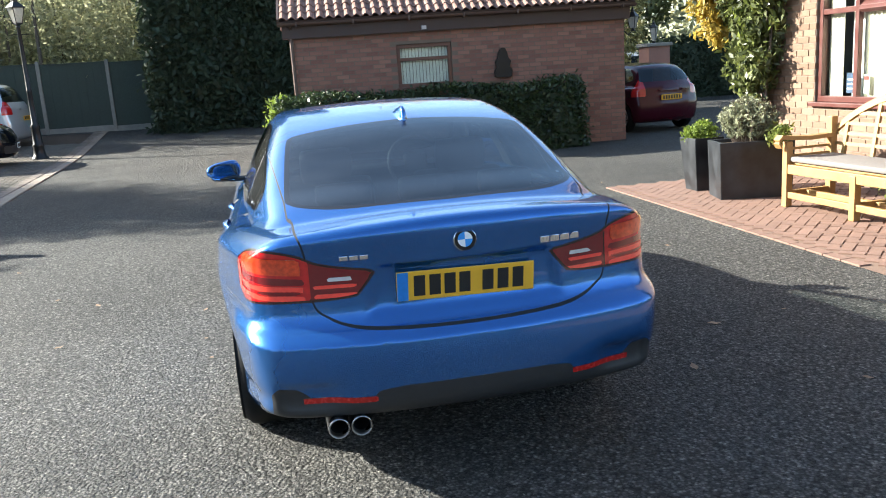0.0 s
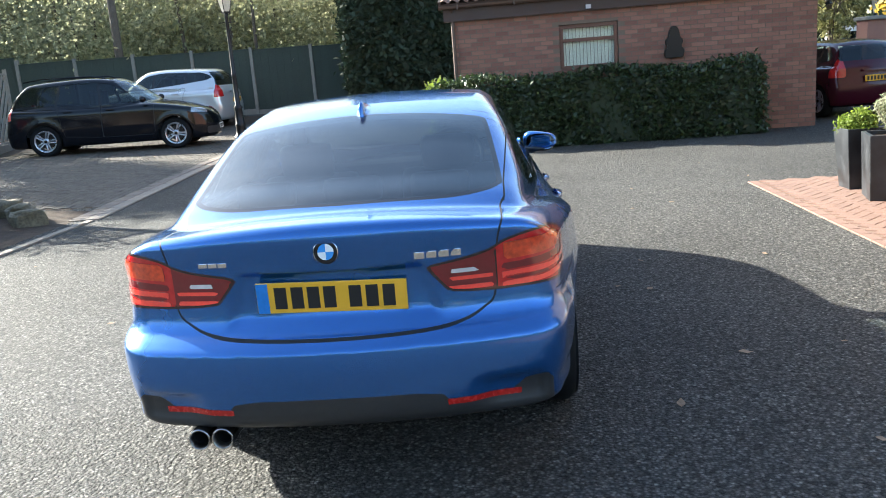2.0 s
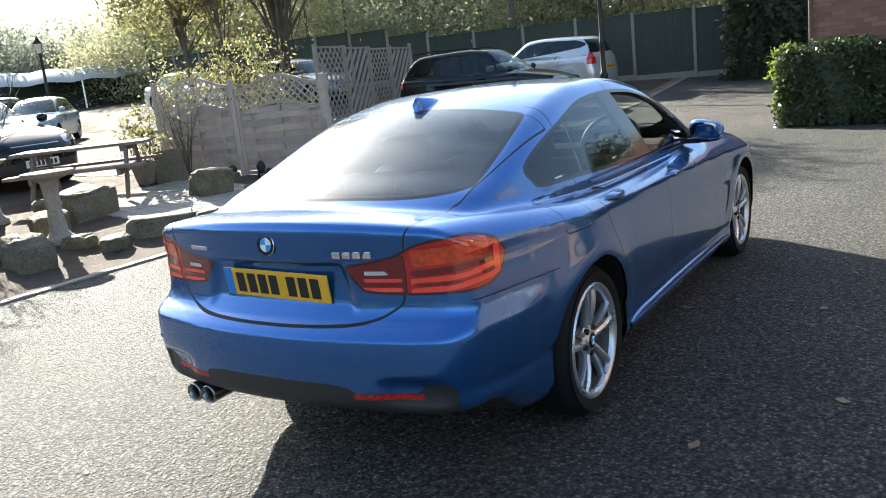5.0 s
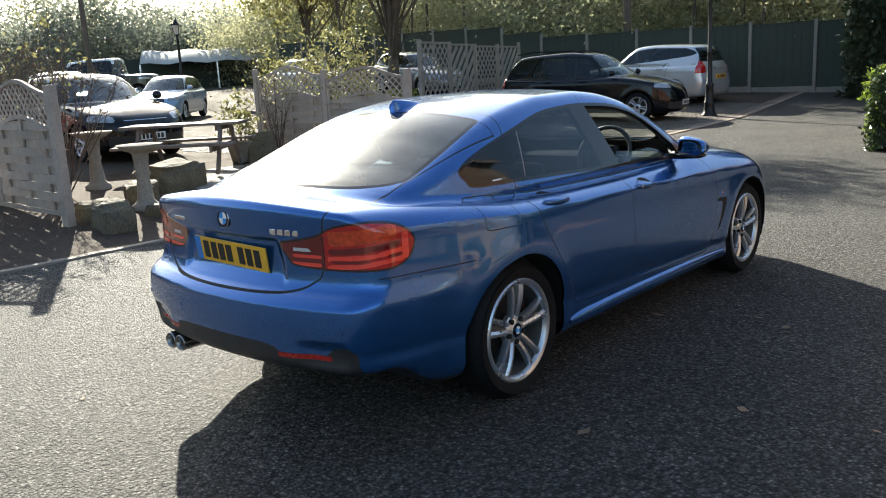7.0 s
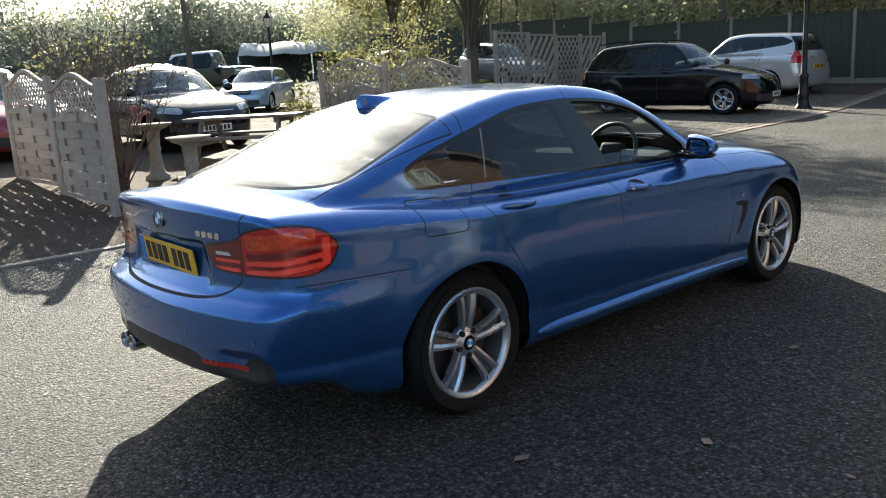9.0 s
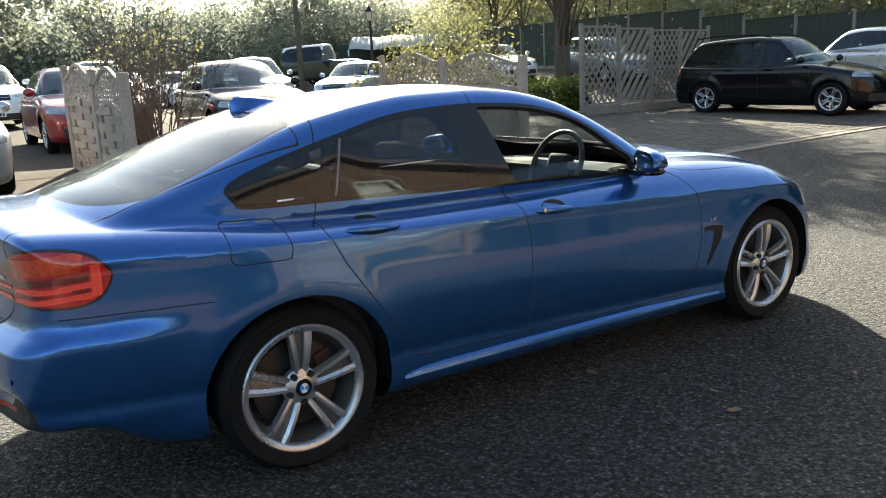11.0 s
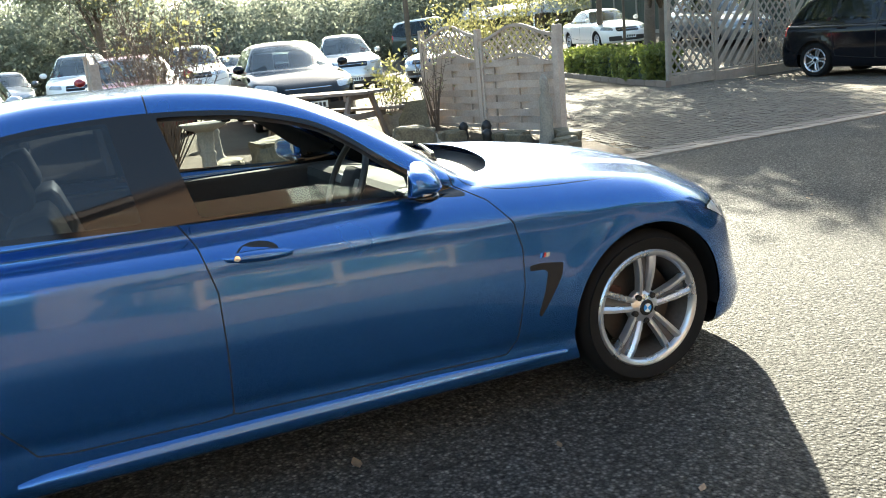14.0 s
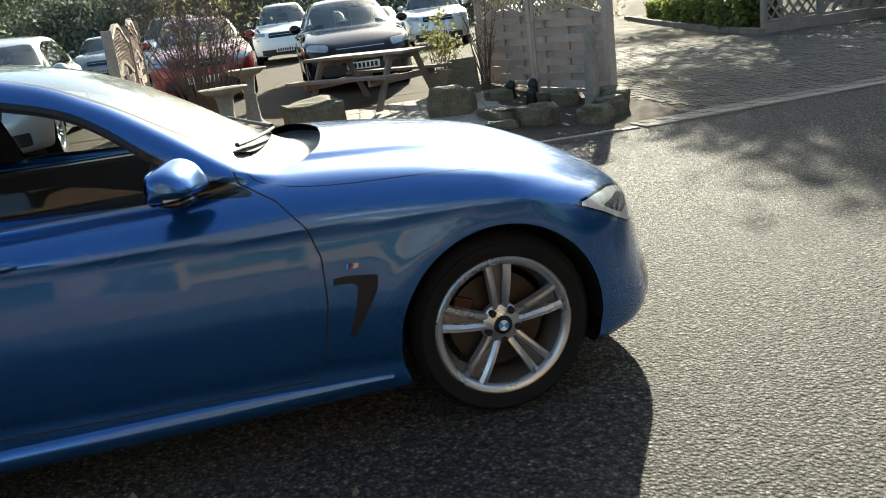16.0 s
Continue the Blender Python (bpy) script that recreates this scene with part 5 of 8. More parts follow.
# parking bay of grey blocks behind the edging
bay = tagged(sheet("pavement", -12.0, -4.36, 5.2, 22.6, 76, 100, 0.003, M["soil"], lambda x, y: (x < np.interp(y, [1, 6, 10.6, 17.7, 26], [-4.50, -4.36, -4.73, -5.17, -5.45])) & (y > 6.75 + 0.32 * (x + 6.1)) & ((y < 12.0) | (x > -11.6))),
             "grey block paving of the parking bay, dappled with leaves", "pavement", kind="structure")
p, t = herringbone(-11.8, -4.5, 5.4, 20.5, 0.1)
ok = (p[:, 0] < np.interp(p[:, 1], [1, 6, 10.6, 17.7, 26], [-4.58, -4.44, -4.81, -5.25, -5.53]) - 0.12) & (p[:, 1] > 6.85 + 0.32 * (p[:, 0] + 6.1)) & ((p[:, 1] < 11.9) | (p[:, 0] > -11.5))
v, f = slabs(p[ok], (0.097, 0.047), t[ok], 0.012, 0.002)
tagged(raw("paving_blocks", v, f, M["paver"], bay, "joined grey paving blocks"), kind="stuff")

def lie(x, y):
    """Tilt that lays a block along the slope of the ground."""
    n = Vector((gz(x - 0.1, y) - gz(x + 0.1, y), gz(x, y - 0.1) - gz(x, y + 0.1), 0.2))
    return Vector((0, 0, 1)).rotation_difference(n).to_matrix().to_4x4()


# flush edging of pale blocks: two courses
edging = thing("kerb", "flush edging of pale concrete blocks beside the asphalt", "kerb", kind="structure")
me_edge = bpy.data.meshes.new("edging_block")
bm = boxed(-0.0995, 0.0995, -0.0495, 0.0495, -0.05, 0.016, None, 0.003)
bm.to_mesh(me_edge)
bm.free()
me_edge.materials.append(M["edge"])
me_edge_dark = me_edge.copy()
me_edge_dark.materials[0] = M["edge_dark"]
y = -4.0
rs = random.Random(4)
while y < 24:
    x = kerb_x(y)
    a = math.atan2(kerb_x(y + 0.4) - kerb_x(y - 0.4), 0.8)
    for c in ((0, 1) if y > 6.2 else (0,)):
        o = new("edging_block", me_edge_dark if c else me_edge)
        o.parent = edging
        xx = x - 0.10 - 0.2 * c * 0 - (0.2 * c)
        o.matrix_local = Matrix.Translation((xx, y, gz(xx, y) + rs.uniform(-0.003, 0.003) + (0.004 if y < 6 else 0))) @ Matrix.Rotation(-a + rs.uniform(-0.015, 0.015) + (0 if y > 6.2 else math.pi / 2), 4, "Z")
    y += 0.2 if y < 6.2 else 0.102
    if y > 20:
        y += 0.1

# bed of bark and gravel by the fences, with a stone path
bed = tagged(sheet("planting_bed", -10.5, -4.7, -4.2, 6.9, 70, 120, 0.006, M["soil"], lambda x, y: (y < 6.85 + 0.32 * (x + 6.1)) & (x < -4.72)), "bed of dark bark and gravel with low boulders", "ground", kind="structure")
path = thing("path", "pale block path crossing the planting bed", "path", kind="structure")
me_slab = bpy.data.meshes.new("path_block")
bm = boxed(-0.098, 0.098, -0.098, 0.098, -0.03, 0.02, None, 0.006)
bm.to_mesh(me_slab)
bm.free()
me_slab.materials.append(M["slab"])
for i in range(17):
    for j in range(11):
        x, yy = -4.85 - 0.205 * i, 2.95 + 0.205 * j + 0.16 * i * 0.205
        if j > 6 and i < 5:
            continue
        o = new("path_block", me_slab)
        o.parent = path
        o.matrix_local = Matrix.Translation((x, yy, gz(x, yy) + rs.uniform(-0.003, 0.003))) @ lie(x, yy) @ Matrix.Rotation(rs.uniform(-0.02, 0.02), 4, "Z")
tagged(sheet("gravel_park", -60, -9.0, -14, 40, 80, 60, 0.012, M["grit"], lambda x, y: (x < -11.9) | (y < 5.6)), "pale gravel of the large car park", "ground", kind="structure")

# red block apron before the house
apron = tagged(sheet("pavement_red", 3.33, 5.6, -9, 5.66, 6, 20, 0.003, M["sand_joint"]), "red block paving apron along the house wall", "pavement", kind="structure")
me_red = bpy.data.meshes.new("paving_block")
bm = boxed(-0.097, 0.097, -0.047, 0.047, -0.02, 0.014, None, 0.003)
bm.to_mesh(me_red)
bm.free()
me_red.materials.append(M["red_paver"])
p, t = herringbone(3.45, 5.55, 1.0, 5.6, math.pi / 4)
near = (p[:, 1] > 2.6) & (p[:, 0] < 4.62)
for (x, yy), a in list(zip(p[near], t[near]))[:300]:
    o = new("paving_block", me_red)
    o.parent = apron
    o.matrix_local = Matrix.Translation((x, yy, rs.uniform(-0.002, 0.002))) @ Matrix.Rotation(a, 4, "Z")
rest = np.ones(len(p), bool)
rest[np.flatnonzero(near)[:300]] = False
p2, t2 = herringbone(3.45, 5.55, -8.9, 1.0, math.pi / 4)
v, f = slabs(np.concatenate([p[rest], p2]), (0.097, 0.047), np.concatenate([t[rest], t2]), 0.014, 0.001)
tagged(raw("paving_blocks", v, f, M["red_paver_s"], apron, "joined red paving blocks"), kind="stuff")
for i in range(22):
    o = new("paving_block", me_red)
    o.parent = apron
    o.matrix_local = Matrix.Translation((3.38, 5.55 - 0.205 * i, 0.001)) @ Matrix.Rotation(math.pi / 2, 4, "Z")


# ---- brick walls ----
me_bricks = {}


def brickwork(wall, length, z0, z1, mats, holes, n_parts, first):
    """Bricks on a wall whose outer face lies in y = 0 and looks along -y; first(u, z) picks those built as parts."""
    piece, field = mats
    if piece not in me_bricks:
        me = bpy.data.meshes.new("brick")
        bm = boxed(-0.1045, 0.1045, -0.008, 0.05, -0.0315, 0.0315)
        bm.to_mesh(me)
        bm.free()
        me.materials.append(M[piece])
        me_bricks[piece] = me
    cells, rs = [], random.Random(7)
    row = 0
    z = z0 + 0.0375
    while z < z1 - 0.02:
        u = 0.1125 if row % 2 else 0.0
        while u < length + 0.1:
            lo, hi = max(0.004, u - 0.1045), min(length - 0.004, u + 0.1045)
            for a, b, c, d in holes:
                if c - 0.03 < z < d + 0.03 and lo < b - 0.004 and hi > a + 0.004:
                    lo, hi = (lo, a + 0.003) if u < a else (b - 0.003, hi) if u > b else (0, 0)
            if hi - lo > 0.03:
                cells.append(((lo + hi) / 2, z, rs.uniform(-0.003, 0.003), (hi - lo) / 2))
            u += 0.2245
        z += 0.075
        row += 1
    cells.sort(key=lambda c: first(c[0], c[1]) + (1e6 if c[3] < 0.104 else 0))
    for u, z, d, _ in cells[:n_parts]:
        o = new("brick", me_bricks[piece])
        o.parent = wall
        o.matrix_local = Matrix.Translation((u, d, z))
    rest = np.array(cells[n_parts:])
    if len(rest):
        h = np.array([0.1045, 0.0, 0.0315])
        v = np.stack([np.stack([rest[:, 0] + sx * rest[:, 3], rest[:, 2] + (-0.008 if fy else 0.05), rest[:, 1] + sz * h[2]], -1) for sx in (-1, 1) for sz in (-1, 1) for fy in (0, 1)], 1)
        f = (np.arange(len(v))[:, None, None] * 8 + CUBE_F[None]).reshape(-1, 4)
        tagged(raw("bricks", v.reshape(-1, 3), f, M[field], wall, "joined bricks of the wall"), kind="stuff")


def wall_core(name, length, z1, thick, holes, m, label):
    """A thick mortar core with its openings, outer face 6 mm behind the bricks'."""
    us = sorted({0.0, length, *(q for h in holes for q in h[:2])})
    zs = sorted({-0.2, z1, *(q for h in holes for q in h[2:])})
    bm = bmesh.new()
    for a, b in zip(us, us[1:]):
        for c, d in zip(zs, zs[1:]):
            if not any(h[0] <= a and b <= h[1] and h[2] <= c and d <= h[3] for h in holes):
                box(bm, a, b, 0.0, thick, c, d)
    bmesh.ops.remove_doubles(bm, verts=bm.verts, dist=1e-4)
    w = part(name, bm, M["mortar"], None)
    w.matrix_world = m
    return tagged(w, label, "wall", kind="structure")


def tiles(parent, width, run, m, n_parts, rows, cols):
    """Pantiles on a slope: x along the eaves, y up the slope."""
    prof = [(-0.5, 0.0), (-0.36, 0.018), (-0.2, 0.045), (0.0, 0.055), (0.2, 0.035), (0.36, 0.006), (0.5, 0.0)]
    tw, tl = width / cols, run / rows
    v, f = [], []
    for a, z in prof:
        for yy, dz in ((0.0, 0.0), (tl * 1.12, -0.020), (0.0, -0.016)):
            v.append((a * tw, yy, z + dz + 0.02))
    for i in range(len(prof) - 1):
        k = 3 * i
        f += [(k, k + 3, k + 4, k + 1), (k + 2, k + 5, k + 3, k)]
    me = bpy.data.meshes.new("roof_tile")
    me.from_pydata(v, [], f)
    me.materials.append(M["tile_p"])
    rs = random.Random(5)
    rv, rf, n = [], [], 0
    for r in range(rows):
        for c in range(cols):
            x, yy, dz = (c + 0.5) * tw + rs.uniform(-0.004, 0.004), r * tl, rs.uniform(-0.003, 0.003)
            if n < n_parts:
                o = new("roof_tile", me)
                o.parent = parent
                o.matrix_local = m @ Matrix.Translation((x, yy, dz))
                n += 1
            else:
                b = len(rv)
                rv += [m @ Vector((x + p[0], yy + p[1], p[2] + dz)) for p in v]
                rf += [tuple(b + i for i in q) for q in f]
    if rv:
        tagged(raw("roof_tiles", [tuple(p) for p in rv], rf, M["tile"], parent, "joined roof tiles"), kind="stuff")


# ---- low brick building across the yard ----
BA, BB = Vector((-0.10, 11.62, 0)), Vector((6.12, 11.22, 0))
b_len = (BB - BA).length
b_turn = math.atan2(BB.y - BA.y, BB.x - BA.x)
bm_ = Matrix.Translation(BA) @ Matrix.Rotation(b_turn, 4, "Z")
WIN = (1.90, 2.92, 1.27, 2.05)
wall_a = wall_core("wall_north", b_len, 2.42, 0.24, [WIN], bm_, "red brick front wall of the low outbuilding")
brickwork(wall_a, b_len, 0.0, 2.40, ("brick", "brick_s"), [WIN], 300, lambda u, z: abs(z - 1.9))
wall_l = wall_core("wall_north_end", 5.2, 2.42, 0.24, [], bm_ @ Matrix.Translation((0.0, 5.45, 0)) @ Matrix.Rotation(-math.pi / 2, 4, "Z"), "sunlit red brick end wall of the outbuilding")
brickwork(wall_l, 5.2, 0.0, 2.40, ("brick", "brick_s"), [], 0, lambda u, z: 0)
wall_r = wall_core("wall_north_far_end", 5.2, 2.42, 0.24, [], bm_ @ Matrix.Translation((b_len, 0.25, 0)) @ Matrix.Rotation(math.pi / 2, 4, "Z"), "brick end wall beside the red car")
brickwork(wall_r, 5.2, 0.0, 2.40, ("brick", "brick_s"), [], 0, lambda u, z: 0)
roof_a = thing("roof", "pitched roof of brown pantiles", "roof", bm_ @ Matrix.Translation((-0.16, -0.20, 2.56)), kind="structure")
slope = Matrix.Rotation(radians(26), 4, "X")
tiles(roof_a, b_len + 0.32, 2.6, slope, 240, 9, 40)
bm = boxed(0.0, b_len + 0.32, 0.0, 2.6, -0.03, 0.0, slope)
part("roof_deck", bm, M["fascia"], roof_a)
bm = bmesh.new()
prism(bm, [(0.45, -0.12), (5.2, -0.12), (2.7, 1.08), (2.55, 1.08)], 0.02, 0.12, "x")
part("gable", bm, M["brick_s"], roof_a, "brick gable end")
bm = boxed(-0.02, 0.02, -0.01, 2.62, -0.10, 0.05, slope)
part("verge_board", bm, M["fascia"], roof_a)
part("fascia", boxed(0.05, b_len + 0.25, 0.10, 0.145, -0.30, -0.02), M["fascia"], roof_a, "dark brown fascia board")
part("soffit", boxed(0.05, b_len + 0.25, 0.145, 0.30, -0.30, -0.28), M["fascia"], roof_a)
bm = bmesh.new()
cols = []
for i in range(9):
    a = math.pi * i / 8
    cols.append([bm.verts.new((x, 0.045 - 0.058 * math.cos(a), -0.03 - 0.058 * math.sin(a))) for x in (-0.02, b_len + 0.34)])
for a, b in zip(cols, cols[1:]):
    bm.faces.new((a[0], a[1], b[1], b[0]))
g = part("gutter", bm, M["gutter"], roof_a, "brown half-round gutter", True)
for i in range(7):
    part("gutter_bracket", boxed(0.3 + i, 0.33 + i, -0.02, 0.11, -0.10, -0.02), M["gutter"], g)
bm = bmesh.new()
tube(bm, [(0.20, 0.05, -0.06), (0.20, 0.14, -0.16), (0.20, 0.145, -0.3), (0.20, 0.145, -2.5)], 0.034, None, 12)
part("downpipe", bm, M["gutter"], roof_a, "brown downpipe")


def casement(name, m, w, h, material, bars, label, sill=True, blind=None):
    """A window in an opening; outer face along -y, lower left corner at the origin."""
    win = thing(name, label, "window", m, kind="structure")
    t = 0.065
    for i, b in enumerate(((0, w, 0, t), (0, w, h - t, h), (0, t, t, h - t), (w - t, w, t, h - t))):
        part("window_frame", boxed(b[0], b[1], 0.03, 0.10, b[2], b[3], None, 0.006), material, win)
    for kind, q in bars:
        part("glazing_bar", boxed(*((t, w - t, 0.035, 0.095, q - 0.03, q + 0.03) if kind == "h" else (q - 0.03, q + 0.03, 0.035, 0.095, t, h - t)), None, 0.006), material, win)
    part("pane", boxed(t * 0.8, w - t * 0.8, 0.062, 0.068, t * 0.8, h - t * 0.8), M["pane"], win, "window pane").visible_shadow = False
    if sill:
        part("window_sill", boxed(-0.05, w + 0.05, -0.06, 0.12, -0.05, -0.002, None, 0.008), material, win)
    return win


w1 = casement("window_1", bm_ @ Matrix.Translation((WIN[0] + 0.006, 0.0, WIN[2] + 0.006)), 1.008, 0.768, M["frame_brown"], [("h", 0.50)], "brown timber window with pale vertical blinds", True)
for i in range(15):
    part("blind_slat", boxed(-0.028, 0.028, -0.002, 0.002, 0.05, 0.74, Matrix.Translation((0.07 + 0.062 * i, 0.105, 0)) @ Matrix.Rotation(radians(14), 4, "Z")), M["blind"], w1, "pale blind slat")
part("room_back", boxed(-0.2, 1.2, 0.6, 0.62, -0.4, 1.0), M["dark_room"], w1, "dim room behind the blind")


def lantern(at, h, label, wall=None):
    """A four-sided lantern; at: the foot of its base."""
    la = thing("wall_lantern" if wall else "lantern", label, "lantern", at)
    bm = lathe([(0.0, 0.05), (0.02, 0.06), (0.05, 0.02), (0.06, 0.055)], 4, "z")
    part("base", bm, M["iron"], la)
    bm = lathe([(0.06, 0.06), (0.06 + h, 0.11)], 4, "z")
    part("glass", bm, M["lantern"], la, "clear lantern glass")
    for k in range(4):
        a = k * math.pi / 2
        bm = bmesh.new()
        tube(bm, [(0.06 * math.cos(a), 0.06 * math.sin(a), 0.06), (0.11 * math.cos(a), 0.11 * math.sin(a), 0.06 + h)], 0.007, None, 6)
        part("corner_bar", bm, M["iron"], la)
    bm = lathe([(0.06 + h, 0.13), (0.075 + h, 0.13), (0.16 + h, 0.04), (0.19 + h, 0.045), (0.22 + h, 0.012), (0.27 + h, 0.002)], 4, "z")
    part("cap", bm, M["iron"], la)
    bm = lathe([(0.06, 0.012), (0.06 + h * 0.55, 0.014), (0.06 + h * 0.6, 0.002)], 8, "z")
    part("bulb", bm, M["badge_white"], la, "white bulb")
    if wall:
        bm = bmesh.new()
        tube(bm, [(0, 0, 0.02), (wall[0] * 0.5, wall[1] * 0.5, -0.06), (wall[0], wall[1], 0.02)], 0.012, None, 6)
        part("bracket", bm, M["iron"], la)
    return la


lantern(bm_ @ Matrix.Translation((b_len + 0.16, -0.05, 2.02)), 0.20, "black wall lantern on the corner of the outbuilding", (-0.16, 0.06))
flood = thing("floodlight", "small grey floodlight under the eaves", "floodlight", bm_ @ Matrix.Translation((2.42, -0.02, 2.30)))
part("housing", boxed(-0.05, 0.05, -0.12, -0.02, -0.02, 0.06, None, 0.012), M["alloy_in"], flood)
part("lens", boxed(-0.042, 0.042, -0.126, -0.119, -0.012, 0.052), M["white_lens"], flood)
part("bracket", boxed(-0.015, 0.015, -0.03, 0.03, 0.04, 0.12), M["iron"], flood)
bm = bmesh.new()
prism(bm, [(-0.15, 0.0), (0.15, 0.0), (0.17, 0.12), (0.12, 0.19), (0.155, 0.29), (0.10, 0.35), (0.085, 0.45), (0.04, 0.535), (-0.04, 0.535), (-0.085, 0.45), (-0.10, 0.35), (-0.155, 0.29), (-0.12, 0.19), (-0.17, 0.12)], -0.10, -0.012, "y")
bmesh.ops.bevel(bm, geom=bm.edges[:], offset=0.012, segments=2, affect="EDGES")
pq = part("wall_plaque", bm, M["iron"], None)
pq.matrix_world = bm_ @ Matrix.Translation((3.86, 0, 1.34))
tagged(pq, "dark carved plaque fixed to the brick wall", "plaque")

# ---- the house along the apron ----
HM = Matrix.Translation((5.62, 6.1, 0)) @ Matrix.Rotation(-math.pi / 2, 4, "Z")
W2 = (1.24, 3.04, 0.90, 2.20)
W3 = (1.92, 2.94, 5.10, 6.02)
EAVES, RIDGE, GABLE = 5.75, 7.45, 5.6
house = wall_core("wall_east", GABLE, EAVES, 0.28, [W2, (W3[0], W3[1], W3[2], EAVES)], HM, "pale orange brick wall of the house in sunlight")
brickwork(house, GABLE, 0.0, EAVES, ("buff", "buff_s"), [W2, W3], 300, lambda u, z: 0 if u < 1.3 else u + 0.3 * abs(z - 1.3))
gable_w = lambda z: GABLE * (RIDGE - z) / (RIDGE - EAVES)  # noqa: E731
bm = bmesh.new()
top = gable_w(W3[3])
for pts in ([(0, EAVES), (W3[0], EAVES), (W3[0], W3[3]), (GABLE / 2 - top / 2, W3[3])], [(W3[1], EAVES), (GABLE, EAVES), (GABLE / 2 + top / 2, W3[3]), (W3[1], W3[3])], [(GABLE / 2 - top / 2, W3[3]), (GABLE / 2 + top / 2, W3[3]), (GABLE / 2, RIDGE)]):
    prism(bm, pts, 0.0, 0.28, "y")
gab = part("gable", bm, M["mortar"], house, "brick gable over the eaves")
cells = []
z, row = EAVES + 0.0375, 0
while z < RIDGE - 0.08:
    half_w = gable_w(z + 0.04) / 2
    u = GABLE / 2 - half_w + (0.1125 if row % 2 else 0.0)
    while u < GABLE / 2 + half_w - 0.02:
        e = min(u + 0.209, GABLE / 2 + half_w)
        if not (W3[2] < z < W3[3] + 0.02 and e > W3[0] and u < W3[1]):
            cells.append(((u + e) / 2, z, (e - u) / 2))
        u += 0.2245
    z += 0.075
    row += 1
cells = np.array(cells)
v = np.stack([np.stack([cells[:, 0] + sx * cells[:, 2], 0 * cells[:, 0] + (-0.008 if fy else 0.05), cells[:, 1] + sz * 0.0315], -1) for sx in (-1, 1) for sz in (-1, 1) for fy in (0, 1)], 1)
tagged(raw("bricks", v.reshape(-1, 3), (np.arange(len(v))[:, None, None] * 8 + CUBE_F[None]).reshape(-1, 4), M["buff_s"], gab, "joined bricks of the gable"), kind="stuff")
wall_core("wall_east_end", 6.0, EAVES, 0.28, [], Matrix.Translation((11.6, 6.1, 0)) @ Matrix.Rotation(math.pi, 4, "Z"), "brick end wall of the house")
wall_core("wall_east_south", 5.7, EAVES, 0.28, [], Matrix.Translation((5.9, 0.5, 0)), "brick side wall of the house")
roof_b = thing("roof_house", "brown pantile roof of the house", "roof", Matrix.Translation((5.40, 3.30, EAVES)), kind="structure")
pitch = math.atan2(RIDGE - EAVES, GABLE / 2)
run_ = (GABLE / 2 + 0.25) / math.cos(pitch)
low = -0.25 * math.tan(pitch) + 0.05
for sy in (1, -1):
    side = Matrix.Translation((0 if sy > 0 else 6.3, -sy * (GABLE / 2 + 0.25), low)) @ Matrix.Rotation(0 if sy > 0 else math.pi, 4, "Z") @ Matrix.Rotation(pitch, 4, "X")
    tiles(roof_b, 6.3, run_, side, 0, 12, 24)
    part("roof_deck", boxed(0, 6.3, 0, run_, -0.03, 0, side), M["fascia"], roof_b)
    part("barge_board", boxed(0.0, 0.03, 0, run_, -0.20, 0.0, side) if sy > 0 else boxed(6.27, 6.3, 0, run_, -0.20, 0.0, side), M["fascia"], roof_b, "dark brown barge board")
w3 = casement("window_3", HM @ Matrix.Translation((W3[0] + 0.006, 0.0, W3[2] + 0.006)), 1.008, 0.908, M["cream_frame"], [("v", 0.504)], "pale framed upper window with two panes")
part("net_curtain", boxed(0.06, 0.95, 0.13, 0.136, 0.06, 0.85), M["blind"], w3, "pale net curtain")
part("room_back", boxed(-0.3, 1.3, 0.7, 0.72, -0.3, 1.0), M["dark_room"], w3, "dim room")
w2 = casement("window_2", HM @ Matrix.Translation((W2[0] + 0.006, 0.0, W2[2] + 0.006)), 1.788, 1.288, M["frame_red"], [("v", 0.62), ("v", 1.2), ("h", 1.0)], "red-brown framed window with notices behind the glass")
for u0, n in ((0.07, 5), (0.63, 9), (1.30, 8)):
    bm = bmesh.new()
    cols = [[bm.verts.new((u0 + 0.0135 * k, 0.13 + 0.018 * math.sin(k * 1.25), z)) for z in (0.05, 1.25)] for k in range(4 * n)]
    for a, b in zip(cols, cols[1:]):
        bm.faces.new((a[0], b[0], b[1], a[1]))
    part("curtain", bm, M["cream"], w2, "cream curtain hanging in folds", True)
part("blind", boxed(0.36, 0.62, 0.20, 0.206, 0.05, 1.25), M["blind"], w2, "white blind")
nb = part("notice", boxed(0.44, 0.56, 0.074, 0.078, 0.10, 0.32), M["sign"], w2, "dark blue notice with pale bars")
for k in range(3):
    part("notice_bar", boxed(0.455, 0.545, 0.070, 0.0735, 0.14 + 0.05 * k, 0.155 + 0.05 * k), M["notice"], nb)
nr = part("notice", boxed(0.72, 0.80, 0.074, 0.078, 0.10, 0.30), M["notice"], w2, "white notice with red bar")
part("notice_bar", boxed(0.725, 0.795, 0.070, 0.0735, 0.24, 0.285), M["notice_red"], nr)
part("room_back", boxed(-0.4, 2.2, 1.6, 1.62, -0.5, 1.5), M["dark_room"], w2, "dim room")
part("open_vent", boxed(0.66, 1.17, -0.01, 0.05, 0.0, 0.30, Matrix.Translation((0, 0.02, 0.98)) @ Matrix.Rotation(radians(-38), 4, "X") @ Matrix.Translation((0, 0, 0)), 0.006), M["frame_red"], w2, "open top vent")


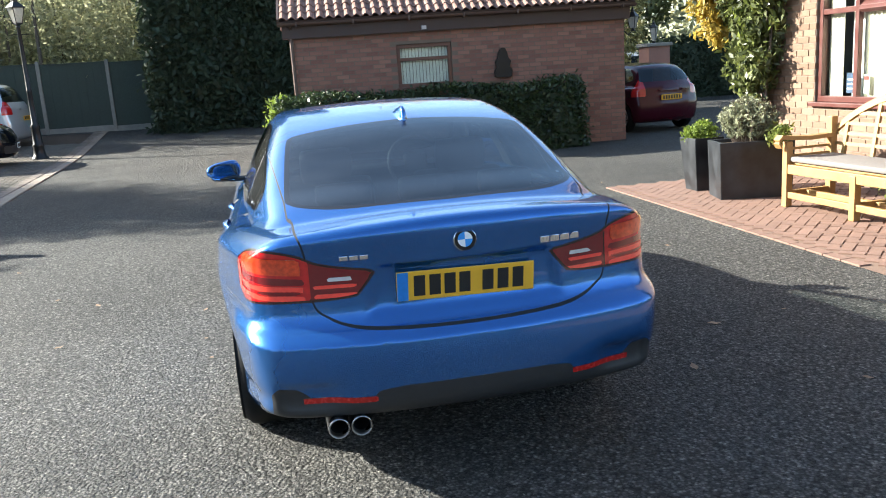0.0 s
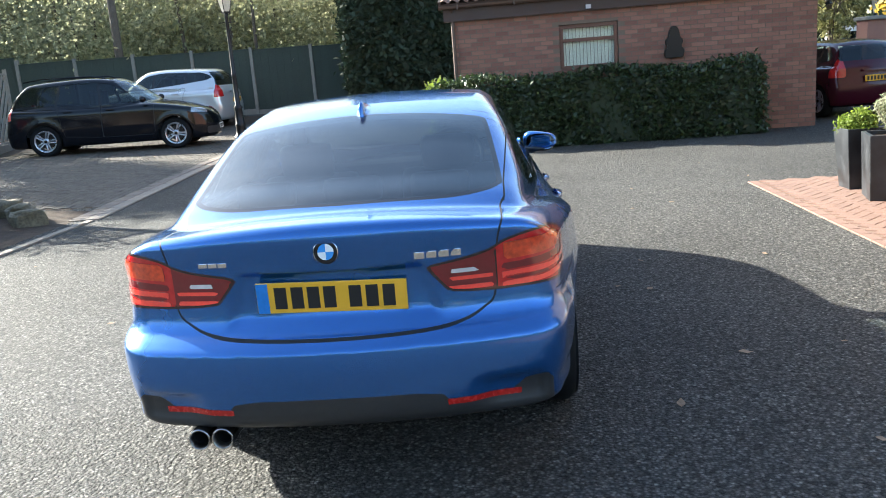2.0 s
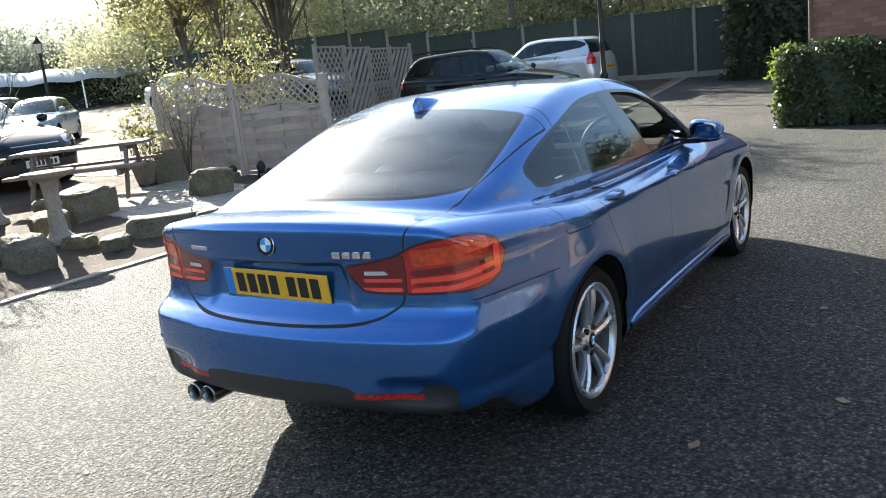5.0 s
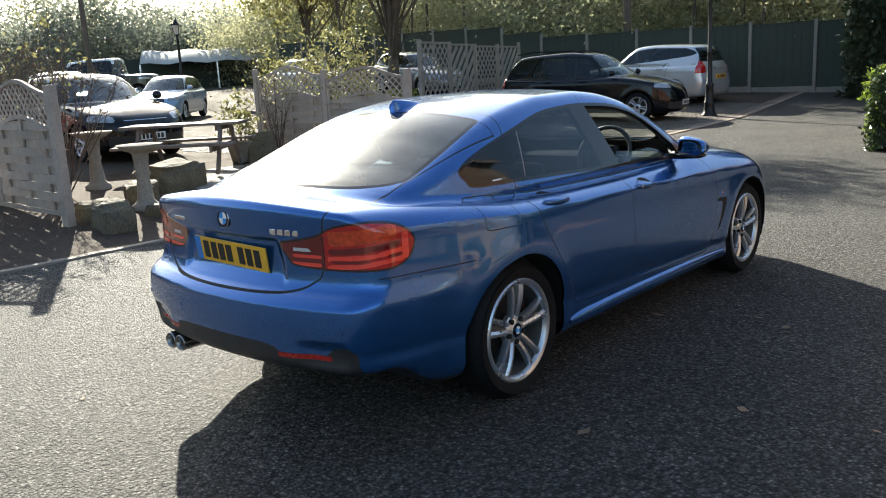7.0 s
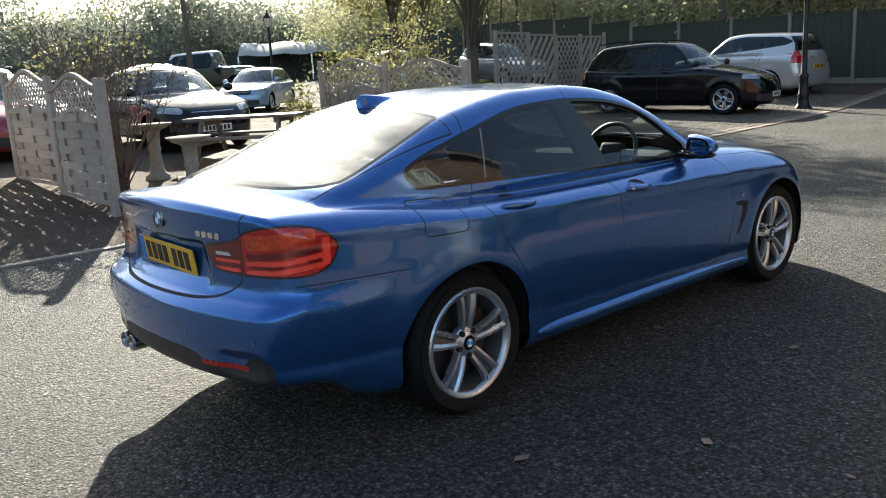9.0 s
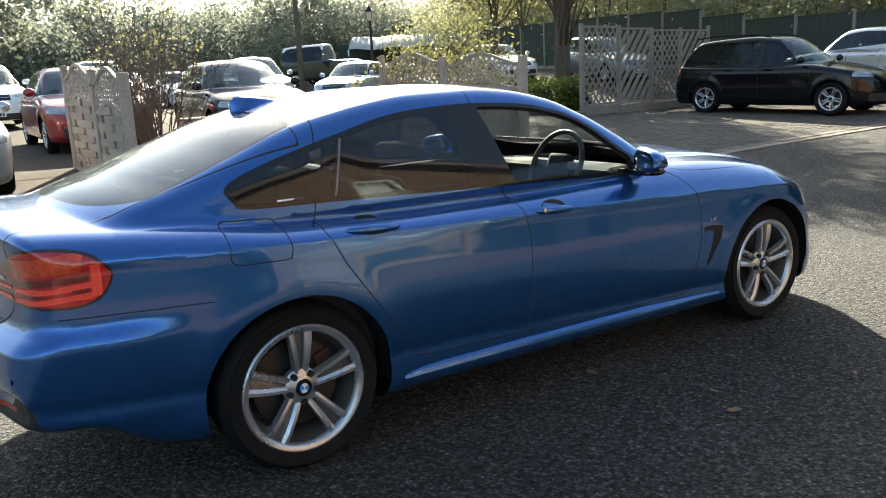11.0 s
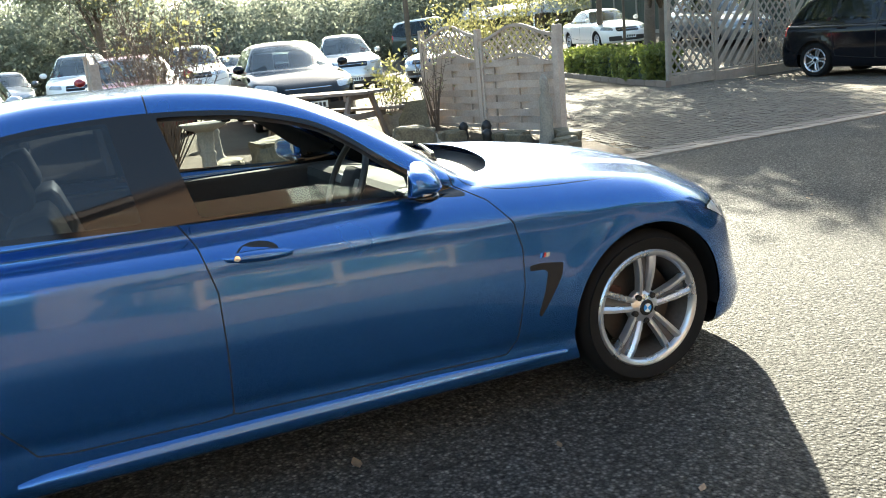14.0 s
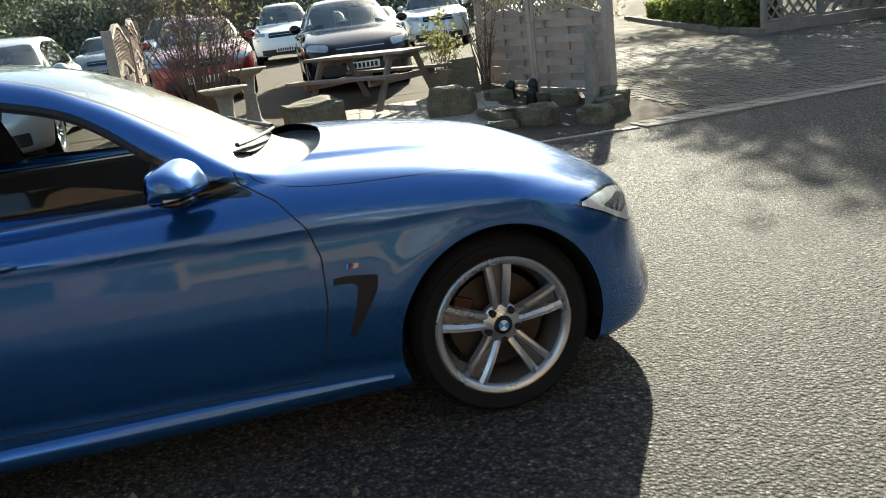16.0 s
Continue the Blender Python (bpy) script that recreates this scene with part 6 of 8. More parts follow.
# ---- fences ----
def bell(u):
    return 0.5 - 0.5 * math.cos(2 * math.pi * u)


def rail(bm, pts, w, t):
    """A flat rail along points in the x-z plane."""
    cols = [[bm.verts.new((x, sy * t, z + sz * w)) for sy, sz in ((-1, -1), (1, -1), (1, 1), (-1, 1))] for x, z in pts]
    for a, b in zip(cols, cols[1:]):
        for k in range(4):
            bm.faces.new((a[k], a[(k + 1) % 4], b[(k + 1) % 4], b[k]))
    bm.faces.new(cols[0][::-1])
    bm.faces.new(cols[-1])


def lattice(parent, x0, x1, lo, hi, step, material, w=0.012, t=0.004, both=True):
    """Diagonal strips between two edges lo(x), hi(x)."""
    for sgn in ((1, -1) if both else (1,)):
        c = x0 - 3.0
        while c < x1 + 3.0:
            xs = np.linspace(x0, x1, 60)
            z = sgn * (xs - c) if sgn > 0 else (c - xs)
            z = z + lo((x0 + x1) / 2)
            on = (z > [lo(q) for q in xs]) & (z < [hi(q) for q in xs])
            if on.sum() >= 2:
                a, b = xs[on][0], xs[on][-1]
                za, zb = z[on][0], z[on][-1]
                L = math.hypot(b - a, zb - za)
                bm = boxed(-0.006, L + 0.006, -t, t, -w, w)
                o = part("lattice_strip", bm, material, parent)
                o.matrix_local = Matrix.Translation((a, sgn * t * 1.02, za)) @ Matrix.Rotation(-math.atan2(zb - za, b - a), 4, "Y")
            c += step


def wavy_panel(a, b, H, label, seed):
    """A woven fence panel with an arched lattice top, from a to b."""
    a, b = Vector(a), Vector(b)
    L = (b - a).length - 0.09
    m = Matrix.Translation((a.x, a.y, gz((a.x + b.x) / 2, (a.y + b.y) / 2) + 0.05)) @ Matrix.Rotation(math.atan2(b.y - a.y, b.x - a.x), 4, "Z") @ Matrix.Translation((0.045, 0, 0))
    pn = thing("woven_fence", label, "fence", m, "woven fence panels")
    rs = random.Random(seed)
    W = M["old_wood"]
    hi = lambda x: H - 0.20 + 0.17 * bell(x / L)  # noqa: E731
    mid = lambda x: H - 0.56 + 0.13 * bell(x / L)  # noqa: E731
    xs = np.linspace(0.0, L, 25)
    for nm, fn in (("top_rail", hi), ("arched_rail", mid)):
        bm = bmesh.new()
        rail(bm, [(x, fn(x)) for x in xs], 0.022, 0.022)
        part(nm, bm, W, pn)
    part("bottom_rail", boxed(0, L, -0.02, 0.02, 0.0, 0.05), W, pn)
    for x in (0.02, L - 0.02):
        part("stile", boxed(x - 0.02, x + 0.02, -0.024, 0.024, 0.0, hi(x)), W, pn)
    for x in (L / 6, L / 2, L * 5 / 6):
        part("batten", boxed(x - 0.018, x + 0.018, -0.012, 0.012, 0.03, mid(x) - 0.02), W, pn)
    n = int((H - 0.52) / 0.098)
    for i in range(n):
        z = 0.055 + i * 0.098
        bm = bmesh.new()
        ph = 1 if i % 2 else -1
        cols = []
        for x in xs:
            if z + 0.09 > mid(x) + 0.02:
                top = max(z + 0.01, mid(x))
            else:
                top = z + 0.1005
            yy = ph * 0.025 * math.sin(3 * math.pi * x / L)
            cols.append([bm.verts.new((x, yy + s, q)) for s, q in ((-0.005, z), (0.005, z), (0.005, top), (-0.005, top))])
        for p, q in zip(cols, cols[1:]):
            for k in range(4):
                bm.faces.new((p[k], p[(k + 1) % 4], q[(k + 1) % 4], q[k]))
        o = part("slat", bm, W, pn)
        o.rotation_euler.y = rs.uniform(-0.004, 0.004)
    lattice(pn, 0.03, L - 0.03, mid, hi, 0.118, W, 0.0115, 0.004)
    return pn


def post(x, y, h, w, label, material, cap=True, name="fence_post"):
    po = part(name, boxed(-w / 2, w / 2, -w / 2, w / 2, -0.3, h, None, 0.006), material, None)
    po.matrix_world = Matrix.Translation((x, y, gz(x, y))) @ Matrix.Rotation(0.2, 4, "Z")
    return tagged(po, label, "post")


FA = [(-6.08, 6.62), (-7.58, 6.20), (-9.05, 5.92)]
FB = [(-5.95, 0.98), (-7.78, 1.00), (-9.60, 0.97)]
for ps, s in ((FA, 1), (FB, 4)):
    for i in range(2):
        wavy_panel((*ps[i], 0), (*ps[i + 1], 0), 1.52, "weathered woven fence panel with arched lattice top", s + i)
    for i, (x, y) in enumerate(ps):
        post(x, y, 1.50 if i else 1.53, 0.10 if i == 0 else 0.08, "weathered square timber fence post", M["old_wood"])


def tall_panel(a, b, H, kind):
    a, b = Vector(a), Vector(b)
    L = (b - a).length - 0.08
    m = Matrix.Translation((a.x, a.y, gz(a.x, a.y) + 0.22)) @ Matrix.Rotation(math.atan2(b.y - a.y, b.x - a.x), 4, "Z") @ Matrix.Translation((0.04, 0, 0))
    pn = thing("trellis", "tall grey diamond trellis panel" if kind == "x" else "tall grey panel of slanting slats", "fence", m, "tall trellis panels")
    W = M["grey_wood"]
    for b4 in ((0, L, 0, 0.05), (0, L, H - 0.05, H), (0, 0.05, 0.05, H - 0.05), (L - 0.05, L, 0.05, H - 0.05)):
        part("frame_bar", boxed(b4[0], b4[1], -0.02, 0.02, b4[2], b4[3]), W, pn)
    if kind == "x":
        lattice(pn, 0.05, L - 0.05, lambda x: 0.05, lambda x: H - 0.05, 0.26, W, 0.026, 0.006)
    else:
        lattice(pn, 0.05, L - 0.05, lambda x: 0.05, lambda x: H - 0.05, 0.33, W, 0.062, 0.008, both=False)
    part("gravel_board", boxed(0, L, -0.025, 0.025, -0.22, -0.01), W, pn)
    return pn


TF = [(-11.05 - 0.249 * s, 12.45 + 0.968 * s) for s in (-0.2, 1.45, 3.05, 4.65, 6.35)]
for i, k in enumerate("x/x/"):
    tall_panel((*TF[i], 0), (*TF[i + 1], 0), 1.85, k)
for x, y in TF:
    post(x, y, 2.12, 0.085, "grey square trellis post", M["grey_wood"])

# close-boarded green fence with concrete posts along the back
fx = np.arange(-3.2, -33, -1.93)
gf_prev = None
for i, x in enumerate(fx):
    y = float(np.interp(-x, [3.3, 15, 30], [23.1, 23.0, 24.4]))
    cp = part("concrete_post", boxed(-0.05, 0.05, -0.06, 0.06, -0.3, 2.12, None, 0.01), M["concrete"], None)
    cp.matrix_world = Matrix.Translation((x, y, gz(x, y)))
    tagged(cp, "pale concrete fence post", "post", "concrete fence posts")
    if gf_prev is not None:
        px, py = gf_prev
        L = math.hypot(px - x, py - y) - 0.1
        gp = thing("boarded_fence", "dark green close-boarded fence panel", "fence", Matrix.Translation((px, py, gz((px + x) / 2, (py + y) / 2))) @ Matrix.Rotation(math.atan2(y - py, x - px), 4, "Z") @ Matrix.Translation((0.05, 0, 0)), "green fence panels")
        nb = 15
        for k in range(nb):
            w = L / nb
            part("board", boxed(k * w + 0.001, (k + 1) * w + 0.012, -0.010 + 0.007 * (k % 2), 0.004 + 0.007 * (k % 2), 0.16, 2.02), M["green_fence"], gp)
        part("gravel_board", boxed(0, L, -0.02, 0.02, -0.1, 0.16), M["concrete"], gp)
        part("capping", boxed(0, L, -0.03, 0.03, 2.02, 2.05), M["green_fence"], gp)
    gf_prev = (x, y)


# ---- foliage ----
def leaf_mesh(name, pts, size, material, parent=None, label="", seed=1, flat=0.0, long=1.6):
    """Many small pointed leaves at the points, each turned its own way."""
    rs = np.random.RandomState(seed)
    n = len(pts)
    d = rs.normal(size=(n, 3))
    d[:, 2] *= 1 - flat
    d /= np.linalg.norm(d, axis=1)[:, None] + 1e-9
    u = np.cross(d, rs.normal(size=(n, 3)))
    u /= np.linalg.norm(u, axis=1)[:, None] + 1e-9
    w = np.cross(d, u)
    s = size * rs.uniform(0.6, 1.35, (n, 1))
    q = np.stack([pts - s * long * 0.5 * d, pts + s * 0.36 * u + s * 0.1 * w, pts + s * long * 0.5 * d, pts - s * 0.36 * u + s * 0.1 * w], 1)
    me = bpy.data.meshes.new(name)
    me.vertices.add(4 * n)
    me.vertices.foreach_set("co", q.astype(np.float32).ravel())
    me.loops.add(4 * n)
    me.loops.foreach_set("vertex_index", np.arange(4 * n, dtype=np.int32))
    me.polygons.add(n)
    me.polygons.foreach_set("loop_start", np.arange(0, 4 * n, 4, dtype=np.int32))
    me.update(calc_edges=True)
    return link(name, me, material, parent, label)


def clumps(rs, centre, radii, n_clump, per, spread, hollow=0.55):
    """Points in clumps inside an ellipsoid, mostly near its skin."""
    d = rs.normal(size=(n_clump, 3))
    d /= np.linalg.norm(d, axis=1)[:, None]
    r = hollow + (1 - hollow) * rs.uniform(size=(n_clump, 1)) ** 0.7
    c = np.array(centre) + d * r * np.array(radii)
    s = spread * rs.uniform(0.5, 1.4, (n_clump, 1, 1))
    return (c[:, None] + rs.normal(size=(n_clump, per, 3)) * s * np.array([1, 1, 0.75])).reshape(-1, 3), c


def tree(x, y, h, r, material, seed, leaf=0.11, n=(60, 90), trunk=0.12, label="", low=0.35, wood="bark", name="tree"):
    rs = np.random.RandomState(seed)
    t = thing(name, label, "tree", Matrix.Translation((x, y, gz(x, y))))
    zc = h * (1 + low) / 2
    pts, cl = clumps(rs, (0, 0, zc), (r, r, h * (1 - low) / 2), n[0], n[1], r * 0.16)
    bm = bmesh.new()
    lean = rs.uniform(-0.15, 0.15, 2)
    spine = [Vector((lean[0] * q * q * 2, lean[1] * q * q * 2, h * 0.72 * q - 0.1)) for q in np.linspace(0, 1, 7)]
    tube(bm, spine, trunk, trunk * 0.35, 10)
    for c in cl[:: max(1, len(cl) // 22)]:
        b = spine[rs.randint(2, 6)]
        e = Vector(c)
        midp = (b + e) / 2 + Vector((0, 0, 0.12 * (e - b).length))
        tube(bm, [b, midp, e], trunk * 0.32, trunk * 0.06, 6)
    part("trunk", bm, M[wood], t, "", True)
    leaf_mesh("crown", pts, leaf, M[material], t, "", seed)
    return t


def bank(name, x0, x1, y0, y1, h, n, leaf, material, seed, label, rough=2.5, per=52):
    """A joined stretch of distant woodland."""
    rs = np.random.RandomState(seed)
    cx, cy = rs.uniform(x0, x1, n), rs.uniform(y0, y1, n)
    top = h + rough * np.sin(cx * 0.31 + 1.3 * seed) * np.cos(cy * 0.27) + rs.normal(size=n) * 0.5
    cz = height(cx, cy) + top * rs.uniform(size=n) ** 0.75
    c = np.stack([cx, cy, cz], 1)
    pts = (c[:, None] + rs.normal(size=(n, per, 3)) * np.array([0.62, 0.62, 0.48])).reshape(-1, 3)
    o = leaf_mesh(name, pts, leaf, M[material], None, label, seed)
    return tagged(o, label, "woodland", kind="stuff")


bank("far_woods", -40, -1, 24.5, 33, 5.2, 1500, 0.10, "olive_leaf", 3, "sunlit olive and yellow autumn woodland behind the fence", per=115)
bank("far_woods", -42, 0, 27, 36, 7.0, 1000, 0.15, "wood_leaf", 5, "dark woodland behind the fence", per=100)
bank("far_woods", -66, -46, -30, 40, 4.6, 1900, 0.20, "haze_leaf", 7, "dark woodland beyond the car park, its leaves greyed for haze", 1.6, 110)
bank("far_woods", -54, -44, -30, 36, 3.4, 900, 0.17, "haze_leaf", 8, "shrubs beyond the car park, their leaves greyed for haze", per=105)
bank("far_woods", 3, 40, 24, 34, 7.0, 700, 0.2, "olive_leaf", 11, "trees behind the outbuilding")
# added behind the camera to close the surroundings in reflections
bank("far_woods", -50, 30, -40, -30, 7.0, 900, 0.34, "wood_leaf", 12, "unseen trees added behind the yard")
bank("far_woods", -46, 2, 36, 42, 6.5, 900, 0.34, "wood_leaf", 14, "deep woodland closing the view behind the fence", 1.5)
# added out of view, so that reflections meet dark trees on this side
bank("far_woods", 22, 30, -30, 6, 4.0, 500, 0.3, "wood_leaf", 13, "unseen trees added beyond the house")
# bare trunks and stems in the wood
rs_ = np.random.RandomState(5)
for i in range(16):
    x, y = rs_.uniform(-34, -3), rs_.uniform(24.5, 28)
    bm = bmesh.new()
    k = rs_.uniform(-0.5, 0.5, 2)
    tube(bm, [(0, 0, -0.2), (k[0] * 0.5, 0, 2.4), (k[0], k[1], 6.0 + rs_.uniform(0, 2))], rs_.uniform(0.05, 0.13), 0.03, 7)
    o = part("bare_trunk", bm, M["bark"], None, "", True)
    o.matrix_world = Matrix.Translation((x, y, gz(x, y)))
    tagged(o, "slim grey tree trunk in the wood", "tree", "bare trunks")
tree(-13.0, 13.3, 6.6, 2.1, "olive_leaf", 21, 0.095, (50, 100), 0.16, "young autumn tree in the raised bed", 0.5)
tree(-13.9, 14.4, 7.2, 2.3, "leaf", 22, 0.095, (50, 100), 0.10, "green tree in the raised bed", 0.5)
# the next yellow and autumn crowns are placed to throw dappled shade on the bay
tree(-18.6, 16.6, 8.0, 2.7, "yellow_leaf", 23, 0.11, (70, 90), 0.05, "tree with yellow autumn leaves by the car park", 0.52)
tree(-22.0, 18.0, 8.5, 3.0, "bush_leaf", 24, 0.13, (80, 110), 0.12, "autumn tree by the car park", 0.3)
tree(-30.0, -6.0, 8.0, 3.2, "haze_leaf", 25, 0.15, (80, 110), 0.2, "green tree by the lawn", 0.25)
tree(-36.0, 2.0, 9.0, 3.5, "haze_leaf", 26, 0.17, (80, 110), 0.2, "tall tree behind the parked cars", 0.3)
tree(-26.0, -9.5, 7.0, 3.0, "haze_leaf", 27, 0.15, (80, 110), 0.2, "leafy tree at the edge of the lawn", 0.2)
tree(10.5, 24.0, 7.5, 3.0, "creeper_leaf", 28, 0.18, (110, 70), 0.12, "green tree behind the brick pier", 0.1)
tree(9.6, 19.5, 4.2, 0.9, "bush_leaf", 30, 0.07, (90, 80), 0.07, "tall olive green shrub behind the brick pier", 0.3, name="shrub")

# dark sheared conifer screen
rs_ = np.random.RandomState(9)
con = thing("conifer_hedge", "tall dark sheared conifer hedge in shade", "hedge")
n = 15000
q = rs_.uniform(size=(n, 3)) * np.array([4.4, 2.6, 7.4]) + np.array([-3.75, 21.2, 0.0])
face = rs_.uniform(size=n)
lump = 0.16 * np.sin(q[:, 0] * 3.1 + q[:, 2]) * np.cos(q[:, 2] * 2.3)
q[face < 0.6, 1] = (21.2 + lump + rs_.normal(size=n) * 0.07)[face < 0.6]
q[(face >= 0.6) & (face < 0.8), 0] = (-3.75 + lump + rs_.normal(size=n) * 0.07)[(face >= 0.6) & (face < 0.8)]
q[(face >= 0.8) & (face < 0.9), 0] = (0.65 + lump)[(face >= 0.8) & (face < 0.9)]
q[:, 2] += height(q[:, 0], q[:, 1])
leaf_mesh("foliage", q, 0.13, M["dark_leaf"], con, "", 3)
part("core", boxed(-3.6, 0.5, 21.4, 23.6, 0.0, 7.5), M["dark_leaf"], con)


def clipped_hedge(name, m, L, D, H, material, n, leaf, label, seed, wob=0.05):
    """A clipped hedge: leaves over a dark core."""
    rs = np.random.RandomState(seed)
    h = thing(name, label, "hedge", m)
    q = rs.uniform(size=(n, 3)) * np.array([L, D, H])
    k = rs.uniform(size=n)
    wave = wob * (np.sin(q[:, 0] * 2.7 + seed) + np.sin(q[:, 0] * 6.1 + q[:, 2] * 4))
    j = rs.normal(size=n) * 0.035
    q[k < 0.5, 1] = (wave + j)[k < 0.5]
    q[(k >= 0.5) & (k < 0.82), 2] = (H + wave + j + 0.02)[(k >= 0.5) & (k < 0.82)]
    q[(k >= 0.82) & (k < 0.91), 0] = (wave + j)[(k >= 0.82) & (k < 0.91)]
    q[k >= 0.91, 0] = (L + wave + j)[k >= 0.91]
    leaf_mesh("foliage", q, leaf, M[material], h, "", seed)
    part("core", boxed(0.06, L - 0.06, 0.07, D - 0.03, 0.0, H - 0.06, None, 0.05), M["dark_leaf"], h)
    return h


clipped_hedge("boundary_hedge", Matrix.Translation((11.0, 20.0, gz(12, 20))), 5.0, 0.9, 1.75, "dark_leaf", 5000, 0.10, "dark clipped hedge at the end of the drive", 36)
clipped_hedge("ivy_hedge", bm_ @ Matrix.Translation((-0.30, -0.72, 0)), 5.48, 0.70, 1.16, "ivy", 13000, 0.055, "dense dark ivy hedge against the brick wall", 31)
# left end of the ivy hedge: sunlight put into a brighter leaf colour
rs_ = np.random.RandomState(33)
p, _ = clumps(rs_, (0, 0, 0.72), (0.13, 0.30, 0.62), 60, 40, 0.07, 0.4)
iv = thing("lit_ivy_end", "end of the ivy hedge, coloured yellow-green as if sunlit", "shrub", bm_ @ Matrix.Translation((-0.26, -0.33, 0)))
leaf_mesh("foliage", p, 0.06, M["box_lit_ivy_leaf"], iv, "", 5)
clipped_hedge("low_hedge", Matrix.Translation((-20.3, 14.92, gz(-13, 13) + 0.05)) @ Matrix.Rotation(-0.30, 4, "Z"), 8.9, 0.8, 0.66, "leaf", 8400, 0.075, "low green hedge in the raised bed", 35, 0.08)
# raised bed kerb
for i in range(-11, 9):
    a0, a1 = Vector((-15.6 + 0.55 * i, 13.25 - 0.14 * i, 0)), Vector((-15.6 + 0.55 * (i + 1), 13.25 - 0.14 * (i + 1), 0))
    k = part("bed_kerb", boxed(0.004, 0.55, -0.06, 0.06, -0.1, 0.13, None, 0.012), M["edge_dark"], None)
    k.matrix_world = Matrix.Translation((a0.x, a0.y, gz(a0.x, a0.y))) @ Matrix.Rotation(math.atan2(a1.y - a0.y, a1.x - a0.x), 4, "Z")
    tagged(k, "grey stone edging of the raised bed", "kerb", "bed edging", kind="structure")

# rambling bushes on and by the panels
def rambler(x, y, h, r, mats, seed, label, stems=26, leaf=0.05, n=(40, 30), twigs=4):
    rs = np.random.RandomState(seed)
    b = thing("bush", label, "bush", Matrix.Translation((x, y, gz(x, y))))
    bm = bmesh.new()
    for i in range(stems):
        a, s = rs.uniform(0, 2 * math.pi), rs.uniform(0.3, 1)
        e = Vector((math.cos(a) * r * s, math.sin(a) * r * s, h * rs.uniform(0.6, 1.0)))
        m1 = Vector((e.x * 0.45 + rs.uniform(-0.18, 0.18) * r, e.y * 0.45 + rs.uniform(-0.18, 0.18) * r, e.z * 0.5))
        tube(bm, [(rs.uniform(-0.06, 0.06), rs.uniform(-0.06, 0.06), -0.05), m1, e], 0.012, 0.003, 5)
        for k in range(twigs):
            s0 = m1.lerp(e, rs.uniform(0.0, 1.0))
            tube(bm, [s0, s0 + Vector(rs.normal(size=3) * (0.13 if twigs < 6 else 0.19)) + Vector((0, 0, 0.1))], 0.004, 0.002, 4)
    tagged(part("stem", bm, M["twig"], b), kind="stuff")
    pts, _ = clumps(rs, (0, 0, h * 0.72), (r, r, h * 0.36), n[0], n[1], 0.12, 0.2)
    leaf_mesh("leaves", pts, leaf, M[mats], b, "", seed)
    return b


rambler(-7.9, 6.9, 2.0, 0.85, "bush_leaf", 41, "rambling yellow-green bush leaning over the fence", 34, 0.042, (70, 36))
rambler(-9.2, 6.6, 1.75, 0.8, "bush_leaf", 42, "straggly yellow-green bush behind the fence", 26, 0.042, (50, 34))
rambler(-8.35, 5.75, 1.35, 0.4, "olive_leaf", 46, "bare climbing stems against the fence panel", 14, 0.04, (8, 10))
rambler(-7.7, 1.75, 2.2, 0.95, "twig", 43, "bare red-brown rose bush with a few leaves", 42, 0.035, (26, 12), 9)
rambler(-9.4, 1.9, 2.3, 1.0, "bush_leaf", 44, "straggly bush turning to autumn colour", 34, 0.05, (26, 16), 9)
rambler(-8.6, 5.15, 1.05, 0.27, "bush_leaf", 45, "pale variegated shrub growing in a pot", 10, 0.06, (16, 20))


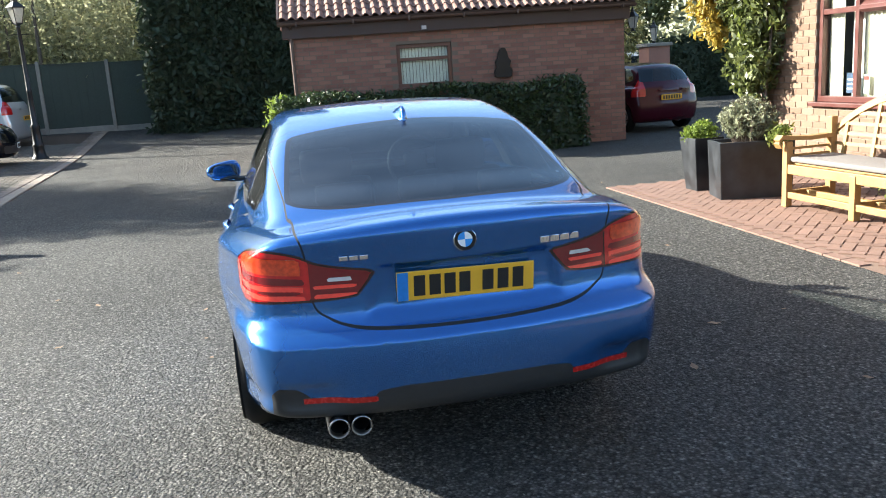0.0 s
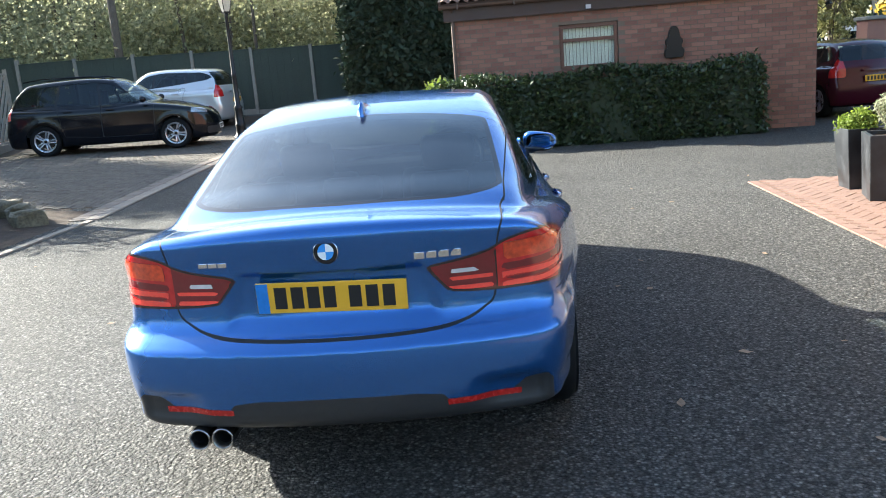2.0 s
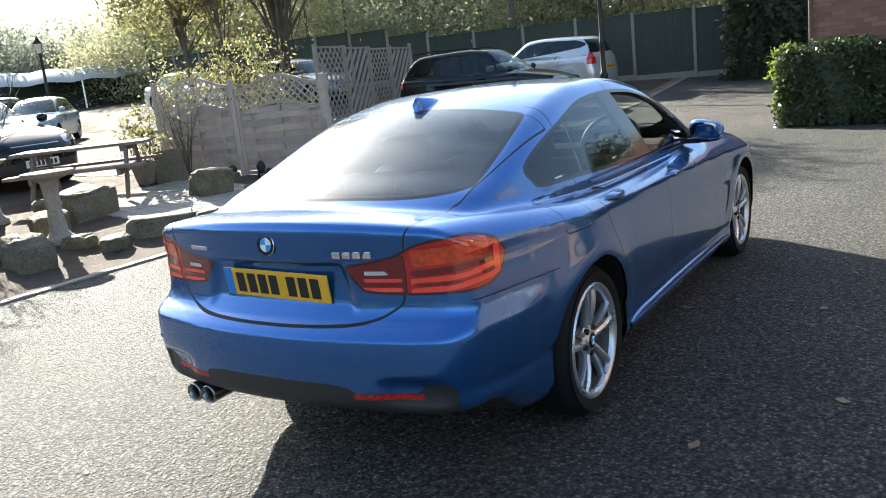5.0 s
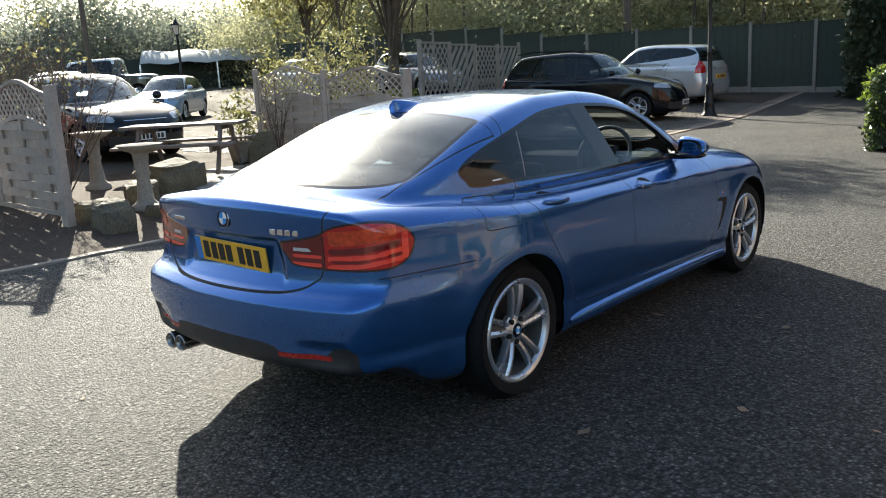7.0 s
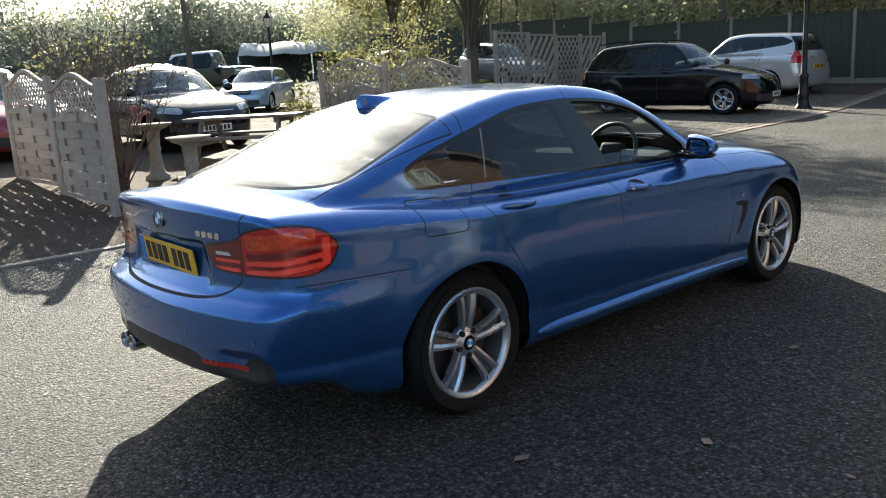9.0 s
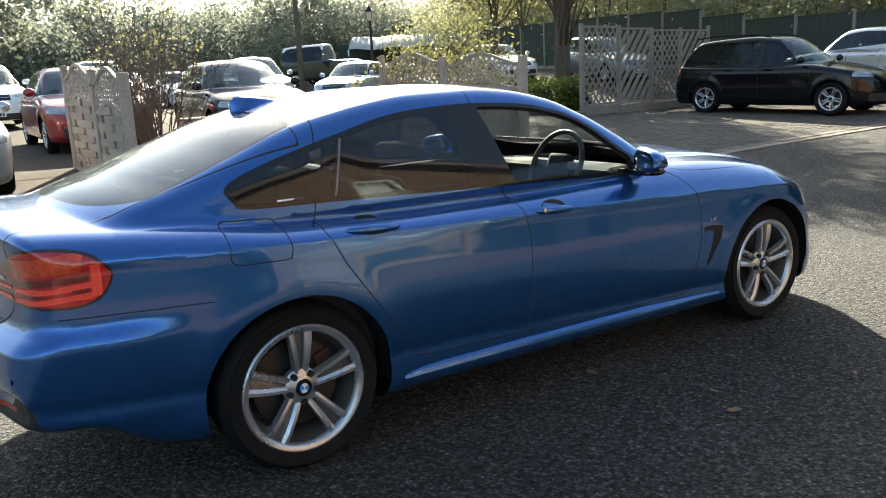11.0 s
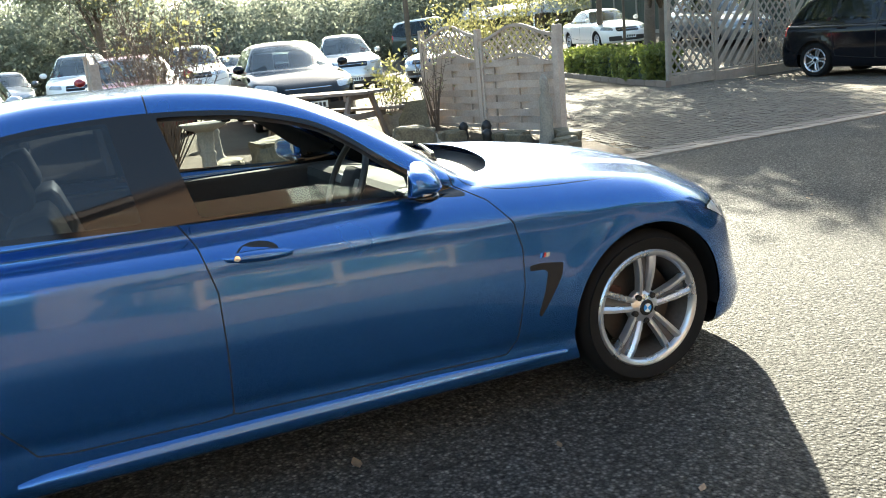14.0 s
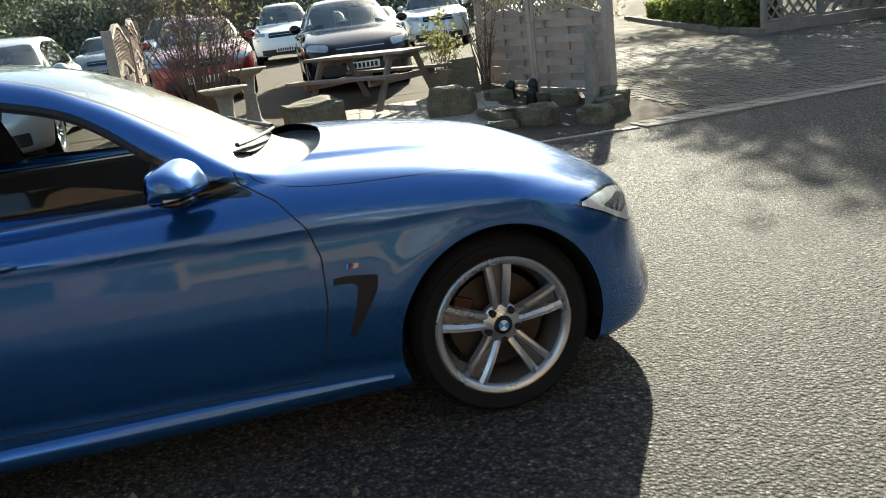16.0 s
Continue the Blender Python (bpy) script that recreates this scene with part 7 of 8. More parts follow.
# ---- parked cars ----
def spec(L=4.2, Wd=1.78, H=1.48, base=2.6, fo=0.85, hood=0.95, belt=0.98, kind="hatch"):
    """Outlines of a parked car from its main sizes; rear axle at y = 0."""
    ro = L - base - fo
    nose, tail = base + fo, -ro
    hw = Wd / 2
    s = dict(base=base, arch=0.35 if kind != "suv" else 0.39, flare=0.012, rear_bow=0.14, front_bow=0.40, crown=0.05, k_top=0.10, belt=belt, floor=0.20 if kind != "suv" else 0.26,
             wide=[(tail, hw - 0.09), (tail + 0.45, hw - 0.03), (0.2, hw), (base * 0.5, hw - 0.005), (base, hw - 0.005), (nose - 0.4, hw - 0.05), (nose, hw - 0.12)],
             section=[(0.15, -0.09), (0.25, -0.04), (0.4, -0.015), (0.6, 0.0), (belt - 0.20, -0.004), (belt - 0.09, -0.02), (belt, -0.07), (belt + 0.1, -0.14)],
             front=[(0.15, nose - 0.12), (0.3, nose - 0.01), (0.5, nose), (0.65, nose - 0.03), (hood - 0.12, nose - 0.12), (hood, nose - 0.35)],
             top=[(tail, belt + 0.03), (0.0, belt + 0.01), (base * 0.5, belt), (base - 0.62, hood + 0.06), (base - 0.2, hood + 0.02), (base + 0.25, hood - 0.06), (nose - 0.25, hood - 0.17), (nose, hood - 0.30)],
             cabin=[(tail, hw - 0.19), (0, hw - 0.11), (base * 0.5, hw - 0.09), (base, hw - 0.15)])
    if kind == "saloon":
        s["rear"] = [(0.15, tail + 0.15), (0.3, tail + 0.03), (0.55, tail), (0.75, tail + 0.06), (1.0, tail + 0.08), (1.1, tail + 0.12)]
        s["roof"] = [(tail, 0.6), (tail + 0.35, belt), (tail + 0.75, belt + 0.12), (0.25, H - 0.07), (0.6, H - 0.01), (1.0, H), (base * 0.52, H - 0.03), (base - 0.55, hood + 0.08), (base - 0.2, hood - 0.2)]
    else:
        back = 0.30 if kind == "hatch" else 0.20
        s["rear"] = [(0.15, tail + 0.15), (0.3, tail + 0.03), (0.55, tail), (0.75, tail + 0.04), (1.0, tail + 0.08), (H, tail + back + 0.1)]
        s["roof"] = [(tail - 0.05, belt - 0.3), (tail + 0.09, belt + 0.05), (tail + back, H - 0.14), (tail + back + 0.22, H - 0.045), (0.3, H - 0.01), (0.9, H), (base * 0.55, H - 0.04), (base - 0.42, hood + 0.1), (base - 0.05, hood - 0.2)]
    s["meta"] = (tail, nose, hw, H, belt, hood, kind)
    return s


def parked(name, sp, col, at, label, wheel, rails=False, roof_col=None):
    tail, nose, hw, H, belt, hood, kind = sp["meta"]
    c = thing(name, label, "car", at, "parked cars")
    f = car_field(sp)
    m = skin(f, (-hw - 0.1, tail - 0.12, 0.1), (hw + 0.1, nose + 0.1, H + 0.08), 0.06)
    base = sp["base"]
    for yh in (0.0, base):
        mark(m, lambda p, n: np.maximum(np.hypot(p[:, 1] - yh, p[:, 2] - sp.get("wz", 0.32)) - sp["arch"], 0.5 - np.abs(p[:, 0])), "arch")
    roof = sp["roof"]
    rl = np.array(roof)
    up = rl[(rl[:, 1] > belt + 0.05)]
    rise = sp.get("rise", 0.0)
    outline = [(up[0, 0] + 0.24, belt + 0.05 + rise), (base - 0.45, belt - 0.2 * rise), (base - 0.62, belt + 0.10)]
    ys = np.linspace(base - 0.72, up[0, 0] + 0.36, 9)
    rc = curve(roof)
    outline += [(y, float(rc(np.array([y + 0.22 if y > 1 else y - 0.12]))[0]) - 0.10) for y in ys]
    poly = ring(outline, True, 3)
    mark(m, lambda p, n: np.maximum(np.maximum(inside(poly, side_of(p)), hw * 0.5 - np.abs(p[:, 0])), np.abs(n[:, 1]) - 0.75), "window")
    bp = base * 0.5 - 0.15
    for q, lean, nm in ((bp, -0.1, "pillar"), (bp - 0.95, 0.15, "rear_pillar")):
        mark(m, lambda p, n: np.abs(p[:, 1] - q - lean * (p[:, 2] - belt)) - 0.035, nm, ("window",))
    front_in = lambda p, n: np.maximum(np.maximum(np.maximum(hood + 0.035 - p[:, 2], p[:, 2] - H + 0.09), base * 0.5 - 0.1 - p[:, 1]), np.abs(p[:, 0]) - (hw - 0.17 - 0.42 * np.maximum(0, p[:, 2] - belt)))  # noqa: E731
    mark(m, lambda p, n: np.maximum(front_in(p, n), 0.30 - n[:, 1]), "screen")
    rear_in = lambda p, n: np.maximum(np.maximum(np.maximum(belt + 0.06 - p[:, 2], p[:, 2] - H + 0.12), p[:, 1] - 0.25), np.abs(p[:, 0]) - (hw - 0.20 - 0.40 * np.maximum(0, p[:, 2] - belt)))  # noqa: E731
    mark(m, lambda p, n: np.maximum(rear_in(p, n), 0.22 + n[:, 1]), "rear_screen")
    hz = hood - 0.24
    mark(m, lambda p, n: np.maximum(np.maximum(np.abs(p[:, 2] - hz - 0.10 * (np.abs(p[:, 0]) - hw * 0.5)) - 0.052, hw * 0.56 - np.abs(p[:, 0])), nose - 0.50 - p[:, 1]), "headlight")
    mark(m, lambda p, n: np.maximum(np.maximum(np.abs(p[:, 2] - hz + 0.02) - 0.07, np.abs(p[:, 0]) - hw * 0.45), nose - 0.4 - p[:, 1]), "grille")
    mark(m, lambda p, n: np.maximum(np.maximum(np.abs(p[:, 2] - 0.36) - 0.08, np.abs(p[:, 0]) - hw * 0.72), nose - 0.4 - p[:, 1]), "intake")
    tz = belt - 0.07
    mark(m, lambda p, n: np.maximum(np.maximum(np.abs(p[:, 2] - tz) - (0.17 if kind != "saloon" else 0.075), hw * 0.66 - np.abs(p[:, 0])), p[:, 1] - tail - 0.30), "tail_light")
    doors = [ring([(bp - 0.93, belt + 0.02), (bp - 0.80, 0.42), (bp, 0.36), (bp, belt + 0.02)], False), ring([(bp + 0.006, belt + 0.02), (bp + 0.006, 0.36), (base - 0.43, 0.36), (base - 0.40, belt + 0.02)], False)]
    for d in doors:
        mark(m, flank(d, -0.004, 0.4), "seam", ("body",))
        mark(m, flank(d, 0.004, 0.4), "door", ("seam",))
    if roof_col:
        mark(m, lambda p, n: H - 0.30 - p[:, 2], "roof", ("body",))
    pm = M[col]
    panel(m, "body", "body", pm, c)
    for keep in (RIGHT, LEFT):
        panel(m, "seam", "shut_line", M["gap"], c, keep=keep)
    if roof_col:
        panel(m, "roof", "roof", M[roof_col], c, "white roof")
    for keep in (RIGHT, LEFT):
        panel(m, "door", "door", pm, c, keep=keep)
        panel(m, "window", "side_window", M["cabin_glass"], c, "dark side window", keep=keep)
        panel(m, "pillar", "pillar", M["trim"], c, keep=keep)
        panel(m, "rear_pillar", "rear_pillar", M["trim"], c, keep=keep)
        panel(m, "headlight", "headlight", M["clear_lamp"], c, "clear headlight", keep=keep)
        panel(m, "tail_light", "tail_light", M["red"], c, "red tail light", keep=keep)
    panel(m, "screen", "windscreen", M["screen_glass"], c, "windscreen")
    panel(m, "rear_screen", "rear_window", M["cabin_glass"], c, "dark rear window")
    panel(m, "grille", "grille", M["trim"], c)
    panel(m, "intake", "intake", M["plastic"], c)
    bm = bmesh.new()
    ys = np.linspace(nose + 0.1, nose - 0.7, 320)
    line = []
    for x in np.linspace(-hw * 0.42, hw * 0.42, 11):
        d = f(np.stack([0 * ys + x, ys, 0 * ys + hz - 0.02], 1))
        line.append((x, float(ys[np.argmax(d < 0)]) + 0.004, hz - 0.02))
    tube(bm, line, 0.012, None, 6)
    part("grille_bar", bm, M["chrome"], c, "chrome grille bar")
    for sgn in (1, -1):
        for yh in (0.0, base):
            w = put_wheel(c, wheel, Matrix.Translation((sgn * (hw - 0.035), yh, sp.get("wz", 0.32))) @ (Matrix() if sgn > 0 else Matrix.Rotation(math.pi, 4, "Z")) @ Matrix.Rotation(0.4 * yh + 0.3, 4, "X"))
        bm = bmesh.new()
        bmesh.ops.create_uvsphere(bm, u_segments=12, v_segments=8, radius=1)
        for v in bm.verts:
            v.co = Vector((v.co.x * 0.10, v.co.y * (0.09 if v.co.y > 0 else 0.04), v.co.z * 0.075))
        o = part("door_mirror", bm, pm, c, "", True)
        o.matrix_local = Matrix.Translation((sgn * (hw + 0.03), base - 0.62, belt + 0.06))
        for yh in (bp - 0.78, bp + 0.12):
            part("door_handle", boxed(min(sgn * (hw - 0.03), sgn * (hw + 0.012)), max(sgn * (hw - 0.03), sgn * (hw + 0.012)), yh, yh + 0.18, belt - 0.135, belt - 0.105, None, 0.008), pm, c)
        part("wheel_arch", boxed(min(sgn * 0.45, sgn * (hw - 0.25)), max(sgn * 0.45, sgn * (hw - 0.25)), -0.4, base + 0.4, 0.22, 0.62), M["gap"], c)
        if rails:
            bm = bmesh.new()
            tube(bm, [(sgn * (hw - 0.27), -0.35, H - 0.03), (sgn * (hw - 0.26), 0.1, H + 0.025), (sgn * (hw - 0.26), base * 0.5 - 0.3, H + 0.02), (sgn * (hw - 0.27), base * 0.5, H - 0.04)], 0.016, None, 6)
            part("roof_rail", bm, M["trim"], c)
    np_ = part("number_plate", boxed(-0.26, 0.26, -0.006, 0.006, -0.056, 0.056), M["white_plate"], c, "white number plate with dark bars")
    np_.matrix_local = Matrix.Translation((0, nose + 0.004, 0.42))
    rp = part("number_plate", boxed(-0.26, 0.26, -0.006, 0.006, -0.056, 0.056), M["yellow"], c, "yellow number plate with dark bars")
    rp.matrix_local = Matrix.Translation((0, tail - 0.002, 0.72))
    for pl, sg in ((np_, 1), (rp, -1)):
        for k in range(7):
            x = -0.2 + 0.066 * k
            part("plate_mark", boxed(x - 0.021, x + 0.021, sg * 0.0055, sg * 0.0085, -0.038, 0.038) if sg > 0 else boxed(x - 0.021, x + 0.021, -0.0085, -0.0055, -0.038, 0.038), M["ink"], pl)
    part("cabin_floor", boxed(-hw + 0.16, hw - 0.16, tail + 0.4, base - 0.3, 0.45, belt - 0.12), M["cabin"], c, "dark cabin")
    for x in (-0.36, 0.36):
        part("seat", boxed(x - 0.22, x + 0.22, base * 0.5 - 0.45, base * 0.5 - 0.32, belt - 0.15, belt + 0.30, None, 0.05), M["leather"], c)
    return c


M.update(
    cabin_glass=glass("dark_car_glass", (0.26, 0.30, 0.29), 0.03),
    screen_glass=glass("car_windscreen", (0.62, 0.70, 0.67), 0.03, dust=0.11),
    clear_lamp=mat("parked_car_headlight", (0.36, 0.38, 0.39), 0.12, 0.5, var=0.5, scale=22, coat=1.0, rvar=0.03),
    p_black=mat("black_car_paint", (0.004, 0.005, 0.008), 0.10, 0.0, var=0.05, spec=0.4, rvar=0.02),
    p_silver=paint("silver_car_paint", (0.55, 0.56, 0.57), 0.6, 0.3),
    p_white=paint("white_car_paint", (0.78, 0.78, 0.77), 0.0, 0.3),
    p_red=paint("red_car_paint", (0.26, 0.014, 0.022), 0.2, 0.3),
    p_maroon=mat("maroon_car_paint", (0.045, 0.004, 0.012), 0.2, 0.1, var=0.05, coat=0.3, spec=0.3, rvar=0.03),
    p_blue=paint("pale_blue_car_paint", (0.30, 0.42, 0.58), 0.5, 0.3),
    p_grey=paint("grey_car_paint", (0.16, 0.17, 0.19), 0.6, 0.3),
    p_green=paint("dark_green_paint", (0.018, 0.030, 0.022), 0.0, 0.45),
)
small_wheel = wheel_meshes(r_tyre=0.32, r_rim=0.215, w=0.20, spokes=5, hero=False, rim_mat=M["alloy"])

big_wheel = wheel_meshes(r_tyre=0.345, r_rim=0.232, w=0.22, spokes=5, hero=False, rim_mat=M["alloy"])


def stand(x, y, dx, dy, back=0.0):
    """Pose of a car whose rear axle is at x, y and whose nose points along dx, dy."""
    d = Vector((dx, dy, 0)).normalized()
    h0, h1 = gz(x, y), gz(x + d.x * 2.6, y + d.y * 2.6)
    return Matrix.Translation((x, y, h0)) @ Matrix.Rotation(math.atan2(d.y, d.x) - math.pi / 2, 4, "Z") @ Matrix.Rotation(math.atan2(h1 - h0, 2.6), 4, "X")


def nose_at(x, y, dx, dy, sp):
    d = Vector((dx, dy, 0)).normalized()
    n = sp["meta"][1]
    return stand(x - d.x * n, y - d.y * n, dx, dy)


S_suv = spec(4.62, 1.84, 1.66, 2.80, 0.88, 1.04, 1.07)
S_suv["roof"][2:5] = [(-0.62, 1.42), (-0.36, 1.585), (0.3, 1.64)]
S_suv["wz"], S_suv["arch"] = 0.345, 0.385
S_tall = spec(4.35, 1.80, 1.60, 2.62, 0.86, 1.02, 1.06)
S_tall["rise"] = 0.16
S_hatch = spec(4.2, 1.78, 1.47, 2.58, 0.86, 0.95, 0.98)
S_big = spec(4.7, 1.88, 1.75, 2.75, 0.90, 1.10, 1.15, "suv")
S_saloon = spec(4.5, 1.80, 1.43, 2.72, 0.82, 0.92, 0.97, "saloon")
S_fiesta = spec(3.95, 1.72, 1.46, 2.49, 0.80, 0.98, 1.00)
S_prius = spec(4.45, 1.75, 1.49, 2.70, 0.92, 0.95, 1.0)
S_rover = spec(4.5, 1.78, 2.0, 2.79, 0.60, 1.14, 1.20, "suv")
S_rover["roof"] = [(-1.16, 0.9), (-1.09, 1.25), (-1.05, 1.86), (-0.92, 1.95), (0.3, 2.0), (1.35, 1.99), (1.58, 1.93), (1.84, 1.22), (2.1, 0.9)]
S_rover["top"] = [(-1.11, 1.23), (0, 1.22), (1.8, 1.20), (2.0, 1.18), (2.6, 1.16), (3.2, 1.12), (3.39, 0.98)]
S_rover["front"] = [(0.15, 3.30), (0.3, 3.38), (0.6, 3.39), (0.9, 3.39), (1.05, 3.36), (1.14, 3.2)]
S_rover["cabin"] = [(-1.11, 0.78), (0, 0.82), (1.4, 0.82), (2.79, 0.76)]
parked("estate_car", S_suv, "p_black", stand(-10.15, 16.22, 0.985, 0.17) @ Matrix.Scale(1.07, 4), "black compact estate car parked on the block bay", big_wheel, rails=True)
parked("hatchback", S_tall, "p_silver", stand(-7.85, 20.6, -1, 0.08) @ Matrix.Scale(1.07, 4), "silver hatchback parked before the green fence", small_wheel)
parked("hatchback", S_fiesta, "p_maroon", stand(7.45, 12.75, -0.16, 1) @ Matrix.Scale(0.97, 4), "dark red hatchback parked beside the outbuilding", small_wheel)
parked("hatchback", S_saloon, "p_white", stand(10.7, 21.0, 0.2, 1), "white car behind the red hatchback", small_wheel)
parked("hatchback", S_hatch, "p_black", nose_at(-9.75, 4.20, 1, -0.06, S_hatch), "black hatchback parked behind the picnic table", small_wheel)
parked("hatchback", S_prius, "p_blue", nose_at(-21.5, 10.9, 0.69, -0.72, S_prius), "pale blue hatchback in the gravel car park", small_wheel)
parked("off_roader", S_rover, "p_green", stand(-38.7, 17.6, 0.84, 0.54) @ Matrix.Scale(1.04, 4), "old dark green off-roader with a pale roof", small_wheel, roof_col="p_white")
parked("off_roader", S_big, "p_silver", nose_at(-20.1, 8.2, 0.97, -0.18, S_big), "silver off-roader in the car park", small_wheel)
parked("off_roader", S_big, "p_white", nose_at(-21.6, 3.95, 0.98, -0.10, S_big), "white off-roader in the car park", small_wheel, rails=True)
parked("hatchback", S_hatch, "p_red", nose_at(-11.1, 1.75, 1, 0.0, S_hatch), "red hatchback behind the bare rose bush", small_wheel)
parked("off_roader", S_big, "p_white", nose_at(-20.3, 0.9, 0.99, -0.02, S_big), "white off-roader with dark grille by the lawn", small_wheel)
parked("saloon_car", S_saloon, "p_grey", nose_at(-23.3, -1.3, 0.97, 0.02, S_saloon), "grey saloon beside the white off-roader", small_wheel)
parked("saloon_car", S_saloon, "p_white", stand(-24.5, 19.2, 1.0, -0.2), "white saloon parked behind the raised bed", small_wheel)
parked("hatchback", S_hatch, "p_grey", stand(-19.5, 20.2, 1, -0.2), "blue-grey hatchback behind the tree trunk", small_wheel)
parked("hatchback", S_hatch, "p_silver", nose_at(-7.2, -0.9, 1, 0.0, S_hatch), "silver hatchback behind the near fence", small_wheel)
parked("saloon_car", S_saloon, "p_silver", nose_at(-28.8, 6.3, 1, -0.08, S_saloon), "silver saloon in the far row", small_wheel)
parked("saloon_car", S_saloon, "p_white", nose_at(-29.0, 8.6, 1, 0.0, S_big), "white saloon in the far row", small_wheel)
parked("saloon_car", S_saloon, "p_grey", nose_at(-16.5, -3.6, 1, 0.1, S_saloon), "dark grey saloon near the lawn", small_wheel)


# ---- street lamps and poles ----
def street_lamp(x, y, h, label):
    la = thing("street_lamp", label, "street lamp", Matrix.Translation((x, y, gz(x, y))))
    part("column", lathe([(-0.2, 0.20), (0.02, 0.20), (0.05, 0.19), (0.10, 0.145), (0.30, 0.120), (0.34, 0.145), (0.38, 0.115), (0.75, 0.100), (0.80, 0.122), (0.86, 0.072), (1.6, 0.058), (1.63, 0.072), (1.66, 0.058), (h - 0.62, 0.042), (h - 0.58, 0.060), (h - 0.55, 0.03)], 16, "z"), M["iron"], la, "", True)
    part("ladder_bar", boxed(-0.22, 0.22, -0.010, 0.010, h - 0.78, h - 0.76), M["iron"], la)
    part("glass", lathe([(h - 0.52, 0.10), (h - 0.16, 0.19)], 4, "z"), M["lantern"], la, "clear lantern glass")
    for k in range(4):
        a = k * math.pi / 2
        bm = bmesh.new()
        tube(bm, [(0.10 * math.cos(a), 0.10 * math.sin(a), h - 0.53), (0.19 * math.cos(a), 0.19 * math.sin(a), h - 0.16)], 0.010, None, 6)
        part("corner_bar", bm, M["iron"], la)
    part("frame", lathe([(h - 0.56, 0.04), (h - 0.53, 0.105), (h - 0.50, 0.105), (h - 0.52, 0.04)], 4, "z"), M["iron"], la)
    part("cap", lathe([(h - 0.17, 0.215), (h - 0.15, 0.22), (h - 0.03, 0.08), (h + 0.01, 0.085), (h + 0.05, 0.03), (h + 0.10, 0.035), (h + 0.16, 0.003)], 4, "z"), M["iron"], la)
    part("bulb", lathe([(h - 0.50, 0.02), (h - 0.32, 0.03), (h - 0.27, 0.003)], 10, "z"), M["badge_white"], la, "white bulb")
    return la


street_lamp(-6.11, 17.95, 3.72, "black cast-iron lamp post with a square lantern")
street_lamp(-26.0, 14.9, 3.5, "black lamp post in the car park")
for x, y, h in ((-11.6, 23.6, 8.0), (-35.7, 16.05, 9.0)):
    bm = lathe([(-0.3, 0.14), (2, 0.135), (h, 0.10), (h, 0.001)], 12, "z")
    po = part("pole", bm, M["bark"], None, "", True)
    po.matrix_world = Matrix.Translation((x, y, gz(x, y)))
    tagged(po, "grey timber telegraph pole", "pole")

# brick pier with lantern beyond the red car
pier = thing("brick_pier", "square brick pier with a stone cap", "pier", Matrix.Translation((9.72, 17.3, gz(9.7, 17.3))))
part("shaft", boxed(-0.3, 0.3, -0.3, 0.3, -0.1, 1.75), M["brick_s"], pier)
part("cap", boxed(-0.36, 0.36, -0.36, 0.36, 1.75, 1.84, None, 0.02), M["concrete"], pier)
lantern(Matrix.Translation((9.72, 17.3, gz(9.7, 17.3) + 1.84)), 0.34, "black lantern on the brick pier")


# ---- rocks, leaves and garden things ----
def boulder(x, y, sx, sy, sz, seed, label="rough sandstone boulder edging the bed"):
    bm = bmesh.new()
    bmesh.ops.create_icosphere(bm, subdivisions=3, radius=1)
    off = Vector((seed * 3.7, seed * 1.9, 0))
    for v in bm.verts:
        c = v.co.copy()
        k = 1 + 0.30 * noise.noise(c * 1.3 + off) + 0.10 * noise.noise(c * 4 + off)
        c = Vector((math.copysign(abs(c.x) ** 0.5, c.x), math.copysign(abs(c.y) ** 0.5, c.y), math.copysign(abs(c.z) ** 0.42, c.z)))
        v.co = Vector((c.x * sx * k, c.y * sy * k, c.z * sz * k + sz * 0.55))
    o = part("boulder", bm, M["rock"], None, "", False)
    o.matrix_world = Matrix.Translation((x, y, gz(x, y))) @ Matrix.Rotation(seed * 1.3, 4, "Z")
    return tagged(o, label, "rock", "boulders")


for i, (x, y, a, b, c) in enumerate(((-6.7, 4.72, 0.3, 0.2, 0.23), (-5.08, 3.16, 0.21, 0.15, 0.155), (-5.48, 5.4, 0.22, 0.17, 0.15), (-6.75, 5.95, 0.21, 0.14, 0.08), (-5.98, 5.1, 0.33, 0.17, 0.1),
                                   (-5.52, 4.97, 0.17, 0.1, 0.06), (-5.85, 6.52, 0.25, 0.18, 0.14), (-5.42, 2.82, 0.39, 0.17, 0.15), (-5.36, 2.13, 0.19, 0.13, 0.09), (-5.75, 1.97, 0.15, 0.12, 0.085),
                                   (-7.15, 3.05, 0.42, 0.26, 0.24), (-5.52, 1.27, 0.26, 0.19, 0.19), (-6.08, 1.36, 0.21, 0.15, 0.135), (-8.05, 3.1, 0.24, 0.17, 0.11), (-5.15, 5.95, 0.2, 0.15, 0.12),
                                   (-5.4, 6.25, 0.19, 0.15, 0.13), (-6.35, 6.1, 0.2, 0.14, 0.11), (-7.3, 5.55, 0.18, 0.14, 0.1), (-6.75, 2.3, 0.28, 0.2, 0.15))):
    boulder(x, y, a, b, c, i + 1)

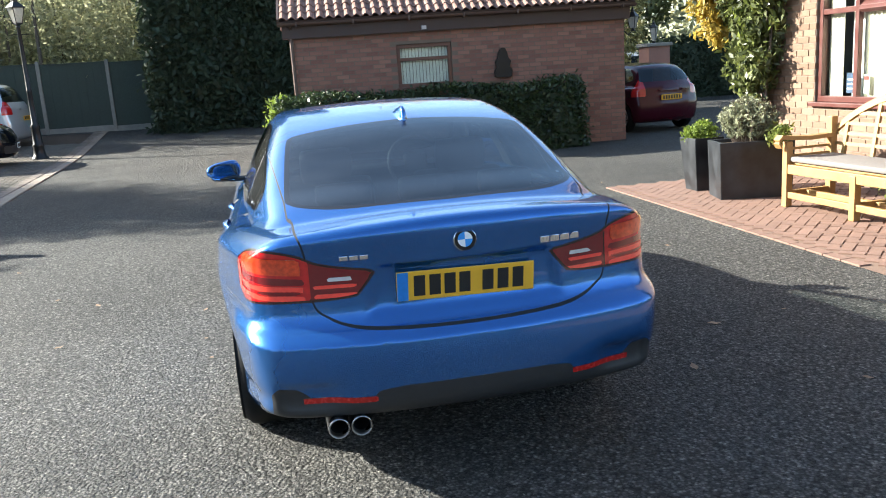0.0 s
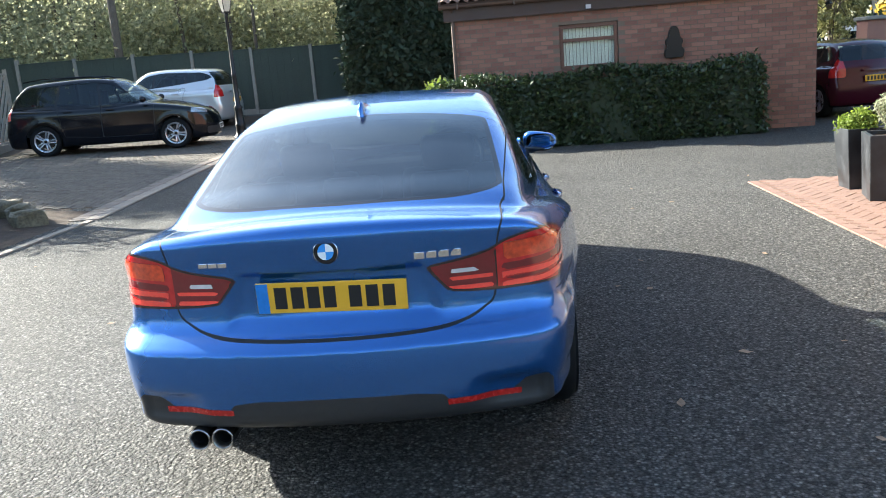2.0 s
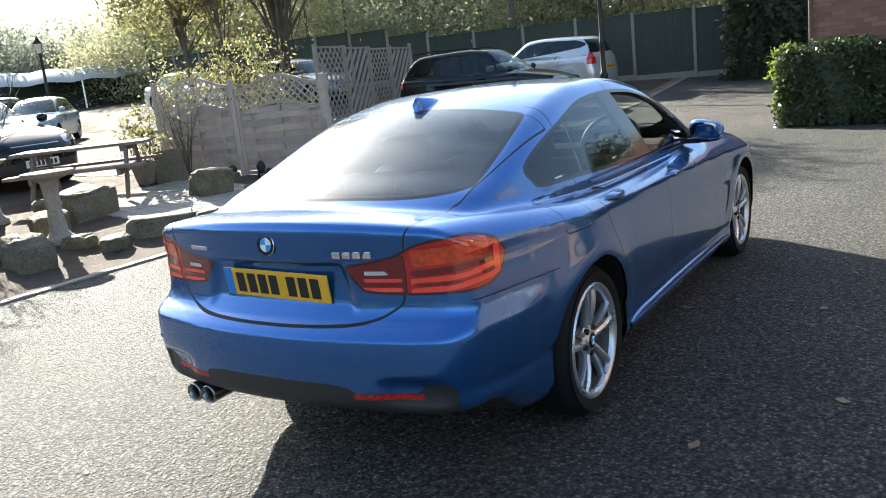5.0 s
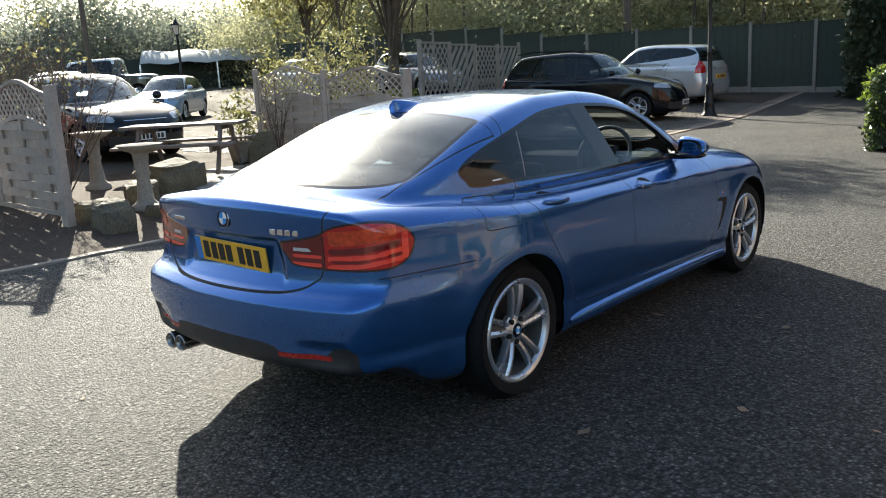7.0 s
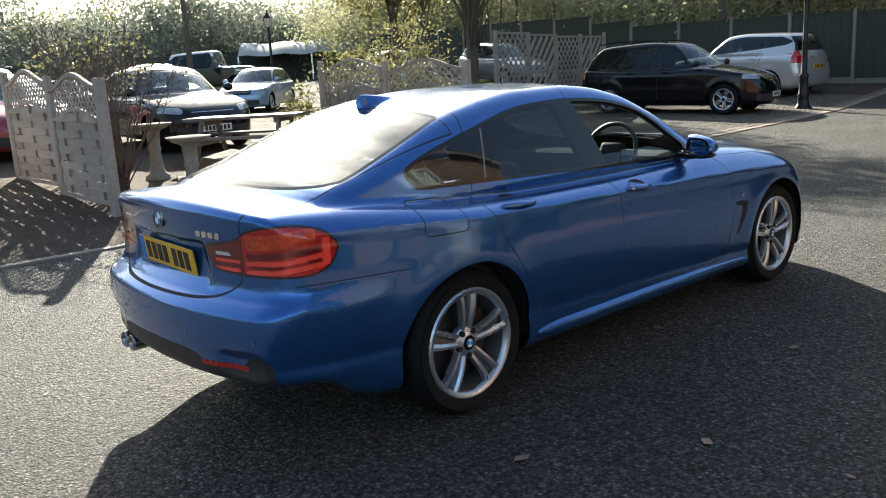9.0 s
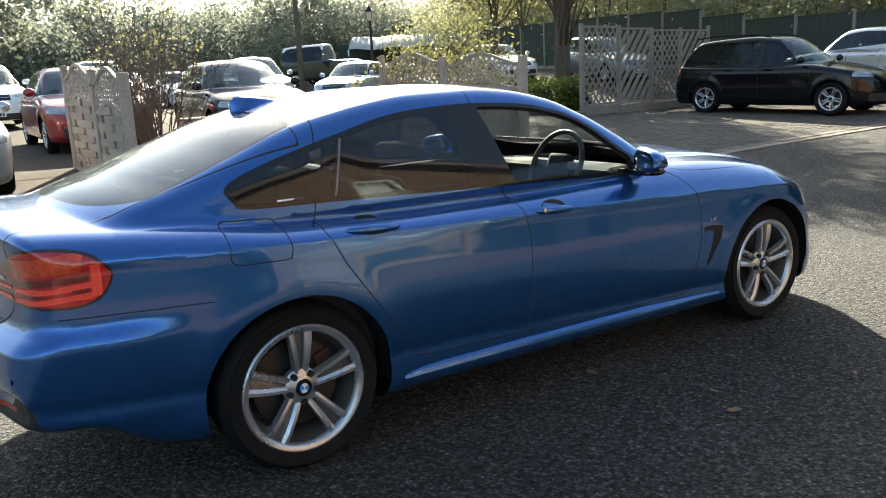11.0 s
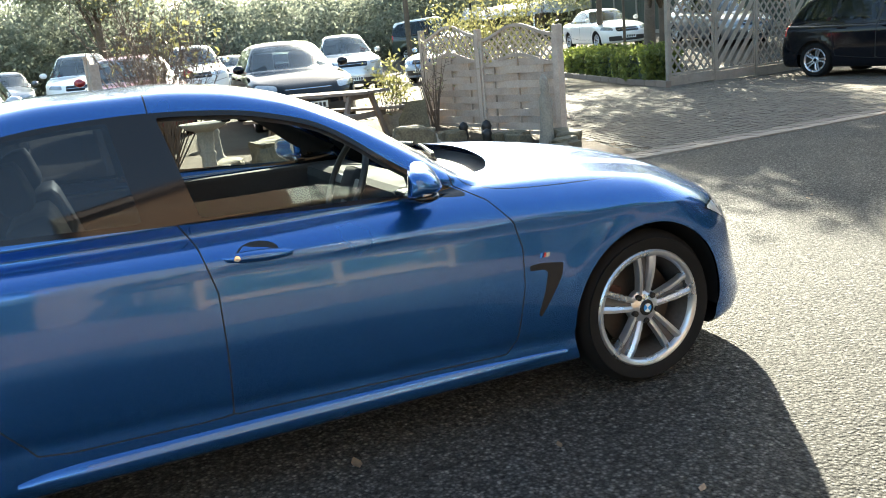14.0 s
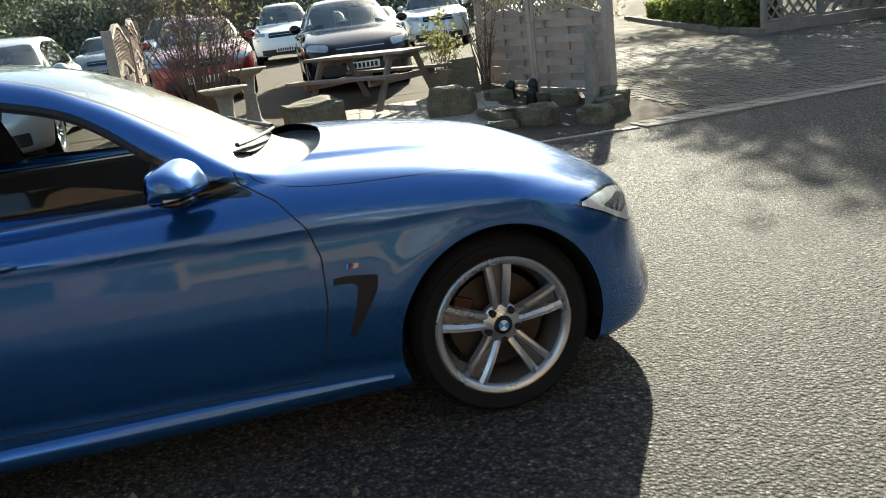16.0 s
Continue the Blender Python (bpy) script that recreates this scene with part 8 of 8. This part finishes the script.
# carved timber stump beside the fence post
bm = lathe([(-0.1, 0.10), (0.0, 0.10), (0.25, 0.085), (0.5, 0.075), (0.62, 0.085), (0.70, 0.05), (0.74, 0.065), (0.86, 0.055), (0.93, 0.02), (0.94, 0.002)], 14, "z")
for v in bm.verts:
    k = noise.noise(v.co * 6)
    v.co.x += 0.02 * k + 0.03 * math.sin(v.co.z * 3)
    v.co.y += 0.02 * noise.noise(v.co * 6 + Vector((5, 0, 0)))
st_ = part("timber_stump", bm, M["grey_wood"], None, "", True)
st_.matrix_world = Matrix.Translation((-5.92, 6.28, gz(-5.92, 6.28)))
tagged(st_, "weathered carved timber stump before the fence post", "sculpture")
for i, (x, y, h) in enumerate(((-6.9, 5.9, 0.30), (-7.35, 5.75, 0.24), (-6.6, 5.75, 0.22))):
    bm = lathe([(0.0, 0.07), (0.03, 0.075), (h * 0.5, 0.06), (h * 0.7, 0.075), (h * 0.9, 0.05), (h, 0.002)], 12, "z")
    o = part("garden_ornament", bm, M["iron"], None, "", True)
    o.matrix_world = Matrix.Translation((x, y, gz(x, y)))
    tagged(o, "small dark garden ornament by the fence", "ornament", "garden ornaments")


def bird_bath(x, y, h, label):
    b = thing("bird_bath", label, "bird bath", Matrix.Translation((x, y, gz(x, y))))
    part("pedestal", lathe([(-0.02, 0.17), (0.05, 0.17), (0.08, 0.13), (0.12, 0.10), (h * 0.5, 0.075), (h * 0.55, 0.095), (h * 0.6, 0.075), (h - 0.12, 0.095), (h - 0.09, 0.12)], 16, "z"), M["stone"], b, "", True)
    part("bowl", lathe([(h - 0.10, 0.08), (h - 0.07, 0.18), (h - 0.01, 0.27), (h, 0.27), (h - 0.01, 0.24), (h - 0.05, 0.12), (h - 0.055, 0.001)], 24, "z"), M["stone"], b, "", True)


bird_bath(-8.0, 2.35, 0.78, "grey stone bird bath on a pedestal")
bird_bath(-6.15, 2.02, 0.78, "lower grey stone bird bath beside the bed")


def picnic_table(x, y, turn, label):
    t = thing("picnic_table", label, "picnic table", Matrix.Translation((x, y, gz(x, y))) @ Matrix.Rotation(turn, 4, "Z"))
    W = M["table_wood"]
    for k in range(5):
        part("top_board", boxed(-0.9, 0.9, -0.37 + 0.15 * k, -0.37 + 0.15 * k + 0.14, 0.70, 0.74, None, 0.005), W, t)
    for sy in (-1, 1):
        for k in range(2):
            y0 = sy * 0.66 + (k - 1) * 0.135 + 0.0675
            part("bench_board", boxed(-0.9, 0.9, y0 - 0.062, y0 + 0.062, 0.42, 0.46, None, 0.005), W, t)
        for sx in (-0.62, 0.62):
            bm = bmesh.new()
            prism(bm, [(sy * 0.22, 0.70), (sy * 0.32, 0.70), (sy * 0.72, 0.0), (sy * 0.62, 0.0)], sx - 0.022, sx + 0.022, "x")
            part("leg", bm, W, t)
    for sx in (-0.57, 0.57):
        part("cross_beam", boxed(sx - 0.022, sx + 0.022, -0.74, 0.74, 0.33, 0.42), W, t)
        part("top_beam", boxed(sx - 0.022, sx + 0.022, -0.34, 0.34, 0.62, 0.70), W, t)


picnic_table(-8.42, 4.05, radians(41), "weathered timber picnic table on the gravel")
pot = thing("plant_pot", "dark round pot holding the pale shrub", "pot", Matrix.Translation((-8.6, 5.15, gz(-8.6, 5.15))))
part("bowl", lathe([(0.0, 0.14), (0.02, 0.16), (0.30, 0.22), (0.34, 0.235), (0.36, 0.22), (0.33, 0.20), (0.32, 0.001)], 20, "z"), M["stone"], pot, "", True)
bm = bmesh.new()
prism(bm, [(-0.25, 0.0), (0.25, 0.0), (0.18, 0.52), (-0.22, 0.50)], -0.03, 0.03, "y")
sb = part("slate_slab", bm, M["rock"], None)
sb.matrix_world = Matrix.Translation((-8.25, 5.35, gz(-8.25, 5.35))) @ Matrix.Rotation(radians(60), 4, "Z") @ Matrix.Rotation(radians(-14), 4, "X")
tagged(sb, "dark slab of slate leaning beside the pot", "stone")

# fallen leaves on the asphalt
me_leaf = bpy.data.meshes.new("fallen_leaf")
me_leaf.from_pydata([(-0.035, 0, 0.004), (-0.015, 0.018, 0.010), (0.015, 0.016, 0.004), (0.038, 0, 0.012), (0.012, -0.017, 0.005), (-0.018, -0.015, 0.008), (0, 0, 0.003)], [], [(0, 6, 1), (1, 6, 2), (2, 6, 3), (3, 6, 4), (4, 6, 5), (5, 6, 0)])
me_leaf.materials.append(M["fallen"])
rs = random.Random(12)
spots = [(1.33, -0.18), (1.78, 0.41), (0.82, 1.51), (1.53, 1.66), (2.3, 0.5), (2.0, -0.6), (1.1, 2.2), (2.5, 2.4)]
spots += [(rs.uniform(-9.0, -5.0), rs.uniform(7.4, 17)) for _ in range(70)] + [(rs.uniform(-4, 4), rs.uniform(-2.5, 10)) for _ in range(26)]
for i, (x, y) in enumerate(spots):
    if -0.95 < x < 0.78 and -1.1 < y < 3.6:
        continue
    o = new("fallen_leaf", me_leaf)
    s = rs.uniform(0.5, 1.0) if i > 3 else 1.1
    o.matrix_world = Matrix.Translation((x, y, gz(x, y) + (0.002 if x > -4.6 else 0.014))) @ Matrix.Rotation(rs.uniform(0, 6.28), 4, "Z") @ Matrix.Scale(s, 4)
    tagged(o, "dry brown fallen leaf on the ground", "leaf", "fallen leaves")


# ---- planters, bench and creeper by the house ----
def planter(x, y, w0, w1, d, h, label, turn):
    p = thing("planter", label, "planter", Matrix.Translation((x, y, 0.0145)) @ Matrix.Rotation(turn, 4, "Z"))
    bm = bmesh.new()
    lo = [(-w0 / 2, -d * w0 / w1 / 2), (w0 / 2, -d * w0 / w1 / 2), (w0 / 2, d * w0 / w1 / 2), (-w0 / 2, d * w0 / w1 / 2)]
    hi = [(-w1 / 2, -d / 2), (w1 / 2, -d / 2), (w1 / 2, d / 2), (-w1 / 2, d / 2)]
    inn_ = [(a * 0.9, b * 0.9) for a, b in hi]
    rings = [[bm.verts.new((*q, z)) for q in pts] for pts, z in ((lo, 0), (hi, h), (inn_, h), (inn_, h - 0.05))]
    for a, b in zip(rings, rings[1:]):
        for k in range(4):
            bm.faces.new((a[k], a[(k + 1) % 4], b[(k + 1) % 4], b[k]))
    bmesh.ops.bevel(bm, geom=[e for e in bm.edges], offset=0.005, segments=1, affect="EDGES")
    part("box", bm, M["pot"], p)
    part("soil", boxed(-w1 * 0.44, w1 * 0.44, -d * 0.44, d * 0.44, h - 0.06, h - 0.04), M["soil"], p, "dark potting soil")
    return p


planter(4.37, 4.18, 0.74, 0.78, 0.46, 0.60, "dark zinc planter box with weathered streaks", radians(-14))
planter(4.18, 4.86, 0.26, 0.36, 0.36, 0.60, "tall tapered dark zinc planter", radians(0))
rs_ = np.random.RandomState(51)
lav = thing("lavender", "silver-grey lavender bush in the planter", "plant", Matrix.Translation((4.37, 4.22, 0.58)))
bm = bmesh.new()
pts = []
for i in range(420):
    a, s = rs_.uniform(0, 6.28), rs_.uniform(0, 1) ** 0.6
    e = Vector((math.cos(a) * 0.29 * s, math.sin(a) * 0.36 * s, 0.50 * (1 - 0.35 * s * s) * rs_.uniform(0.75, 1.0)))
    tube(bm, [(e.x * 0.5, e.y * 0.5, 0), e], 0.004, 0.002, 4)
    for k in range(14):
        q = rs_.uniform(0.25, 1.0)
        pts.append((e.x * (0.5 + 0.5 * q) + rs_.normal() * 0.012, e.y * (0.5 + 0.5 * q) + rs_.normal() * 0.012, e.z * q))
tagged(part("stem", bm, M["twig"], lav), kind="stuff")
leaf_mesh("leaves", np.array(pts), 0.030, M["grey_leaf"], lav, "", 3, long=2.4)
p, _ = clumps(rs_, (0.1, -0.26, 0.10), (0.12, 0.12, 0.10), 16, 30, 0.035, 0.3)
ge = thing("trailing_plant", "green plant at the edge of the planter", "plant", Matrix.Translation((4.40, 4.10, 0.58)))
leaf_mesh("leaves", p, 0.035, M["leaf"], ge, "", 6)
p, _ = clumps(rs_, (0, 0, 0.10), (0.17, 0.17, 0.13), 60, 30, 0.028, 0.5)
bx = thing("box_ball", "clipped bright green box plant in the tall planter", "plant", Matrix.Translation((4.18, 4.86, 0.57)))
leaf_mesh("leaves", p, 0.026, M["box_lit_ivy_leaf"], bx, "", 7)


def garden_bench(m):
    """A teak bench with a high arched back; x along its length, the seat faces -y."""
    b = thing("garden_bench", "golden teak garden bench with an arched slatted back", "bench", m)
    T = M["teak"]
    L = 1.90
    for x in (0.04, L / 2, L - 0.04):
        part("leg", boxed(x - 0.035, x + 0.035, -0.035, 0.035, 0, 0.64 if x != L / 2 else 0.40, None, 0.008), T, b)
        part("leg", boxed(x - 0.035, x + 0.035, 0.47, 0.54, 0, 0.85 if x != L / 2 else 0.42, None, 0.008), T, b)
        part("side_rail", boxed(x - 0.02, x + 0.02, 0.03, 0.48, 0.10, 0.16, None, 0.005), T, b)
        part("seat_beam", boxed(x - 0.02, x + 0.02, 0.03, 0.48, 0.34, 0.41, None, 0.005), T, b)
    part("front_rail", boxed(0, L, -0.025, 0.02, 0.33, 0.42, None, 0.006), T, b)
    part("stretcher", boxed(0, L, 0.20, 0.25, 0.09, 0.15, None, 0.006), T, b)
    part("stretcher", boxed(0.04, L - 0.04, -0.02, 0.02, 0.09, 0.15, None, 0.006), T, b)
    for k in range(6):
        part("seat_slat", boxed(0.02, L - 0.02, 0.03 + 0.082 * k, 0.10 + 0.082 * k, 0.42, 0.44, None, 0.004), T, b)
    tilt = Matrix.Translation((0, 0.5, 0.44)) @ Matrix.Rotation(radians(-9), 4, "X")
    arch = lambda x: 0.22 + 0.42 * math.sin(math.pi * min(1, max(0, x / L))) ** 0.8  # noqa: E731
    bm = bmesh.new()
    rail(bm, [(x, arch(x)) for x in np.linspace(0.03, L - 0.03, 30)], 0.034, 0.018)
    o = part("top_rail", bm, T, b)
    o.matrix_local = tilt
    for k in range(1, 6):
        z = 0.05 + 0.098 * k
        xs = [x for x in np.linspace(0.05, L - 0.05, 120) if arch(x) > z + 0.02]
        if xs:
            o = part("back_slat", boxed(xs[0], xs[-1], -0.010, 0.010, z - 0.016, z + 0.016), T, b)
            o.matrix_local = tilt
    for x in np.linspace(0.2, L - 0.2, 5):
        o = part("back_upright", boxed(x - 0.02, x + 0.02, -0.014, 0.014, 0.0, arch(x)), T, b)
        o.matrix_local = tilt
    for x in (0.04, L - 0.04):
        bm = bmesh.new()
        pts = [(-0.10, 0.60), (-0.13, 0.645), (-0.09, 0.69), (0.0, 0.675), (0.25, 0.66), (0.50, 0.67)]
        cols = [[bm.verts.new((x + s * 0.045, y, z + q * 0.020)) for s, q in ((-1, -1), (1, -1), (1, 1), (-1, 1))] for y, z in pts]
        for a, c in zip(cols, cols[1:]):
            for k in range(4):
                bm.faces.new((a[k], a[(k + 1) % 4], c[(k + 1) % 4], c[k]))
        bm.faces.new(cols[0][::-1])
        bm.faces.new(cols[-1])
        part("armrest", bm, T, b)
        for q in (0.50, 0.57):
            part("arm_slat", boxed(x - 0.012, x + 0.012, 0.0, 0.50, q - 0.012, q + 0.012), T, b)
    cu = part("seat_cushion", boxed(0.07, L - 0.07, 0.0, 0.50, 0.445, 0.495, None, 0.018), M["cushion"], None, "", True)
    cu.matrix_world = m
    tagged(cu, "grey padded cushion lying on the bench seat", "cushion")
    return b


garden_bench(Matrix.Translation((4.27, 3.42, 0.0145)) @ Matrix.Rotation(radians(-90 + 3), 4, "Z"))
# creeper over the house corner
rs_ = np.random.RandomState(61)
cr = thing("creeper", "leafy climber over the brick corner, turning yellow", "climber", Matrix.Translation((5.55, 5.75, 0)))
q = np.concatenate([clumps(rs_, (-0.12, dy, z), (0.24, ry, 0.5), 60, 26, 0.06, 0.2)[0] for dy, z, ry in ((0.05, 1.25, 0.34), (0.05, 1.55, 0.50), (0.0, 2.0, 0.62), (-0.15, 2.45, 0.75), (-0.1, 2.9, 0.75), (0.5, 2.3, 0.45), (0.4, 2.8, 0.55))])
yl = rs_.uniform(size=len(q)) < 0.16
leaf_mesh("green_leaves", q[~yl], 0.060, M["creeper_leaf"], cr, "", 8, -0.6)
leaf_mesh("yellow_leaves", q[yl], 0.07, M["leaf"], cr, "", 9, -0.6)
bm = bmesh.new()
for k in range(9):
    x0 = rs_.uniform(-0.3, 0.3)
    tube(bm, [(-0.05, x0 * 0.4, 0), (-0.08, x0 * 0.7, 0.8), (-0.1, x0 * 1.6, 1.7), (-0.1, x0 * 2.4, 2.7)], 0.016, 0.006, 6)
tagged(part("stem", bm, M["twig"], cr), kind="stuff")
yc = thing("creeper", "yellow autumn climber spilling over the house corner", "climber", Matrix.Translation((5.30, 6.55, 0)))
q = np.concatenate([clumps(rs_, (dx, dy, z), (0.28, 0.28, 0.42), 46, 26, 0.06, 0.2)[0] for dx, dy, z in ((0.05, 0.05, 1.95), (-0.08, 0.0, 2.35), (0.0, 0.05, 2.8), (-0.12, 0.0, 3.2), (0.2, -0.1, 2.6))])
leaf_mesh("leaves", q, 0.062, M["yellow_leaf"], yc, "", 14, -0.6)
bm = bmesh.new()
for k in range(7):
    x0 = rs_.uniform(-0.2, 0.2)
    tube(bm, [(0.30, -0.35, 1.2), (0.22, -0.25 + x0 * 0.4, 1.6), (0.1 + x0, x0, 2.2), (x0, x0 * 1.4, 3.1)], 0.014, 0.005, 6)
tagged(part("stem", bm, M["twig"], yc), kind="stuff")
# low planting under the window behind the bench
p, _ = clumps(rs_, (0, 0, 0.18), (0.18, 0.9, 0.20), 40, 24, 0.05, 0.2)
un = thing("low_shrub", "low green plants at the foot of the house wall", "shrub", Matrix.Translation((5.35, 2.7, 0.01)))
leaf_mesh("leaves", p, 0.05, M["leaf"], un, "", 12)
# lawn and far marquee
tagged(sheet("lawn", -44, -27, -20, -2.6, 10, 10, 0.03, M["grass"]), "bright green lawn beyond the car park", "lawn", kind="structure")
M["canvas"] = mat("grey_canvas", (0.33, 0.34, 0.33), 0.8, var=0.2, scale=1.5)
mq = thing("marquee", "white canvas shelter behind the far fence", "marquee", Matrix.Translation((-38.5, 25.0, gz(-35, 24) - 0.85)) @ Matrix.Rotation(radians(55), 4, "Z"))
bm = bmesh.new()
cols = [[bm.verts.new((x, -2.4 + 0.4 * k, 2.3 + 0.75 * math.sin(math.pi * k / 12) + 0.06 * math.sin(x * 3))) for k in range(13)] for x in np.linspace(-4, 4, 17)]
for a, b in zip(cols, cols[1:]):
    for k in range(12):
        bm.faces.new((a[k], a[k + 1], b[k + 1], b[k]))
part("canopy", bm, M["canvas"], mq, "white canopy", True)
for x in (-4, 0, 4):
    for y in (-2.4, 2.4):
        part("leg", boxed(x - 0.04, x + 0.04, y - 0.04, y + 0.04, -0.2, 2.3), M["alloy"], mq)
for i in range(12):
    L = 1.9
    fp = part("board_fence", boxed(0, L, -0.02, 0.02, 0, 1.8), M["green_fence"], None)
    fp.matrix_world = Matrix.Translation((-41.0 + 0.9 * i, 20.8 + 1.6 * i, gz(-38, 20) + 0.2)) @ Matrix.Rotation(radians(60.6), 4, "Z")
    tagged(fp, "dark boarded fence at the edge of the car park", "fence", "far fence")
